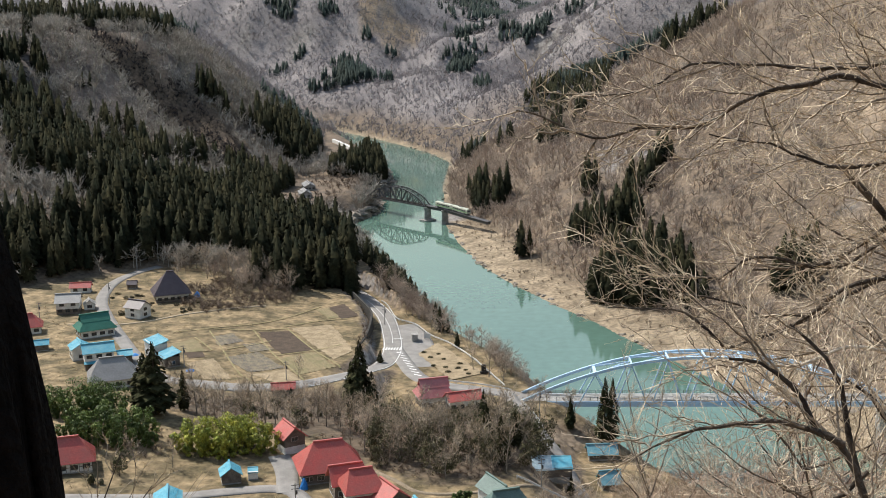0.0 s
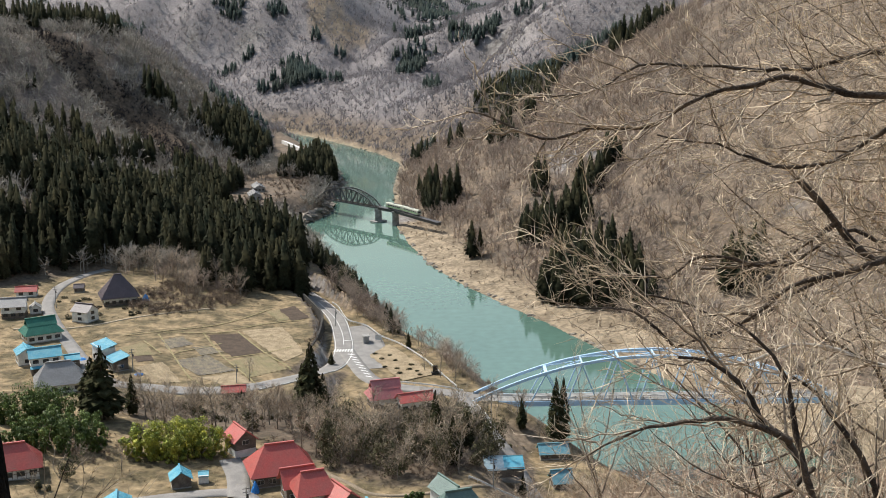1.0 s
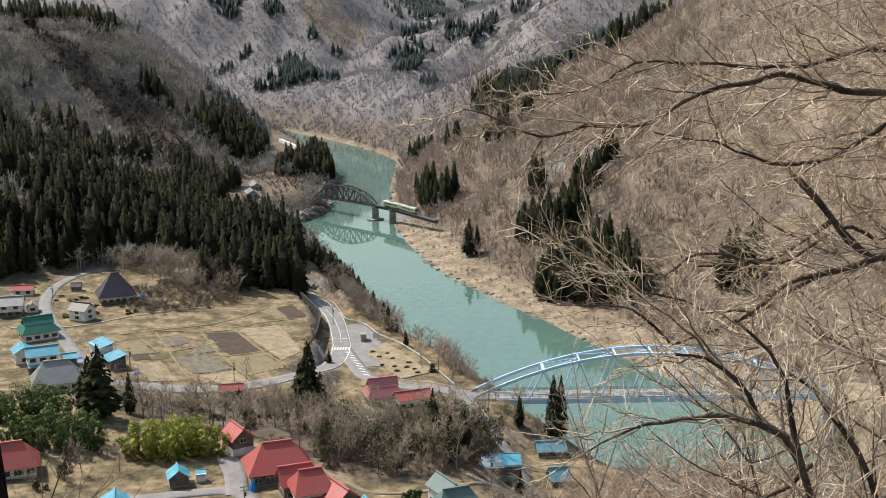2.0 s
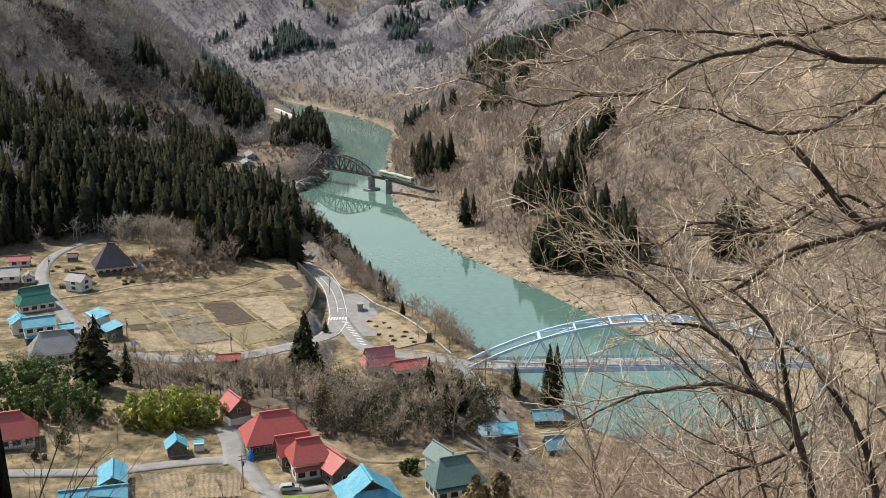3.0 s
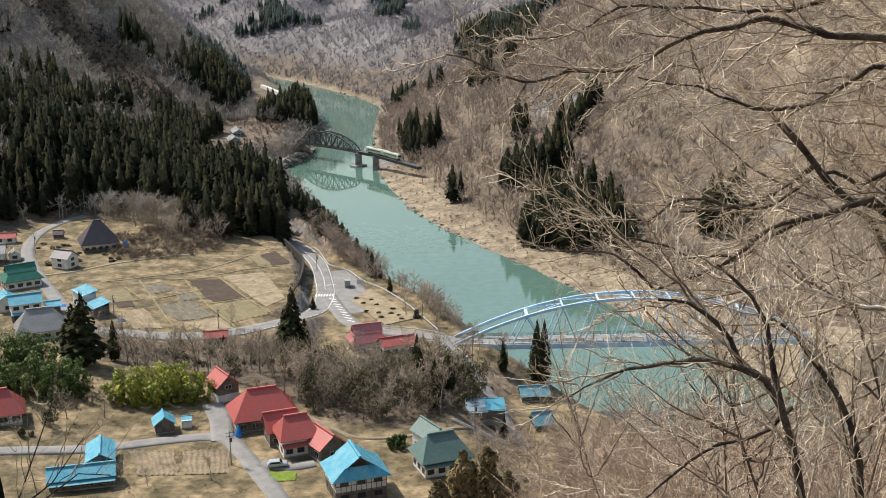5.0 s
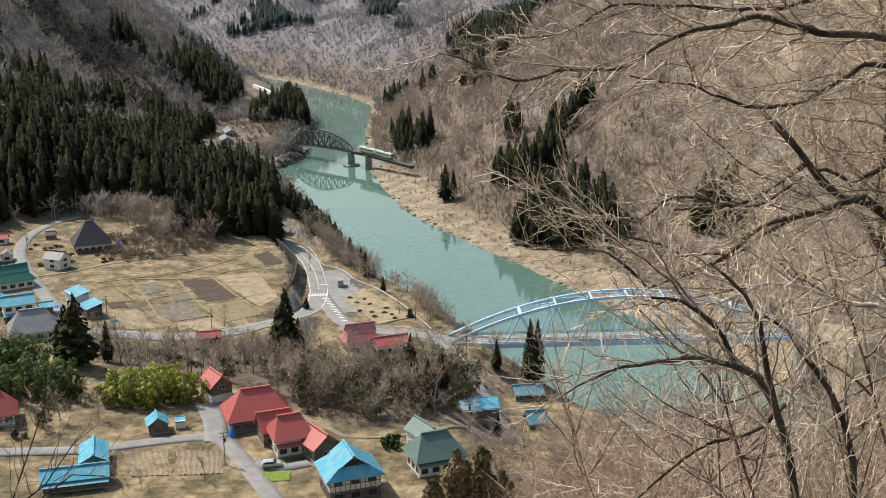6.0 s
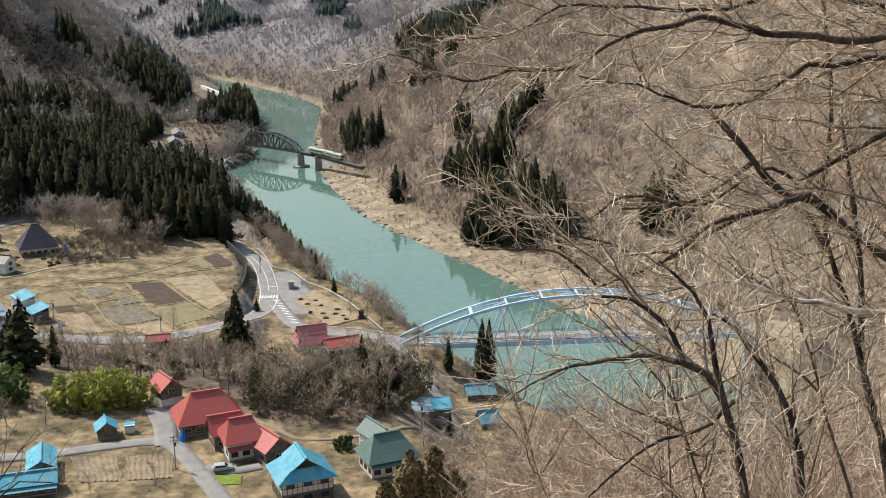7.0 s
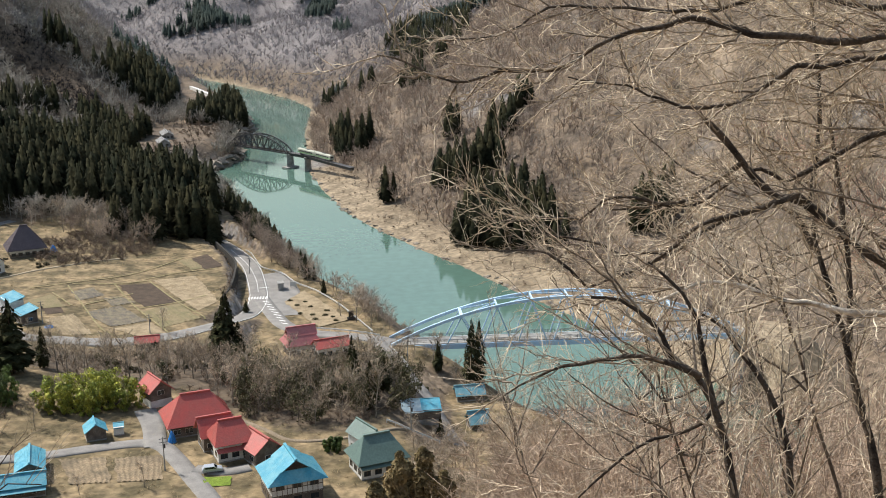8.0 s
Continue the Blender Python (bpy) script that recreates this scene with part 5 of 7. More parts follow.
house("", "", -101.6, 347.6, -54, 7.2, 4.8, 3.3, 4.5, "shed", ROOF_BLUE, BOARD, over=0.4, wins=((0, 2),), thing=j, z=zat(-107.6, 355.6))
house("farmhouse", "farmhouse with a broad grey hip roof behind cedars", -112.6, 328.0, 20, 12.4, 9.6, 3.4, 8.2, "hip", ROOF_GREY, PLASTER, ridge_len=7.0, over=1.0, wins=((0, 4),))
house("storehouse", "low outbuilding with a bright red roof at the forest edge", -162.0, 443.0, 8, 7.4, 3.8, 2.6, 4.0, "gable", ROOF_RED, PLASTER, over=0.5, wins=((0, 2),), category="storehouse")
house("town_house", "two-storey house with a dark grey roof and white verge", -156.0, 413.0, 12, 8.0, 7.6, 4.6, 6.8, "gable", ROOF_GREY, PLASTER, BOARD, over=0.6, wins=((0, 3), (2.2, 2)))
house("shed", "small white garage with a gable roof", -150.0, 417.4, -70, 4.6, 3.8, 2.4, 3.8, "gable", CONCRETE, PLASTER, over=0.35, wins=((0, 1),), category="garage")
house("shed", "tiny dark hut in the orchard", -143.8, 449.6, 5, 3.4, 2.8, 2.1, 3.2, "gable", ROOF_BROWN, BOARD, over=0.4, wins=(), category="shed")
house("farmhouse", "red-roofed house at the village edge", -160.5, 385.0, 20, 9.0, 7.0, 3.2, 6.6, "hip", ROOF_RED, PLASTER, over=0.8, wins=((0, 3),), ridge_len=4.0)
house("shed", "small blue-roofed shed by the village lane", -147.5, 364.0, 20, 4.0, 3.4, 2.3, 3.4, "gable", ROOF_BLUE, BOARD, over=0.4, wins=(), category="shed")
# station buildings on the bench upstream
house("storehouse", "grey-roofed depot on the riverside bench", -129.0, 800.0, -74, 17.0, 7.0, 3.0, 4.6, "gable", ROOF_GREY, CONCRETE, over=0.5, wins=((0, 4),), category="depot")
house("storehouse", "low grey-roofed depot on the riverside bench", -126.0, 765.0, -74, 15.0, 7.0, 3.0, 4.8, "gable", ROOF_GREY, CONCRETE, over=0.5, wins=((0, 3),), category="depot")

# ---- village trees, groves and posts ----
def cedar_tree(x, y, h, seed, wide=1.0, label="tall dark green cedar with a ragged crown", base=None):
    z = zat(x, y) if base is None else base
    th = empty("cedar_tree", x, y, z, seed * 47 % 360)
    tagged(th, label, "tree")
    v, q = tube_rings([(0, 0, -0.5), (0.05, 0, h * 0.3), (0, 0.05, h * 0.7), (0, 0, h * 0.96)], [h * 0.018, h * 0.014, h * 0.008, 0.02], 7)
    t = new("trunk", np_mesh("trunk", v, q, BARK, True))
    t.parent = th
    r = np.random.default_rng(seed)
    tri = []
    for i in range(34):
        s = i / 33
        zc = 0.07 + 0.9 * s
        rad = (0.155 * (1 - s) ** 0.8 * min(1, 0.55 + s * 2.5) + 0.012) * wide
        n = int(round(13 * (1 - 0.5 * s)))
        for j in range(n):
            az = r.uniform(0, 6.283)
            q = rad * r.uniform(0.45, 1.3)
            d = np.array([math.cos(az), math.sin(az), 0.0])
            t2 = np.array([-d[1], d[0], 0.0])
            root = np.array([0, 0, zc + 0.03]) + d * q * 0.25
            tip = d * q + np.array([0, 0, zc - 0.015 + r.uniform(-0.02, 0.02)])
            w = q * r.uniform(0.35, 0.6)
            mid = root * 0.45 + tip * 0.55 + np.array([0, 0, 0.012])
            tri += [[root, mid - t2 * w / 2, tip], [root, tip, mid + t2 * w / 2]]
            tri.append([mid - t2 * w * 0.7, mid + t2 * w * 0.7 + np.array([0, 0, -0.02]), tip * 0.9 + np.array([0, 0, zc * 0.1 - 0.03])])
    tri = np.array(tri).reshape(-1, 3) * h
    c = new("crown", np_mesh("crown", tri, np.arange(len(tri)).reshape(-1, 3), VILLAGE_CEDAR))
    c.parent = th


for k, (x, y, h, w) in enumerate(((29.4, 315, 20, 1.0), (31.6, 316.5, 19, 0.9), (20.2, 320, 9.5, 1.25), (-38.5, 314, 21, 1.5), (-35.2, 315, 13, 1.6), (-41.2, 317, 14, 1.6), (-36.5, 311, 9, 2.0), (-89.5, 292, 20, 1.9), (-93.5, 296, 16, 1.9),
                                  (-84.5, 301, 11.5, 1.2), (-3.6, 274, 14, 1.05), (-27.6, 436, 9.5, 1.5), (-20.8, 412, 9.5, 1.6), (13.2, 622, 18, 1.0), (17.0, 620, 17, 1.0), (-17.8, 409, 6, 1.2), (-70.5, 318, 5.5, 1.6),
                                  (-59.0, 321, 5, 1.5), (-38.6, 372.5, 4.5, 1.9), (17.0, 264.5, 5.5, 1.3), (-63, 486, 17, 1.0), (-3, 267, 13, 1.3), (0.5, 261, 12, 1.3), (4, 273, 9, 1.4), (-23, 424, 8, 1.3), (-14, 391, 6, 1.3))):
    cedar_tree(x, y, h, 100 + k, w)
RUST_CEDAR = material("rusty_winter_cedar_foliage", (0.26, 0.19, 0.09), 0.85, vary=0.35, scale=0.4, fine=1.5, bump=0, hue=(0.12, 0.10, 0.045), per_island=0.4)


def clump_crown(name, spots, radii, per, leaf, seed, mat, parent, flat=1.0, puff=0.75):
    """Leaf triangles spread through and over a set of overlapping lumps, lit by the lump's own roundness."""
    r = np.random.default_rng(seed)
    out, normals = [], []
    for (x, y, z), rad in zip(spots, radii):
        d = r.normal(size=(per, 3))
        d /= np.linalg.norm(d, axis=1)[:, None]
        c = np.array([x, y, z]) + d * (rad * r.uniform(0.55, 1.05, per) ** 0.6)[:, None] * np.array([1, 1, flat])
        u = r.normal(size=(per, 3))
        u /= np.linalg.norm(u, axis=1)[:, None]
        v = np.cross(u, d + 0.6 * r.normal(size=(per, 3)))
        v /= np.linalg.norm(v, axis=1)[:, None] + 1e-9
        s = (leaf * r.uniform(0.6, 1.4, per))[:, None]
        droop = np.array([0, 0, -1.0]) * s * 0.5
        tri = np.stack([c - u * s * 0.35, c + u * s * 0.35, c + v * s + droop], 1)
        face = np.cross(tri[:, 1] - tri[:, 0], tri[:, 2] - tri[:, 0])
        face /= np.linalg.norm(face, axis=1)[:, None] + 1e-9
        back = (face * d).sum(1) < 0
        tri[back] = tri[back][:, ::-1]
        face[back] *= -1
        n = d * puff + face * (1 - puff) + 1e-4
        n /= np.linalg.norm(n, axis=1)[:, None]
        out.append(tri)
        normals.append(np.repeat(n[:, None], 3, axis=1))
    v = np.concatenate(out).reshape(-1, 3)
    me = np_mesh(name, v, np.arange(len(v)).reshape(-1, 3), mat, True)
    a = me.attributes.new("custom_normal", "FLOAT_VECTOR", "POINT")
    a.data.foreach_set("vector", np.concatenate(normals).astype(np.float32).ravel())
    ob = new(name, me)
    ob.parent = parent
    return ob


def bamboo_grove(x0, y0, x1, y1, n, h, seed, label, leaf=None):
    """A grove: leaning culms, each with a plume of leaves."""
    r = np.random.default_rng(seed)
    th = empty("bamboo_grove", (x0 + x1) / 2, (y0 + y1) / 2, zat((x0 + x1) / 2, (y0 + y1) / 2))
    tagged(th, label, "bamboo")
    o = np.array(th.matrix_basis.translation)
    V, Q, off, leaves, rad = [], [], 0, [], []
    for i in range(n):
        a, rr = 2.39996 * i + r.uniform(-0.3, 0.3), math.sqrt((i + 0.5) / n)
        x = (x0 + x1) / 2 + (x1 - x0) / 2 * rr * math.cos(a)
        y = (y0 + y1) / 2 + (y1 - y0) / 2 * rr * math.sin(a)
        hh = h * r.uniform(0.62, 1.08) * (1 - 0.3 * rr ** 3)
        z = zat(x, y)
        lean = r.normal(0, 0.07, 2) * hh + np.array([math.cos(a), math.sin(a)]) * rr * 0.8
        pts = [np.array([x, y, z - 0.3]) - o, np.array([x + lean[0] * 0.3, y + lean[1] * 0.3, z + hh * 0.5]) - o, np.array([x + lean[0], y + lean[1], z + hh * 0.96]) - o]
        v, q = tube_rings(pts, [0.06, 0.05, 0.015], 4)
        V.append(v)
        Q.append(q + off)
        off += len(v)
        # a full drooping head, and smaller plumes below it
        k = hh / 7.5
        for s, w in ((0.92, 1.15), (0.74, 1.0), (0.55, 0.9), (0.36, 0.8), (0.18, 0.7)):
            p = pts[0] * (1 - s) + pts[2] * s
            leaves.append(p + r.normal(0, 0.35, 3) * k)
            rad.append(w * k * r.uniform(0.75, 1.2))
    c = new("culm_thicket", np_mesh("culm_thicket", np.concatenate(V), np.concatenate(Q), material("pale_bamboo_culm", (0.2, 0.2, 0.07), 0.6)))
    c.parent = th
    tagged(c, kind="stuff")
    clump_crown("foliage", leaves, rad, 120, 0.36, seed, leaf or BAMBOO, th, 0.85, 0.85)


bamboo_grove(-78, 263.5, -53.5, 273.5, 60, 9.6, 5, "dense yellow-green bamboo grove behind the sheds")
bamboo_grove(-118, 283, -96, 294, 46, 10.0, 6, "dark green bamboo and shrub thicket below the village", BAMBOO_DARK)
bamboo_grove(-107, 263, -83, 280, 62, 8.5, 8, "green bamboo thicket beside the farmhouse", BAMBOO_DARK)
bamboo_grove(-9.8, 236.4, -6.2, 240.4, 12, 2.6, 9, "dark green rounded garden shrub clump", BAMBOO_DARK)


def bare_tree(x, y, h, seed, label="leafless deciduous tree with grey branches", near=False):
    """A leafless tree: trunk tube with limbs, and twigs as fine blades."""
    r = np.random.default_rng(seed)
    th = empty("bare_tree", x, y, zat(x, y))
    tagged(th, label, "tree")
    lean = r.normal(0, 0.12, 2) * h
    trunk = [np.array([0, 0, -0.4]), np.array([lean[0] * 0.3, lean[1] * 0.2, h * 0.35]), np.array([lean[0], lean[1], h * 0.8])]
    v, q = tube_rings(trunk, [h * 0.016, h * 0.011, h * 0.003], 5)
    V, Q, off = [v], [q], len(v)
    tri = []
    for i in range(20):
        s = r.uniform(0.0, 1.0) ** 0.8
        b = trunk[1] * s / 0.35 if s < 0.35 else trunk[1] + (trunk[2] - trunk[1]) * ((s - 0.35) / 0.65)
        b[2] = max(b[2], h * 0.12)
        az = r.uniform(0, 6.28)
        d = np.array([math.cos(az), math.sin(az), r.uniform(0.5, 1.5)])
        d /= np.linalg.norm(d)
        L = h * r.uniform(0.22, 0.42) * (1.25 - 0.5 * s)
        m1 = b + d * L * 0.5 + r.normal(0, 0.04, 3) * h * 0.5
        tip = b + d * L + np.array([0, 0, 0.06 * h])
        v, q = tube_rings([b, m1, tip], [h * 0.0055, h * 0.004, h * 0.0015], 3)
        V.append(v)
        Q.append(q + off)
        off += len(v)
        for j in range(10):
            u = r.uniform(0.2, 1)
            p = b + (tip - b) * u
            e = d * 0.7 + r.normal(0, 0.65, 3) + np.array([0, 0, 0.4])
            e /= np.linalg.norm(e)
            l2 = h * r.uniform(0.07, 0.17)
            side = np.cross(e, r.normal(size=3))
            side /= np.linalg.norm(side)
            tri.append(blade(p, p + e * l2, h * 0.0075, side))
            for k in range(2):
                g = e + r.normal(0, 0.6, 3)
                g /= np.linalg.norm(g)
                pp = p + e * l2 * r.uniform(0.3, 0.9)
                tri.append(blade(pp, pp + g * l2 * 0.55, h * 0.005, side))
    t = new("trunk", np_mesh("trunk", np.concatenate(V), np.concatenate(Q), PALE_BARK, True))
    t.parent = th
    tri = np.array(tri).reshape(-1, 3)
    w = new("crown", np_mesh("crown", tri, np.arange(len(tri)).reshape(-1, 3), NEAR_TWIG))
    w.parent = th
    return th


protos = [bare_tree(x, y, h, 300 + k) for k, (x, y, h) in enumerate(((-47, 293, 10), (-20, 290, 11), (2, 288, 11), (-64, 306, 9), (-76, 312, 8), (-8, 306, 10), (-30, 302, 12), (9, 300, 10)))]
spots = []
r2 = np.random.default_rng(31)
WOOD_BAND = [(-92, 322), (-66, 326), (-44, 330), (-32, 316), (-8, 310), (4, 308), (9, 296), (7, 262), (-2, 250), (-16, 250), (-24, 256), (-34, 264), (-46, 280), (-70, 286), (-90, 304)]
while len(spots) < 135:
    x, y = r2.uniform(-95, 12), r2.uniform(248, 332)
    if inside(np.array([x]), np.array([y]), WOOD_BAND)[0] and all((x - a) ** 2 + (y - b) ** 2 > 9 for a, b in spots) and not (y > 303 and (x > -31 or abs(x + 62) < 7)):
        spots.append((x, y))
for k, (x, y) in enumerate(spots):
    p = protos[k % 8]
    small = float(np.interp(y, [272, 287, 296, 303], [1.0, 0.75, 0.42, 0.3])) if x > -34 else float(np.interp(y, [285, 298, 310, 325], [1.0, 0.8, 0.5, 0.4])) if x > -45 else float(np.interp(y, [295, 325], [1.0, 0.6]))
    copy_thing(p, pose(x, y, zat(x, y), 0, 0, r2.uniform(0, 360)) @ Matrix.Scale(small * r2.uniform(0.7, 1.2), 4))
for p in protos:
    tagged(p, group="bare trees in the gully wood")
# scattered ones: riverside, orchard, plots and forest edge
for x, y in ((-27, 425), (-24, 428), (-31, 440), (-34, 448), (-36, 458), (-20, 418), (-15, 408), (-11, 400), (-6, 389), (-3, 380), (1, 372), (3, 364), (-30, 430), (-39, 470), (-42, 480), (-9, 396), (-1, 384), (-13, 404),
             (10, 328), (14, 330), (17, 326), (13, 322), (22, 326), (25, 318), (33, 318), (36, 312), (-112, 472), (-120, 478), (-106, 468), (-100, 464), (-115, 482), (-125, 486), (-130, 488), (-109, 478), (-103, 474), (-97, 466),
             (-92, 458), (-94, 450), (-104, 456), (-100, 440), (-93, 430), (-111, 440), (-64, 224), (-45.5, 224), (-58, 222), (-92, 246), (-88, 252), (-84, 256), (-76, 258), (-96, 318), (-101, 322), (-72, 320), (-99, 340), (-42, 335), (-60, 340), (-30, 325)):
    p = protos[int(r2.integers(0, 8))]
    big = 1.6 if y > 455 and x < -90 else 1.0
    copy_thing(p, pose(x, y, zat(x, y), 0, 0, r2.uniform(0, 360)) @ Matrix.Scale(big * r2.uniform(0.45, 0.8), 4))

for x, y, k in ((-3, 358, 1.2), (1.5, 352, 1.0), (-8, 365, 0.85), (-33, 446, 0.95), (-28, 436, 0.85), (-40, 462, 1.0), (12, 330, 0.8), (19, 324, 0.75), (-86, 440, 1.3), (-80, 444, 1.1), (-108, 462, 1.2), (-118, 466, 1.2), (-98, 455, 1.25)):
    copy_thing(protos[int(r2.integers(0, 8))], pose(x, y, zat(x, y), 0, 0, r2.uniform(0, 360)) @ Matrix.Scale(k, 4))

# joined woodland: the strip between the river road and the water, and the slope above the huts
wood = [bare_template(120 + k, 22, 12, 0.0075) for k in range(6)]
strip = []
for u in np.concatenate([np.linspace(0, 0.42, 34), np.linspace(0.5, 0.7, 5), np.linspace(0.74, 1, 11)]):
    for k in range(3 if u < 0.45 else 2):
        x = np.interp(u, [0, 0.25, 0.5, 0.75, 1], [-48, -32.5, -19, -3.5, 6]) + r2.normal(0, 1.6) + k * 2.2
        y = np.interp(u, [0, 0.25, 0.5, 0.75, 1], [474, 436, 409, 376, 352]) + r2.normal(0, 2) + k * 2.2
        if river_side(np.array([x]), np.array([y]))[0][0] > 1.5 and seg_dist(np.array([x]), np.array([y]), ROAD)[0][0] > 6:
            strip.append((x, y))
plant("bare_woodland", strip, r2.uniform(3.5, 9.0, len(strip)), wood, TWIG, "bare trees between the river road and the water", "woodland", 1.1)
slope = [(x, y) for x, y in r2.uniform((7, 198), (44, 268), (110, 2))
         if not (x < 9 and y > 218) and math.hypot(x - 12.5, y - 262) > 8 and seg_dist(np.array([x]), np.array([y]), [(3, 340), (15, 292), (22, 262), (26, 240)])[0][0] > 3.2 and math.hypot(x - 27.6, y - 279) > 5 and river_side(np.array([x]), np.array([y]))[0][0] > 3]
plant("bare_woodland", slope, r2.uniform(4.5, 8.5, len(slope)), wood, NEAR_TWIG, "bare trees on the slope above the river huts", "woodland", 1.1)

edge = scatter(-150, 440, -80, 500, 170, lambda X, Y: seg_dist(X, Y, [(-140, 484), (-117, 472), (-97, 452), (-84, 446)])[0] < 7)
plant("bare_woodland", edge, rng.uniform(6, 12, len(edge)), wood, TWIG, "pale bare trees at the foot of the cedar forest", "woodland", 1.15)

front = [(x + r2.normal(0, 2.0), y + r2.normal(0, 2.0)) for x, y in zip(np.linspace(-138, -97, 22), np.interp(np.linspace(0, 1, 22), [0, 0.5, 1], [488, 482, 470]))]
plant("bare_woodland", front, r2.uniform(8, 13, len(front)), wood, LEFT_TWIG, "pale grey bare trees before the cedar spur", "woodland", 1.2)

# brushwood on the bank above the fields, and under the gully wood
BRUSH = material("dry_brushwood", (0.225, 0.17, 0.125), 0.95, vary=0.3, scale=0.3, fine=2, bump=0, hue=(0.14, 0.103, 0.078), per_island=0.35)
bush = [bare_template(70 + s, 26, 4, 0.02) for s in range(4)]
pp = scatter(-130, 398, -70, 470, 2600, lambda X, Y: inside(X, Y, [(-126, 446), (-116, 420), (-104, 408), (-92, 414), (-78, 434), (-78, 450), (-96, 468), (-112, 462)]))
plant("brushwood", pp, rng.uniform(1.2, 3.2, len(pp)), bush, BRUSH, "dry brown brushwood on the bank", "brush", 1.5)
pp = scatter(-95, 245, 40, 335, 800, lambda X, Y: inside(X, Y, WOOD_BAND))
plant("brushwood", pp, rng.uniform(0.8, 2.2, len(pp)), bush, BRUSH, "tangled brown undergrowth in the gully wood", "brush", 1.3)
pp = scatter(-110, 252, 12, 282, 2300, lambda X, Y: inside(X, Y, [(-36, 268), (-26, 256), (-16, 249), (-2, 248), (8, 255), (8, 266), (-10, 260), (-24, 268)]) | inside(X, Y, [(-104, 262), (-92, 258), (-80, 262), (-80, 280), (-92, 284)]))
plant("brushwood", pp, rng.uniform(0.7, 2.0, len(pp)), bush, BRUSH, "brown brush along the foot of the wood", "brush", 1.3)
pp = scatter(6, 195, 60, 275, 800, lambda X, Y: (X > 9) & (np.hypot(X - 12.5, Y - 263) > 7.5) & (seg_dist(X, Y, [(15, 292), (22, 262), (26, 240)])[0] > 2.5) & (river_side(X, Y)[0] > 1) & (np.hypot(X - 27.6, Y - 279) > 5))
plant("brushwood", pp, rng.uniform(1.2, 3.6, len(pp)), bush, NEAR_TWIG, "brown undergrowth on the slope above the river", "brush", 1.3)
pp = scatter(-62, 366, -40, 460, 2500, lambda X, Y: (seg_dist(X, Y, [(-57, 452), (-50.5, 434), (-46.3, 420), (-45.4, 404), (-45.2, 388), (-46.5, 372)])[0] < 1.8))
plant("brushwood", pp, rng.uniform(1.0, 2.4, len(pp)), bush, BRUSH, "dark brushwood along the top of the retaining wall", "brush", 1.2)
pp = scatter(-60, 330, 60, 500, 1300, lambda X, Y: (river_side(X, Y)[0] > 1) & (river_side(X, Y)[0] < 13) & (Y > 345))
plant("brushwood", pp, rng.uniform(0.8, 2.6, len(pp)), bush, BRUSH, "dry brushwood on the river bank", "brush", 1.2)
pp = scatter(-60, 330, 200, 900, 220, lambda X, Y: (river_side(X, Y)[1] > 4) & (river_side(X, Y)[1] < 30))
plant("brushwood", pp, rng.uniform(0.7, 2.4, len(pp)), bush, BRUSH, "dry reeds and brushwood on the sandy bank", "brush", 1.3)


# rocks at the water's edge
def rock_template(seed):
    """An angular boulder about one unit high: a battered icosahedron."""
    r = np.random.default_rng(seed)
    g = (1 + 5 ** 0.5) / 2
    v = np.array([(0, a, b * g) for a in (-1, 1) for b in (-1, 1)] + [(a, b * g, 0) for a in (-1, 1) for b in (-1, 1)] + [(a * g, 0, b) for a in (-1, 1) for b in (-1, 1)]) / 1.9
    tri = [(i, j, k) for i in range(12) for j in range(i) for k in range(j) if max(np.sum((v[i] - v[j]) ** 2), np.sum((v[j] - v[k]) ** 2), np.sum((v[i] - v[k]) ** 2)) < 1.2]
    w = v * r.uniform(0.6, 1.25, (12, 1)) * np.array([1.5, 1.1, 0.8]) + np.array([0, 0, 0.1])
    out = []
    for i, j, k in tri:
        n = np.cross(v[j] - v[i], v[k] - v[i])
        out.append([w[i], w[j], w[k]] if n @ v[i] > 0 else [w[i], w[k], w[j]])
    return np.array(out)


ROCK = material("weathered_river_rock", (0.27, 0.235, 0.19), 0.9, vary=0.3, scale=0.4, fine=3, bump=0.5, hue=(0.15, 0.128, 0.105), per_island=0.25)
rocks = [rock_template(s) for s in range(6)]
pp = scatter(-120, 330, 160, 1180, 900, lambda X, Y: (np.abs(river_side(X, Y)[1] - 1.0) < 1.6) & (lumps(X, Y, 16, 41) > -0.5))
plant("rocks", pp, rng.uniform(0.25, 1.0, len(pp)) ** 1.5 * 1.3, rocks, ROCK, "brown rocks along the edge of the beach", "rocks", 1.2, 0.1)
pp = scatter(-170, 700, -70, 1250, 1500, lambda X, Y: (np.abs(river_side(X, Y)[0] - 1.5) < 3.0) & (lumps(X, Y, 14, 42) > -0.4))
plant("rocks", pp, rng.uniform(0.6, 3.0, len(pp)), rocks, ROCK, "dark rock outcrops at the river's edge", "rocks", 1.2, 0.3)
pp = scatter(-160, 690, -70, 850, 420, lambda X, Y: (river_side(X, Y)[0] > 3) & inside(X, Y, [(-150, 690), (-95, 690), (-72, 790), (-78, 850), (-118, 850), (-130, 826)]) & (np.hypot(X + 131, Y - 790) > 16))
plant("brushwood", pp, rng.uniform(1.5, 5.0, len(pp)), bush, BRUSH, "brown brush and small bare trees on the riverside bench", "brush", 1.2)
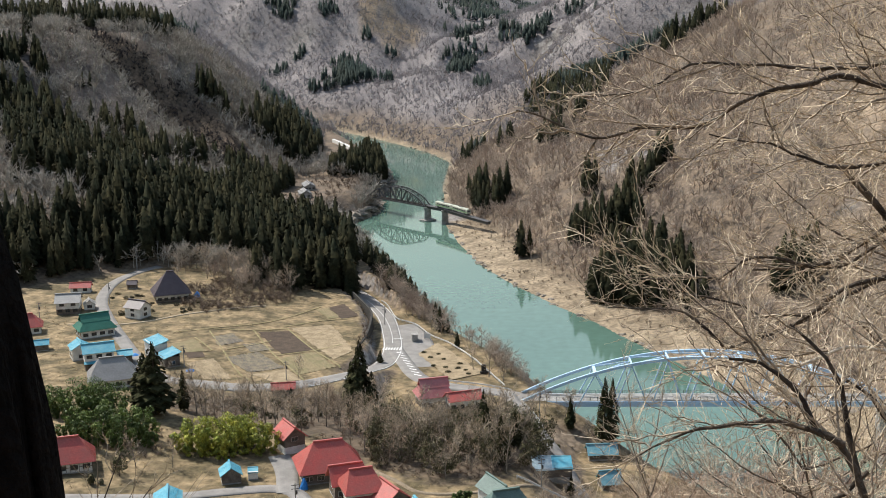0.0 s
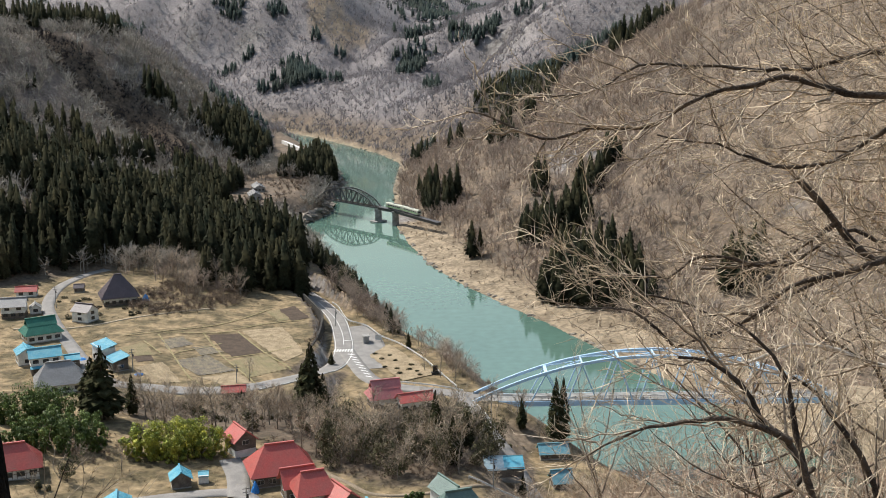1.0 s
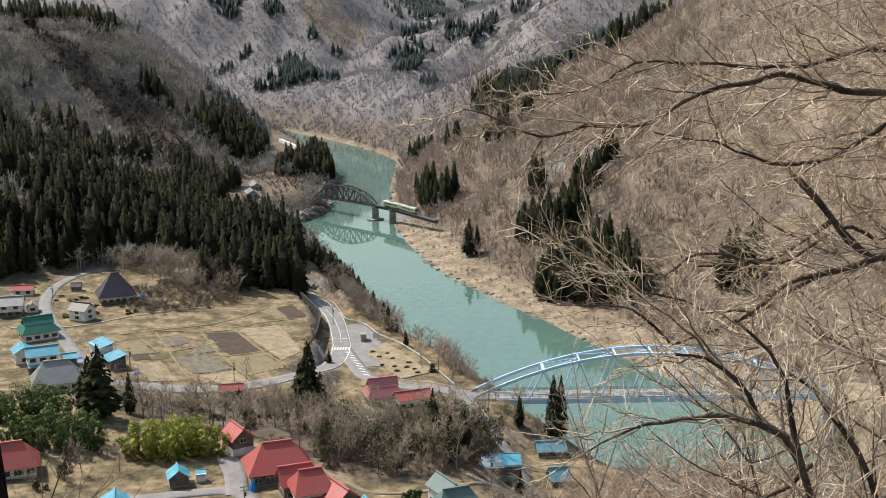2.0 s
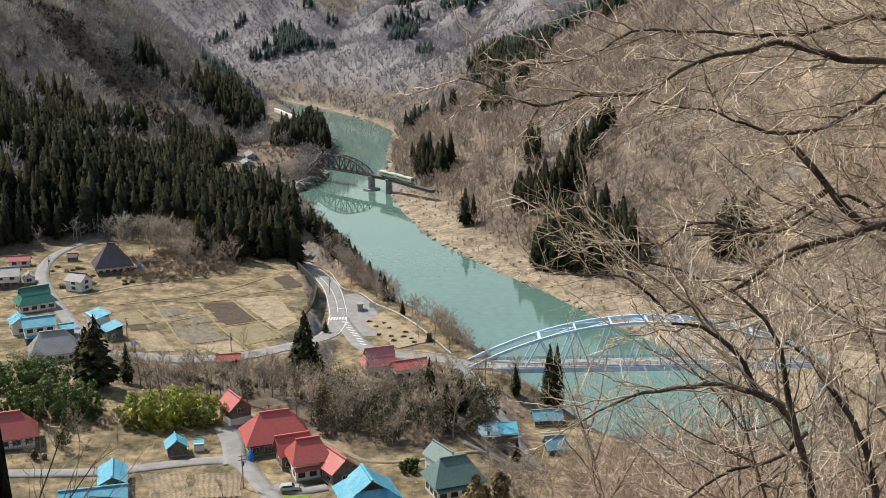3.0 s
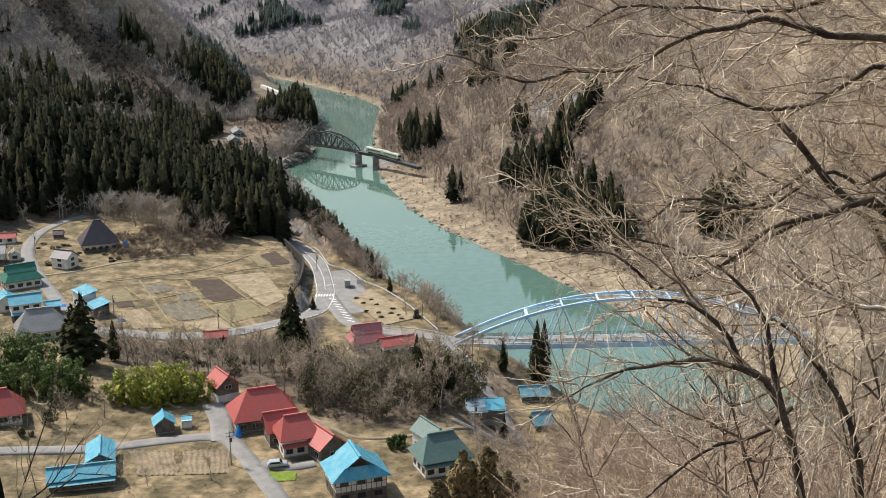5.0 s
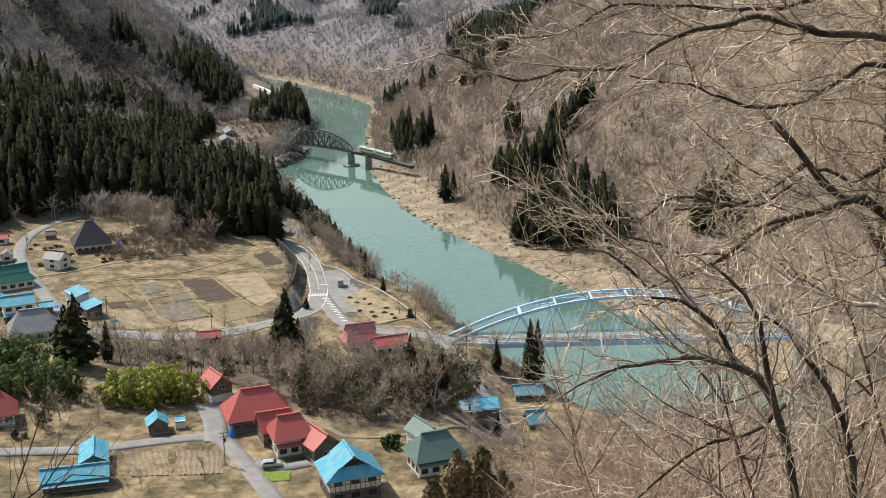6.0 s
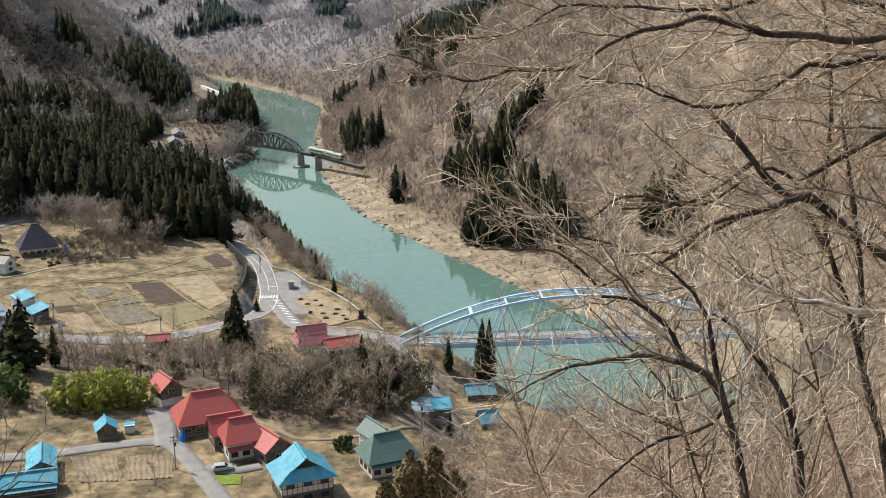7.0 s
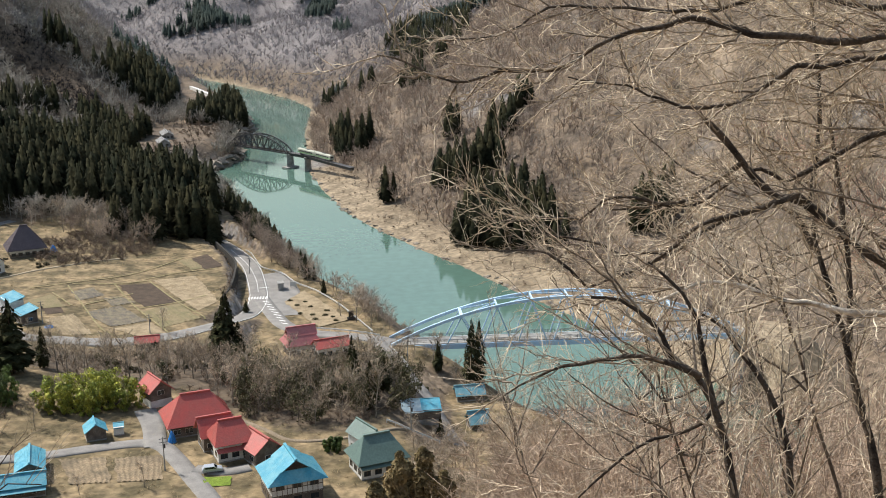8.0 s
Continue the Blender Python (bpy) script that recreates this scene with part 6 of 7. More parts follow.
# single bare trees on the beach
pp = scatter(-60, 330, 200, 900, 60, lambda X, Y: (river_side(X, Y)[1] > 7) & (river_side(X, Y)[1] < 26) & (lumps(X, Y, 30, 43) > -0.2))
plant("bare_woodland", pp, rng.uniform(3.5, 8, len(pp)), [bare_template(90 + s, 16, 4, 0.012) for s in range(3)], NEAR_TWIG, "leafless trees on the sandy river bank", "woodland", 1.2)


# evergreen scrub in the wood and on the slopes
SCRUB_GREEN = material("dull_evergreen_scrub", (0.062, 0.066, 0.026), 0.85, vary=0.35, scale=0.3, fine=2, bump=0, hue=(0.11, 0.092, 0.05), per_island=0.4)
sr = np.random.default_rng(91)
scrub_spots = [(-28, 300), (-22, 312), (-34, 296), (-12, 284), (-16, 276), (-6, 268), (-2, 258), (-20, 262), (-40, 300), (-48, 306), (-55, 312), (-10, 296), (2, 276), (3, 300), (-26, 286), (-33, 308), (-70, 312), (-82, 312), (-5, 310),
               (-61, 300), (-30, 318), (-8, 316), (14, 300), (10, 290), (-52, 322), (-86, 250), (-90, 244), (-104, 262)]
while len(scrub_spots) < 64:
    x, y = sr.uniform(-92, 9), sr.uniform(250, 328)
    if inside(np.array([x]), np.array([y]), WOOD_BAND)[0] and (y < 312 or x < -45):
        scrub_spots.append((round(x, 1), round(y, 1)))
# taller olive-green ones among the trees above the huts and the farmhouse
olive = [(3.4, 275), (7.6, 276), (12.0, 287), (9.0, 269), (5, 283), (0, 268), (11, 280), (6, 262), (3, 290), (8, 292), (-30, 286), (-22, 277), (-12, 270), (-34, 299), (-16, 288), (-5, 280), (-26, 268), (-2, 262)]
for k, (x, y) in enumerate(scrub_spots + olive):
    th = empty("evergreen_shrub", x, y, zat(x, y))
    tagged(th, "dull green evergreen shrub among bare trees", "shrub", group="evergreen shrubs in the gully wood")
    hh = sr.uniform(5.5, 9.0) if k >= 64 else sr.uniform(1.4, 2.6) if y > 293 else sr.uniform(3.5, 8.5) if x > -36 else sr.uniform(2.0, 5.5)
    lump = [(sr.normal(0, 0.9), sr.normal(0, 0.9), hh * u) for u in (0.25, 0.4, 0.55, 0.7, 0.85)]
    clump_crown("foliage", lump, [hh * sr.uniform(0.2, 0.36) for _ in lump], 150, 0.4, 600 + k, SCRUB_GREEN, th, 0.9)
    v, q = tube_rings([(0, 0, -0.4), (0.1, 0, hh * 0.8)], [0.1, 0.03], 5)
    f = new("stem", np_mesh("stem", v, q, BARK))
    f.parent = th
# tufts of dead grass over the open ground
GRASS = material("dead_grass_tufts", (0.36, 0.28, 0.16), 0.95, vary=0.25, scale=0.2, fine=1.5, bump=0, hue=(0.22, 0.17, 0.09), per_island=0.35)
tuft = []
for s in range(5):
    gr = np.random.default_rng(700 + s)
    tri = []
    for k in range(13):
        a = gr.uniform(0, 6.28)
        d = np.array([math.cos(a), math.sin(a), gr.uniform(0.5, 1.6)])
        d /= np.linalg.norm(d)
        b0 = np.array([gr.normal(0, 0.3), gr.normal(0, 0.3), -0.05])
        tri.append(blade(b0, b0 + d * gr.uniform(0.6, 1.1), 0.13, np.array([-math.sin(a), math.cos(a), 0])))
    tuft.append(np.array(tri))


def open_turf(X, Y):
    dl, dr = river_side(X, Y)
    fd, fs = seg_dist(X, Y, FOOT)
    free = (dl > 9) & (fd * fs < 4) & ~inside(X, Y, WOOD_BAND)
    for line, w in ((MAIN, 4.2), (VILLAGE, 3.2), (HAMLET, 2.8), (ROAD, 4.5)):
        free &= seg_dist(X, Y, line)[0] > w
    in_plot = inside(X, Y, [(-114, 374), (-92, 346), (-66, 338), (-48, 350), (-50, 420), (-58, 444), (-76, 426)]) & (lumps(X, Y, 9, 33) < 0.35)
    return free & ~in_plot & ~inside(X, Y, [(-38, 425), (-22, 402), (-16, 350), (-40, 360)])


pp = scatter(-170, 205, 45, 480, 1700, open_turf)
plant("dead_grass", pp, rng.uniform(0.25, 0.7, len(pp)), tuft, GRASS, "tufts of dead straw-coloured grass on open ground", "grass", 1.3, 0.02)

# posts, car, small things
def utility_pole(x, y, h):
    th = empty("utility_pole", x, y, zat(x, y), 20)
    tagged(th, "grey concrete utility pole with cross-arms", "pole", group="utility poles")
    v, q = tube_rings([(0, 0, -0.5), (0, 0, h)], [0.17, 0.11], 8)
    s = new("shaft", np_mesh("shaft", v, q, CONCRETE, True))
    s.parent = th
    for zz in (h - 0.4, h - 1.2):
        part("cross_arm", box(bmesh.new(), -0.8, -0.06, zz, 0.8, 0.06, zz + 0.12), STEEL_GREY, th)
    v, q = tube_rings([(0.28, 0, h - 2.4), (0.28, 0, h - 1.6)], [0.2, 0.2], 8)
    c = new("transformer", np_mesh("transformer", v, q, STEEL_GREY, True))
    c.parent = th


for x, y, h in ((-152, 483, 9), (-146, 494, 9), (11.5, 319.5, 9), (9.4, 249, 8), (-42.6, 231.5, 7.5), (-145, 425, 8), (-63.5, 338.5, 6), (-41.6, 421, 7), (-13, 283, 9), (-160, 395, 8), (-96, 345, 7)):
    utility_pole(x, y, h)

PAINT_SILVER = material("silver_car_paint", (0.45, 0.49, 0.55), 0.3, metal=0.3, vary=0.05, bump=0)


def car(x, y, rz):
    th = empty("car", x, y, zat(x, y) + 0.24, rz)
    tagged(th, "silver-grey estate car parked beside the farmhouse", "car")
    prof = [(-2.1, 0.35), (-2.1, 0.85), (-1.95, 1.0), (-1.6, 1.45), (0.4, 1.48), (1.05, 1.0), (1.95, 0.85), (2.1, 0.6), (2.1, 0.35)]
    bm = bmesh.new()
    a = [bm.verts.new((px, -0.82, pz)) for px, pz in prof]
    b2 = [bm.verts.new((px, 0.82, pz)) for px, pz in prof]
    bm.faces.new(a)
    bm.faces.new(b2[::-1])
    for k in range(len(prof)):
        j2 = (k + 1) % len(prof)
        bm.faces.new((a[j2], a[k], b2[k], b2[j2]))
    part("body", bm, PAINT_SILVER, th)
    for s in (-0.83, 0.83):
        bm = bmesh.new()
        f = [bm.verts.new(p) for p in ((-1.55, s, 0.98), (0.85, s, 0.98), (0.35, s, 1.38), (-1.4, s, 1.38))]
        bm.faces.new(f)
        bmesh.ops.solidify(bm, geom=bm.faces[:], thickness=0.02)
        part("side_window", bm, GLASS, th)
        for xx in (-1.3, 1.3):
            v, q = tube_rings([(xx, s * 0.85, 0.3), (xx, s * 1.02, 0.3)], [0.32, 0.32], 14)
            w = new("wheel", np_mesh("wheel", v, q, DARK))
            w.parent = th
    bm = bmesh.new()
    f = [bm.verts.new(p) for p in ((0.44, -0.72, 1.45), (1.02, -0.74, 1.03), (1.02, 0.74, 1.03), (0.44, 0.72, 1.45))]
    bm.faces.new(f)
    bmesh.ops.solidify(bm, geom=bm.faces[:], thickness=0.02)
    part("windscreen", bm, GLASS, th)


car(-32.6, 229.4, 10)
TARP = material("bright_blue_tarpaulin", (0.03, 0.22, 0.60), 0.5, vary=0.15, scale=1.5, fine=5, bump=0.5)


def tarp_heap(x, y, w, h, label):
    th = empty("tarpaulin", x, y, zat(x, y))
    tagged(th, label, "tarpaulin")
    bm = bmesh.new()
    bmesh.ops.create_icosphere(bm, subdivisions=3, radius=1)
    for v in bm.verts:
        k = 1 + 0.16 * noise.noise(v.co * 2.3 + Vector((x, y, 0)))
        pinch = 1 - 0.5 * max(v.co.z, 0)
        v.co = Vector((v.co.x * w * k * pinch, v.co.y * w * k * pinch, max(v.co.z, -0.15) * h * k))
    part("sheet", bm, TARP, th)


tarp_heap(-43.3, 246.3, 0.95, 2.6, "bright blue tarpaulin wrapped round a garden shrub")
tarp_heap(-114.3, 434.6, 1.4, 2.4, "blue tarpaulin against the farmhouse wall")
tarp_heap(-115.2, 357.2, 1.7, 0.8, "blue tarpaulin spread beside the workshop")
tarp_heap(-99.3, 247.2, 0.9, 2.0, "blue tarpaulin over stacked wood")
tarp_heap(-93.5, 341.8, 1.5, 0.6, "pale blue sheet beside the workshop")

HEDGE = material("clipped_brown_green_shrub", (0.07, 0.065, 0.03), 0.9, vary=0.3, scale=0.8, fine=4, bump=0.3, per_island=0.4)
SH = np.random.default_rng(77)
for k, (x, y) in enumerate(((-25, 384), (-22.5, 378), (-20, 382), (-18, 376), (-21, 369), (-17, 367), (-13, 366), (-10.5, 364), (-9.5, 360), (-16, 362), (-12.5, 371))):
    th = empty("park_shrub", x, y, zat(x, y))
    tagged(th, "clipped brown-green park shrub on dry lawn", "shrub", group="park shrubs")
    rr = SH.uniform(0.5, 1.0)
    clump_crown("foliage", [(0, 0, 0.35), (0.3, 0.2, 0.3), (-0.3, 0.1, 0.3)], [rr, rr * 0.8, rr * 0.8], 90, 0.3, 200 + k, HEDGE, th, 0.6)


GARDEN = material("dark_garden_shrub_leaves", (0.05, 0.055, 0.025), 0.85, vary=0.3, scale=0.8, fine=4, bump=0, hue=(0.10, 0.08, 0.05), per_island=0.4)
for k in range(34):
    cx, cy, sx, sy = ((-134, 424, 5, 7), (-112, 424, 6, 4), (-134, 408, 4, 4), (-140, 436, 5, 4), (-118, 414, 8, 3))[k % 5]
    x, y = cx + SH.normal(0, sx * 0.6), cy + SH.normal(0, sy * 0.6)
    if math.hypot(x + 123.6, y - 432) < 8.5 or math.hypot(x + 128.2, y - 405) < 5 or seg_dist(np.array([x]), np.array([y]), VILLAGE)[0][0] < 3.4:
        continue
    th = empty("garden_shrub", x, y, zat(x, y))
    tagged(th, "dark brown-green garden shrub beside the village houses", "shrub", group="garden shrubs of the upper village")
    rr = SH.uniform(0.45, 1.1)
    clump_crown("foliage", [(0, 0, 0.4 * rr), (0.5 * rr, 0.3 * rr, 0.3 * rr), (-0.4 * rr, -0.2 * rr, 0.7 * rr)], [rr, rr * 0.8, rr * 0.7], 80, 0.3, 260 + k, GARDEN, th, 0.7)


def bus_shelter(x, y, rz):
    th = empty("bus_shelter", x, y, zat(x, y) + 0.1, rz)
    tagged(th, "small grey roadside shelter with a flat roof", "shelter")
    part("roof", box(bmesh.new(), -2.2, -1.2, 2.4, 2.2, 1.2, 2.6, 0.03), CONCRETE, th)
    part("back_wall", box(bmesh.new(), -2.0, 0.9, -0.3, 2.0, 1.0, 2.4), CONCRETE, th)
    for s in (-1, 1):
        part("side_wall", box(bmesh.new(), s * 2.0 - 0.05, -0.9, -0.3, s * 2.0 + 0.05, 0.9, 2.4), CONCRETE, th)
    part("bench", box(bmesh.new(), -1.8, 0.3, 0.4, 1.8, 0.8, 0.5), TIMBER, th)


bus_shelter(-29.2, 399.5, 100)
hut = empty("notice_board", -24.8, 400.5, zat(-24.8, 400.5), -20)
tagged(hut, "white notice board on two posts beside the lay-by", "sign")
part("panel", box(bmesh.new(), -1.2, -0.05, 0.5, 1.2, 0.05, 2.3, 0.02), PLASTER, hut)
for s in (-1, 1):
    part("post", box(bmesh.new(), s * 1.0 - 0.06, 0.05, -0.3, s * 1.0 + 0.06, 0.17, 2.3), TIMBER, hut)
mon = empty("stone_monument", -4.6, 361.5, zat(-4.6, 361.5), 10)
tagged(mon, "dark upright stone monument on a stepped base", "monument")
part("plinth", box(bmesh.new(), -1.2, -0.9, -0.3, 1.2, 0.9, 0.7, 0.1), WALLSTONE, mon)
part("stone", box(bmesh.new(), -0.8, -0.35, 0.7, 0.8, 0.35, 2.9, 0.2), WALLSTONE, mon)

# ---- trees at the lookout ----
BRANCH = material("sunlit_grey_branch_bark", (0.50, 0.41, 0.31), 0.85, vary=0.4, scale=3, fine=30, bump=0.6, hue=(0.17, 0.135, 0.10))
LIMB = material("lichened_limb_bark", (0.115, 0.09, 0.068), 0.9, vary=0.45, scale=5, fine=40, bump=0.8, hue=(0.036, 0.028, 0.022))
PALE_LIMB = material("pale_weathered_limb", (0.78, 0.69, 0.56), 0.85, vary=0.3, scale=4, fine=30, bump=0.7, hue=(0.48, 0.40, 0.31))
SLOPE_BARK = material("brown_grey_stem_bark", (0.19, 0.145, 0.105), 0.9, vary=0.35, scale=2, fine=20, bump=0.5, hue=(0.10, 0.077, 0.058))
RED_TWIG = material("reddish_budding_twigs", (0.60, 0.36, 0.25), 0.8, vary=0.25, scale=1.2, fine=8, bump=0, hue=(0.34, 0.17, 0.12))
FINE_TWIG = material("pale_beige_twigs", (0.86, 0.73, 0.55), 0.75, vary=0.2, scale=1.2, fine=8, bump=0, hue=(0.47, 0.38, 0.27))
# the backlit trunk's shade is put into this near-black bark colour
TRUNK_SHADE = material("shade_darkened_trunk_bark", (0.008, 0.006, 0.005), 0.95, vary=0.5, scale=4, fine=30, bump=0.9, spec=0.1)


class Boughs:
    """Collects limbs and branches as tapered tubes and twigs as fine three-sided spikes."""

    def __init__(self, seed, fine=0.42):
        self.r = np.random.default_rng(seed)
        self.limbs, self.branches, self.count, self.fine = [], [], 0, fine
        self.twigs = {4: [[], []], 5: [[], []]}

    def limb(self, pts, r0, r1, wob=0.02, bark=None):
        """A main limb through the given points, made a little crooked."""
        c = resample(pts, 0.09)
        n = len(c)
        knots = self.r.normal(0, wob, (n // 3 + 3, 3))
        at = np.linspace(0, len(knots) - 1, n)
        c = c + np.stack([np.interp(at, np.arange(len(knots)), knots[:, k]) for k in range(3)], -1) + self.r.normal(0, wob * 0.2, c.shape)
        rad = (r0 + (r1 - r0) * np.linspace(0, 1, n)) * (1 + 0.10 * self.r.normal(size=n))
        self.limbs.append((*tube_rings(c, rad, 8), bark))
        return c

    def sprout(self, line, level, spacing, length, rad, lift, spread, flat=0.6, start=0.1):
        """Side shoots along a line, and shoots on those."""
        r = self.r
        step = np.diff(line, axis=0)
        seg = np.sqrt((step * step).sum(1))
        cum = np.concatenate([[0], np.cumsum(seg)])
        total = cum[-1]
        n = max(1, int(total / spacing))
        m = 7 if level == 1 else 4 if level == 2 else 3
        pos = total * (start + (1 - start) * (np.arange(n) + r.uniform(0, 1, n)) / n)
        idx = np.clip(np.searchsorted(cum, pos) - 1, 0, len(seg) - 1)
        t = step[idx] / seg[idx][:, None]
        p = line[idx] + t * (pos - cum[idx])[:, None]
        side = r.normal(size=(n, 3))
        side[:, 1] *= flat
        side -= t * (side * t).sum(1)[:, None]
        side /= np.sqrt((side * side).sum(1))[:, None] + 1e-9
        a = r.uniform(*spread, n)[:, None]
        d = t * np.cos(a) + side * np.sin(a)
        d[:, 2] += lift * r.uniform(0.2, 1, n)
        d /= np.sqrt((d * d).sum(1))[:, None]
        L = (length * r.uniform(0.45, 1.25, n) * (1.15 - 0.5 * pos / total))[:, None]
        bend = r.normal(0, 0.12, (n, 3))
        crook = r.normal(0, 0.3, (n, 3))
        pts = [p]
        for q in range(m):
            # twigs turn this way and that from node to node
            d = d + bend / m + crook * (1 if q % 2 else -1) * r.uniform(0.3, 1.3, (n, 1))
            d[:, 2] += lift * 0.25 / m
            d /= np.sqrt((d * d).sum(1))[:, None]
            pts.append(pts[-1] + d * L / m)
        pts = np.stack(pts, 1)
        rr = rad * r.uniform(0.7, 1.2, n)
        if level == 1:
            for k in range(n):
                v, q = tube_rings(pts[k], rr[k] * np.linspace(1, 0.3, m + 1), 4)
                self.branches.append((v, q + self.count))
                self.count += len(v)
                self.sprout(pts[k], 2, 0.085, length * self.fine, rad * 0.43, lift, (0.3, 0.9), flat, 0.12)
            return
        self.twigs[m + 1][0].append(pts)
        self.twigs[m + 1][1].append(rr)
        if level == 2:
            for k in range(n):
                self.sprout(pts[k], 3, 0.3 * self.fine, length * 0.42, rad * 0.66, lift, (0.3, 0.9), flat, 0.2)

    def spikes(self):
        """All twigs as triangles: rings of three along each, and a pointed tip."""
        V, F, off = [], [], 0
        for n, (pts, rad) in self.twigs.items():
            if not pts:
                continue
            P, R = np.concatenate(pts), np.concatenate(rad)
            t = P[:, -1] - P[:, 0]
            s = np.cross(t, self.r.normal(size=t.shape))
            s /= np.linalg.norm(s, axis=1)[:, None] + 1e-9
            u = np.cross(t, s)
            u /= np.linalg.norm(u, axis=1)[:, None] + 1e-9
            rings = []
            for i in range(n - 1):
                k = (R * (1 - 0.6 * i / (n - 1)))[:, None]
                for a in (0, 2.094, 4.189):
                    rings.append(P[:, i] + (s * math.cos(a) + u * math.sin(a)) * k)
            rings.append(P[:, -1])
            v = np.stack(rings, 1)
            w = v.shape[1]
            tri = []
            for i in range(n - 2):
                for j in range(3):
                    a, b = i * 3 + j, i * 3 + (j + 1) % 3
                    tri += [(a, b, b + 3), (a, b + 3, a + 3)]
            e = (n - 2) * 3
            tri += [(e, e + 1, w - 1), (e + 1, e + 2, w - 1), (e + 2, e, w - 1)]
            F.append((np.array(tri)[None] + (np.arange(len(P)) * w)[:, None, None] + off).reshape(-1, 3))
            V.append(v.reshape(-1, 3))
            off += len(P) * w
        return np.concatenate(V), np.concatenate(F)

    def link(self, x, y, z, label, twig=None):
        th = empty("bare_tree", x, y, z)
        tagged(th, label, "tree")
        o = np.array([x, y, z])
        for v, q, bark in self.limbs:
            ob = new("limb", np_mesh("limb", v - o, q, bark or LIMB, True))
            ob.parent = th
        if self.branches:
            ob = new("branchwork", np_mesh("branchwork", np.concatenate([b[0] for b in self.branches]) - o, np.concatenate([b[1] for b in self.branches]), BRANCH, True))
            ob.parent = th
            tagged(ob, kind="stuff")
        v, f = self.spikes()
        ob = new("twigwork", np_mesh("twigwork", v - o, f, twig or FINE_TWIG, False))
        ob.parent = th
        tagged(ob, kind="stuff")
        return th


LIMBS_RIGHT = {
    "long": [(4.57, 8.83, 133.36), (4.00, 8.85, 133.31), (3.46, 8.88, 133.28), (2.90, 8.94, 133.35), (2.52, 8.99, 133.45), (2.13, 8.99, 133.36), (1.74, 8.99, 133.22), (1.48, 8.98, 133.11), (1.14, 9.00, 133.10), (0.84, 9.00, 133.05), (0.63, 9.02, 133.06), (0.29, 9.08, 133.20), (0.10, 9.11, 133.24)],
    "second": [(4.86, 9.20, 133.29), (4.18, 9.21, 133.15), (3.65, 9.23, 133.08), (3.33, 9.23, 132.97), (3.10, 9.22, 132.86), (2.79, 9.21, 132.75), (2.43, 9.25, 132.80), (2.04, 9.31, 132.94), (1.64, 9.36, 133.04)],
    "broken": [(5.05, 9.07, 131.18), (4.30, 9.18, 131.43), (3.99, 9.26, 131.65), (3.67, 9.35, 131.93), (3.40, 9.39, 132.00), (3.17, 9.47, 132.25), (3.02, 9.53, 132.45), (2.86, 9.58, 132.61)],
    "pale": [(4.38, 7.88, 131.21), (3.76, 7.97, 131.37), (3.36, 8.01, 131.44), (2.96, 8.06, 131.51), (2.72, 8.10, 131.63), (2.39, 8.12, 131.62), (2.06, 8.11, 131.46)],
    "high": [(4.83, 9.46, 133.50), (4.24, 9.50, 133.46), (3.52, 9.58, 133.61), (2.83, 9.60, 133.49), (2.37, 9.64, 133.51), (1.69, 9.69, 133.55), (1.13, 9.68, 133.33), (0.77, 9.69, 133.27)],
    "middle": [(5.38, 9.69, 132.10), (4.67, 9.83, 132.44), (4.08, 9.82, 132.26), (3.68, 9.79, 132.03), (3.35, 9.84, 132.13), (2.95, 9.81, 131.90), (2.61, 9.82, 131.86), (2.13, 9.85, 131.82)],
    "reach": [(3.17, 9.47, 132.25), (3.04, 9.60, 132.08), (2.71, 9.65, 131.90), (2.39, 9.70, 131.92), (2.08, 9.75, 131.92), (1.87, 9.80, 131.77), (1.67, 9.85, 131.75), (1.45, 9.90, 131.75), (1.18, 9.95, 131.89), (0.93, 10.00, 131.97)],
    "under": [(2.44, 9.15, 131.59), (2.15, 9.40, 131.57), (1.73, 9.45, 131.66), (1.45, 9.50, 131.75), (1.21, 9.55, 131.81), (0.95, 9.60, 131.91)],
    "lowest": [(1.81, 9.25, 131.32), (1.78, 9.20, 131.34), (1.65, 9.25, 131.46), (1.45, 9.30, 131.58), (1.19, 9.35, 131.58), (0.90, 9.40, 131.61)],
    "slant": [(3.67, 9.35, 131.93), (3.28, 9.00, 132.03), (3.05, 9.05, 131.94), (2.74, 9.10, 131.82), (2.44, 9.15, 131.59), (2.25, 9.20, 131.44), (1.81, 9.25, 131.32)],
}
LIMBS_ARCH = {
    "stem": [(2.35, 6.41, 129.34), (2.34, 6.63, 130.20), (2.27, 6.76, 130.69), (2.22, 6.87, 131.10), (2.10, 6.94, 131.37), (1.92, 6.98, 131.45), (1.84, 7.03, 131.62), (1.63, 7.09, 131.81), (1.41, 7.12, 131.90)],
    "level": [(2.07, 6.85, 131.40), (1.86, 6.88, 131.48), (1.53, 6.92, 131.52), (1.27, 6.93, 131.48), (1.09, 6.92, 131.43), (0.84, 6.92, 131.33)],
    "fork": [(2.27, 7.05, 131.03), (2.21, 7.14, 131.35), (2.19, 7.19, 131.56), (2.08, 7.25, 131.78), (1.85, 7.33, 131.99)],
    "low": [(2.27, 6.98, 131.15), (1.97, 6.96, 131.00), (1.72, 6.95, 130.90), (1.51, 6.93, 130.74), (1.34, 6.91, 130.60)],
    "shoot": [(2.73, 6.78, 129.27), (2.78, 7.05, 130.36), (2.74, 7.19, 130.87), (2.61, 7.29, 131.24), (2.41, 7.36, 131.48), (2.22, 7.41, 131.61)],
}
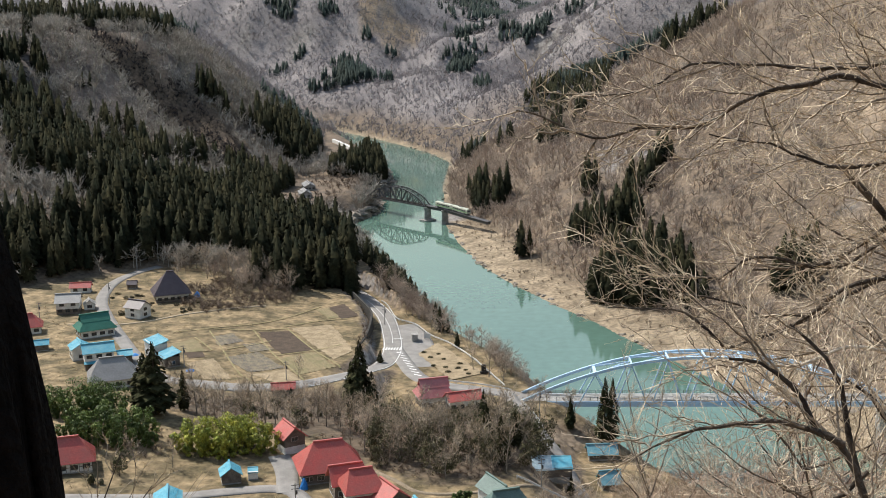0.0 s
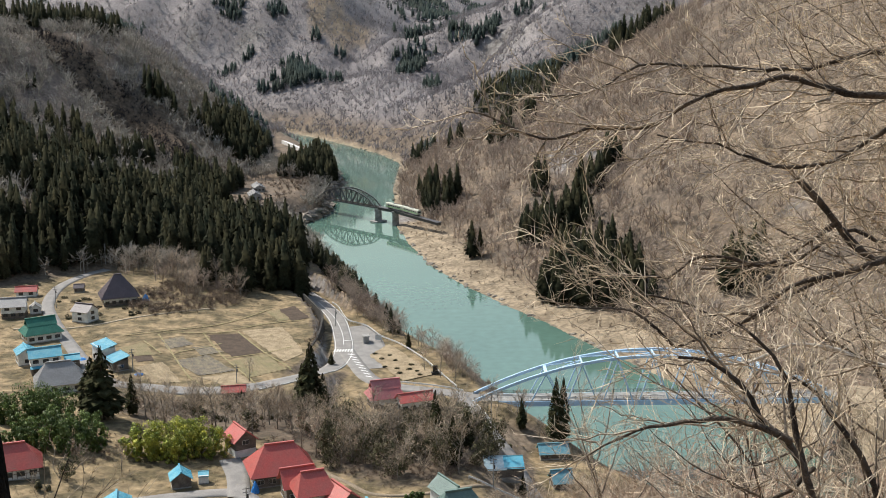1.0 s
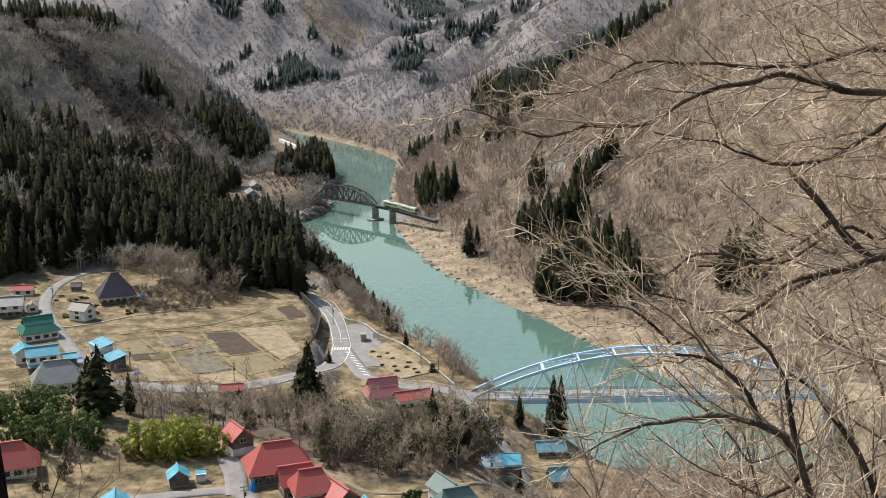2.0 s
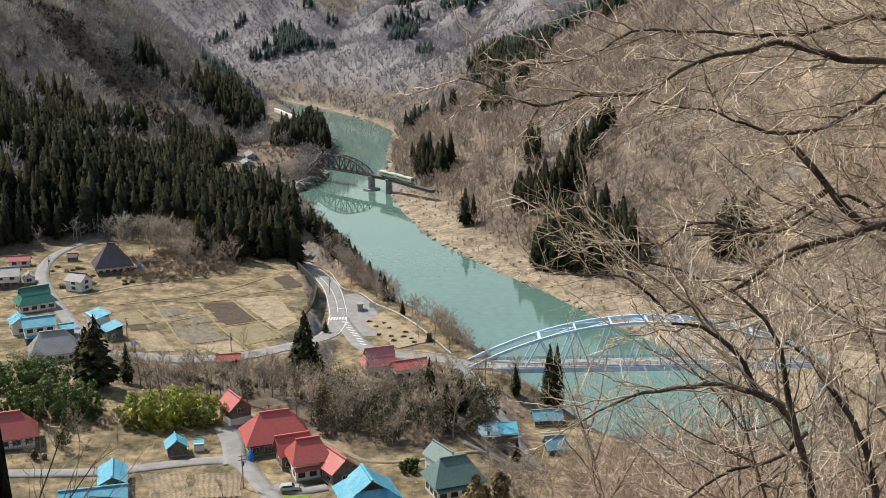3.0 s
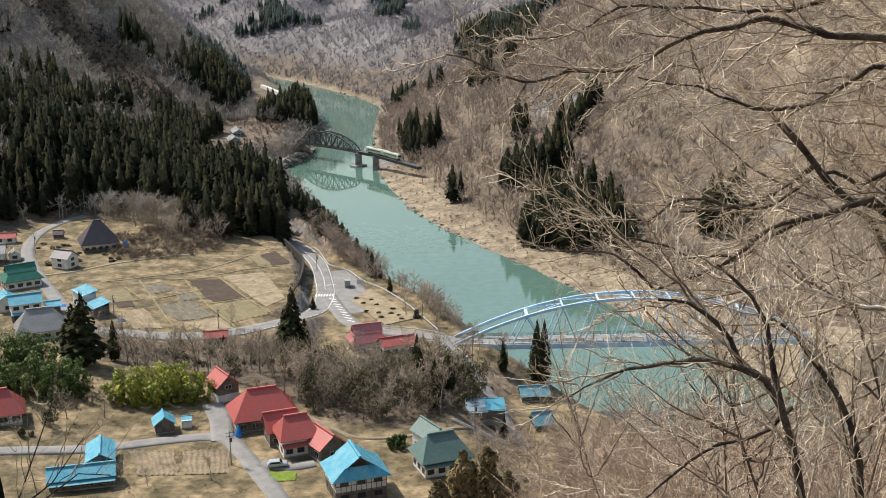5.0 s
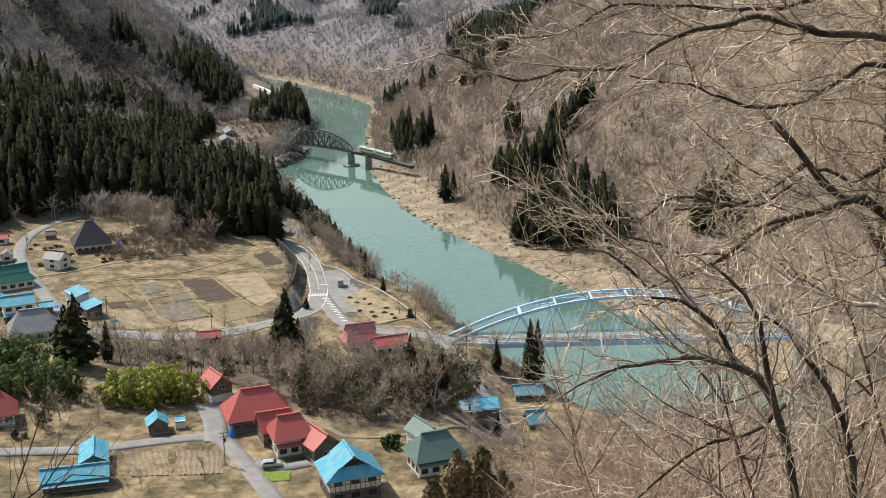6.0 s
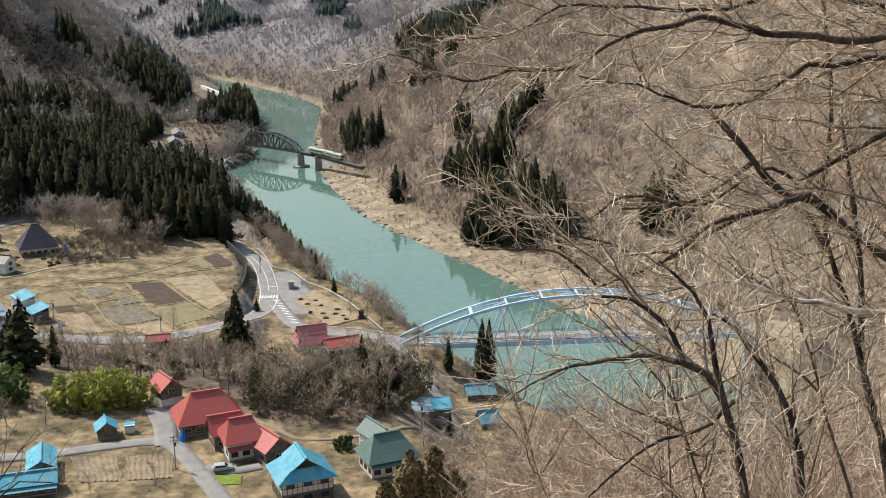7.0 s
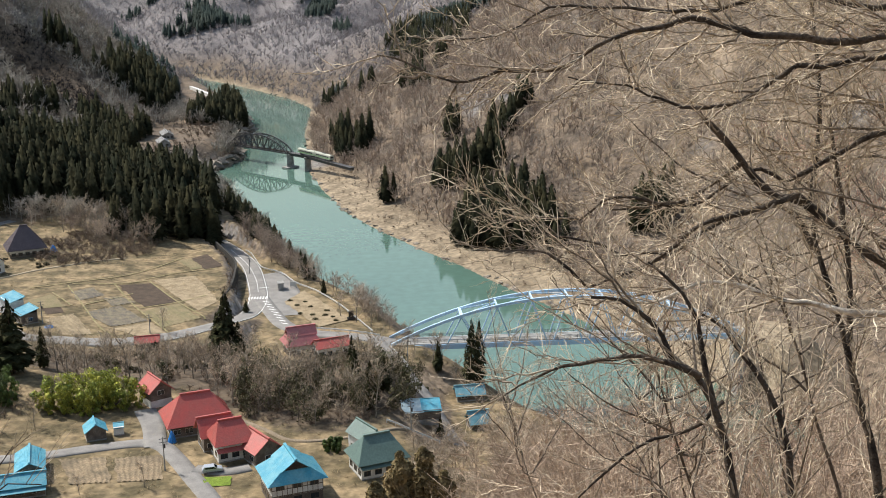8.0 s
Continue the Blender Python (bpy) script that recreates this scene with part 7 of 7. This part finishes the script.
LIMBS_TALL = {
    "stem": [(4.66, 9.38, 127.39), (4.67, 9.83, 129.17), (4.54, 10.00, 129.83), (4.42, 10.16, 130.40), (4.30, 10.28, 130.85), (4.19, 10.39, 131.26), (4.18, 10.53, 131.82), (4.27, 10.72, 132.58), (4.23, 10.88, 133.19), (4.17, 11.03, 133.80)],
    "twin": [(4.34, 9.97, 130.46), (4.39, 10.13, 131.11), (4.36, 10.32, 131.86), (4.25, 10.49, 132.51)],
    "side": [(4.15, 10.30, 131.29), (3.88, 10.40, 131.64), (3.36, 10.42, 131.58), (2.88, 10.39, 131.31), (2.46, 10.37, 131.11)],
}


# further boughs of the lookout tree, each reaching out from its trunk over the slope
br = np.random.default_rng(44)
BOUGHS = {}
for k in range(13):
    y, z, reach = br.uniform(8.8, 11.0), 131.6 + 2.5 * (k + br.uniform(0, 1)) / 13, br.uniform(1.8, 3.2)
    sag, wave = br.uniform(-0.25, 0.3), br.uniform(-0.08, 0.08, 6)
    BOUGHS["bough_%d" % k] = [(5.3 - reach * u, y + br.uniform(-0.1, 0.1), z + sag * u + 0.22 * math.sin(2.6 * u) + w) for u, w in zip((0, 0.2, 0.4, 0.6, 0.8, 1.0), wave)]


def lookout_tree(limbs, sizes, seed, x, y, trunk, label, spacing=0.12, length=1.0):
    t = Boughs(seed, 0.3)
    z = zat(x, y)
    if trunk:
        c = t.limb([(x, y, z - 0.4)] + trunk, 0.16, 0.06)
    for name, pts in limbs.items():
        r0, r1 = sizes[name]
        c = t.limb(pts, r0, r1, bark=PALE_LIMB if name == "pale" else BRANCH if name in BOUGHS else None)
        t.sprout(c, 1, spacing * (1.5 if name == "middle" else 1.0), length, max(0.005, min(0.0095, r0 * 0.3)), 0.14, (0.25, 0.95), 0.7, 0.05)
    return t.link(x, y, z, label)


lookout_tree(LIMBS_RIGHT | BOUGHS, {name: (0.017, 0.004) for name in BOUGHS} | {"long": (0.034, 0.006), "second": (0.030, 0.006), "broken": (0.046, 0.026), "pale": (0.034, 0.010), "high": (0.028, 0.006), "middle": (0.032, 0.008), "reach": (0.022, 0.004), "under": (0.015, 0.004), "lowest": (0.014, 0.004), "slant": (0.028, 0.010)}, 11,
             5.6, 9.2, [(5.5, 9.25, 129.5), (5.3, 9.2, 131.0), (5.2, 9.3, 132.4), (4.9, 9.3, 133.6), (4.9, 9.4, 135.5)], "leafless tree with long drooping limbs at the lookout")
lookout_tree(LIMBS_ARCH, {"stem": (0.036, 0.008), "level": (0.022, 0.005), "fork": (0.022, 0.007), "low": (0.016, 0.006), "shoot": (0.032, 0.012)}, 12,
             2.36, 6.4, [(2.36, 6.4, 128.7), (2.35, 6.41, 129.34)], "leafless crooked tree arching over the slope")
lookout_tree(LIMBS_TALL, {"stem": (0.046, 0.016), "twin": (0.035, 0.015), "side": (0.03, 0.01)}, 13,
             4.66, 9.35, [(4.66, 9.37, 127.0), (4.66, 9.38, 127.39)], "tall leafless tree with a dark reddish stem")


def slope_tree(x, y, h, seed, twig=None, label="leafless tree rising from the slope below the lookout"):
    """A whole bare tree with a trunk, boughs and fine twigs."""
    t = Boughs(seed)
    r = t.r
    z = zat(x, y)
    lean = (r.normal(0, 0.13, 2) + np.array([-0.16, 0])) * h
    trunk = t.limb([(x, y, z - 0.4), (x + lean[0] * 0.2, y + lean[1] * 0.2, z + h * 0.35), (x + lean[0] * 0.6, y + lean[1] * 0.6, z + h * 0.7), (x + lean[0], y + lean[1], z + h)], h * 0.0036, 0.005, bark=SLOPE_BARK)
    n = len(trunk)
    for k in range(8):
        i = int(n * r.uniform(0.45, 0.92))
        a = r.uniform(0, 6.28)
        d = np.array([math.cos(a), math.sin(a), r.uniform(0.4, 1.1)])
        d /= np.linalg.norm(d)
        L = h * r.uniform(0.2, 0.36)
        p = trunk[i]
        c = t.limb([p, p + d * L * 0.5 + r.normal(0, 0.08, 3), p + d * L + np.array([0, 0, 0.1 * L])], h * 0.0022, 0.004, bark=SLOPE_BARK)
        t.sprout(c, 1, 0.25, 0.85, 0.007, 0.3, (0.35, 1.1), 1.0, 0.15)
    t.sprout(trunk[n // 2:], 1, 0.3, 0.9, 0.007, 0.3, (0.5, 1.2), 1.0, 0.1)
    t.link(x, y, z, label, twig)


for k, (x, y, h) in enumerate(((5.4, 15.5, 8.2), (7.4, 15.0, 9.5), (9.4, 17.0, 12.0), (6.0, 20.5, 9.0), (11.2, 21.0, 13.5), (9.4, 25.0, 13.0), (14.2, 26.0, 15.0), (7.6, 27.0, 11.0), (10.4, 32.0, 15.0),
                               (6.6, 34.0, 14.0), (14.0, 33.0, 17.0))):
    slope_tree(x, y, h, 400 + k, RED_TWIG if k in (2, 4, 6, 8) else None)

# taller woodland further down the slope
SLOPE_TWIG = material("brown_grey_slope_twigs", (0.50, 0.39, 0.285), 0.85, vary=0.25, scale=0.4, fine=3, bump=0, hue=(0.29, 0.205, 0.15), per_island=0.35)
tall = [dome_template(80 + s, 17, 30, 0.0019, 1.25, (0.07, 0.2)) for s in range(5)]
pp = scatter(0, 26, 60, 78, 1100, lambda X, Y: X > 0.078 * Y)
hh = (1.7 + pp[:, 1] * (0.165 + 0.135 * smooth(0.08, 0.2, pp[:, 0] / pp[:, 1]))) * rng.uniform(0.82, 1.1, len(pp))
plant("bare_woodland", pp, hh, tall, SLOPE_TWIG, "leafless tree tops on the slope below the lookout", "woodland", 0.95)

# the big trunk beside the lookout
base = (-1.15, 2.5, zat(-1.15, 2.5) - 0.4)
c = resample([base, (-1.30, 2.66, 132.2), (-1.42, 2.82, 133.13), (-1.51, 2.88, 133.44), (-1.68, 2.97, 134.2), (-1.9, 3.1, 136.5)], 0.06)
v, q = tube_rings(c, np.linspace(0.27, 0.20, len(c)), 28)
ang = np.arctan2(v[:, 1] - np.repeat(c[:, 1], 28), v[:, 0] - np.repeat(c[:, 0], 28))
k = 1 + 0.06 * np.sin(ang * 9 + v[:, 2] * 1.7) + 0.035 * np.sin(ang * 17 - v[:, 2] * 5) + 0.02 * np.sin(v[:, 2] * 23 + ang * 5)
ctr = np.repeat(c, 28, axis=0)
v = ctr + (v - ctr) * k[:, None]
th = empty("cedar_tree", *base)
tagged(th, "thick furrowed cedar trunk, painted shade-dark, beside the lookout", "tree")
ob = new("trunk", np_mesh("trunk", v - np.array(base), q, TRUNK_SHADE, True))
ob.parent = th
for k in range(26):
    a = k * 2.4
    i0 = (k * 7) % (len(c) - 14)
    pl = [c[i] - np.array(base) + np.array([math.cos(a + 0.02 * (i - i0)), math.sin(a + 0.02 * (i - i0)), 0]) * 0.262 * (1 - 0.25 * i / len(c)) for i in range(i0, i0 + 13, 2)]
    v, q = tube_rings(pl, [0.006, 0.016, 0.02, 0.019, 0.02, 0.014, 0.004], 5)
    ob = new("bark_ridge", np_mesh("bark_ridge", v, q, TRUNK_SHADE, True))
    ob.parent = th
lb = Boughs(23)
zb = zat(-1.15, 3.1)
for (dx, dz, ex, ez) in ((-0.06, 0.0, -1.02, 132.66), (-0.02, 0.0, -1.10, 132.74), (0.0, 0.0, -0.93, 132.56)):
    cc = lb.limb([(-1.25 + dx, 3.12, zb - 0.1), (-1.27 + dx, 3.13, 131.9), (-1.24 + dx * 2, 3.15, 132.3), ((ex - 1.24) / 2, 3.17, (ez + 132.35) / 2), (ex, 3.2, ez)], 0.0045, 0.0015)
    lb.sprout(cc[len(cc) // 2:], 2, 0.04, 0.26, 0.0016, 0.3, (0.25, 0.8), 0.8, 0.0)
lb.link(-1.25, 3.12, zb, "thin leafless sapling beside the trunk", BRANCH)

# bushy cedars on the slope, winter-rusty
for k, (x, y, h) in enumerate(((1.6, 60, 14.2), (0.2, 57, 12.0), (3.0, 63, 14.8), (4.4, 66, 13.6), (-1.0, 55, 10.2))):
    th = empty("cedar_tree", x, y, zat(x, y))
    tagged(th, "bushy young cedar with rusty winter foliage", "tree", group="young cedars on the slope")
    v, q = tube_rings([(0, 0, -0.5), (0, 0, h * 0.9)], [0.16, 0.03], 6)
    t = new("trunk", np_mesh("trunk", v, q, BARK, True))
    t.parent = th
    r = np.random.default_rng(500 + k)
    lv = [(r.normal(0, 0.6) * h * 0.12 * (1 - s), r.normal(0, 0.35) * h * 0.12 * (1 - s), h * (0.12 + 0.86 * s)) for s in np.linspace(0, 1, 26)]
    rd = [(h * 0.17 * (1 - s) ** 0.7 + 0.2) * r.uniform(0.6, 1.2) for s in np.linspace(0, 1, 26)]
    clump_crown("crown", lv, rd, 700, 0.2, 510 + k, RUST_CEDAR, th, 0.8, 0.5)
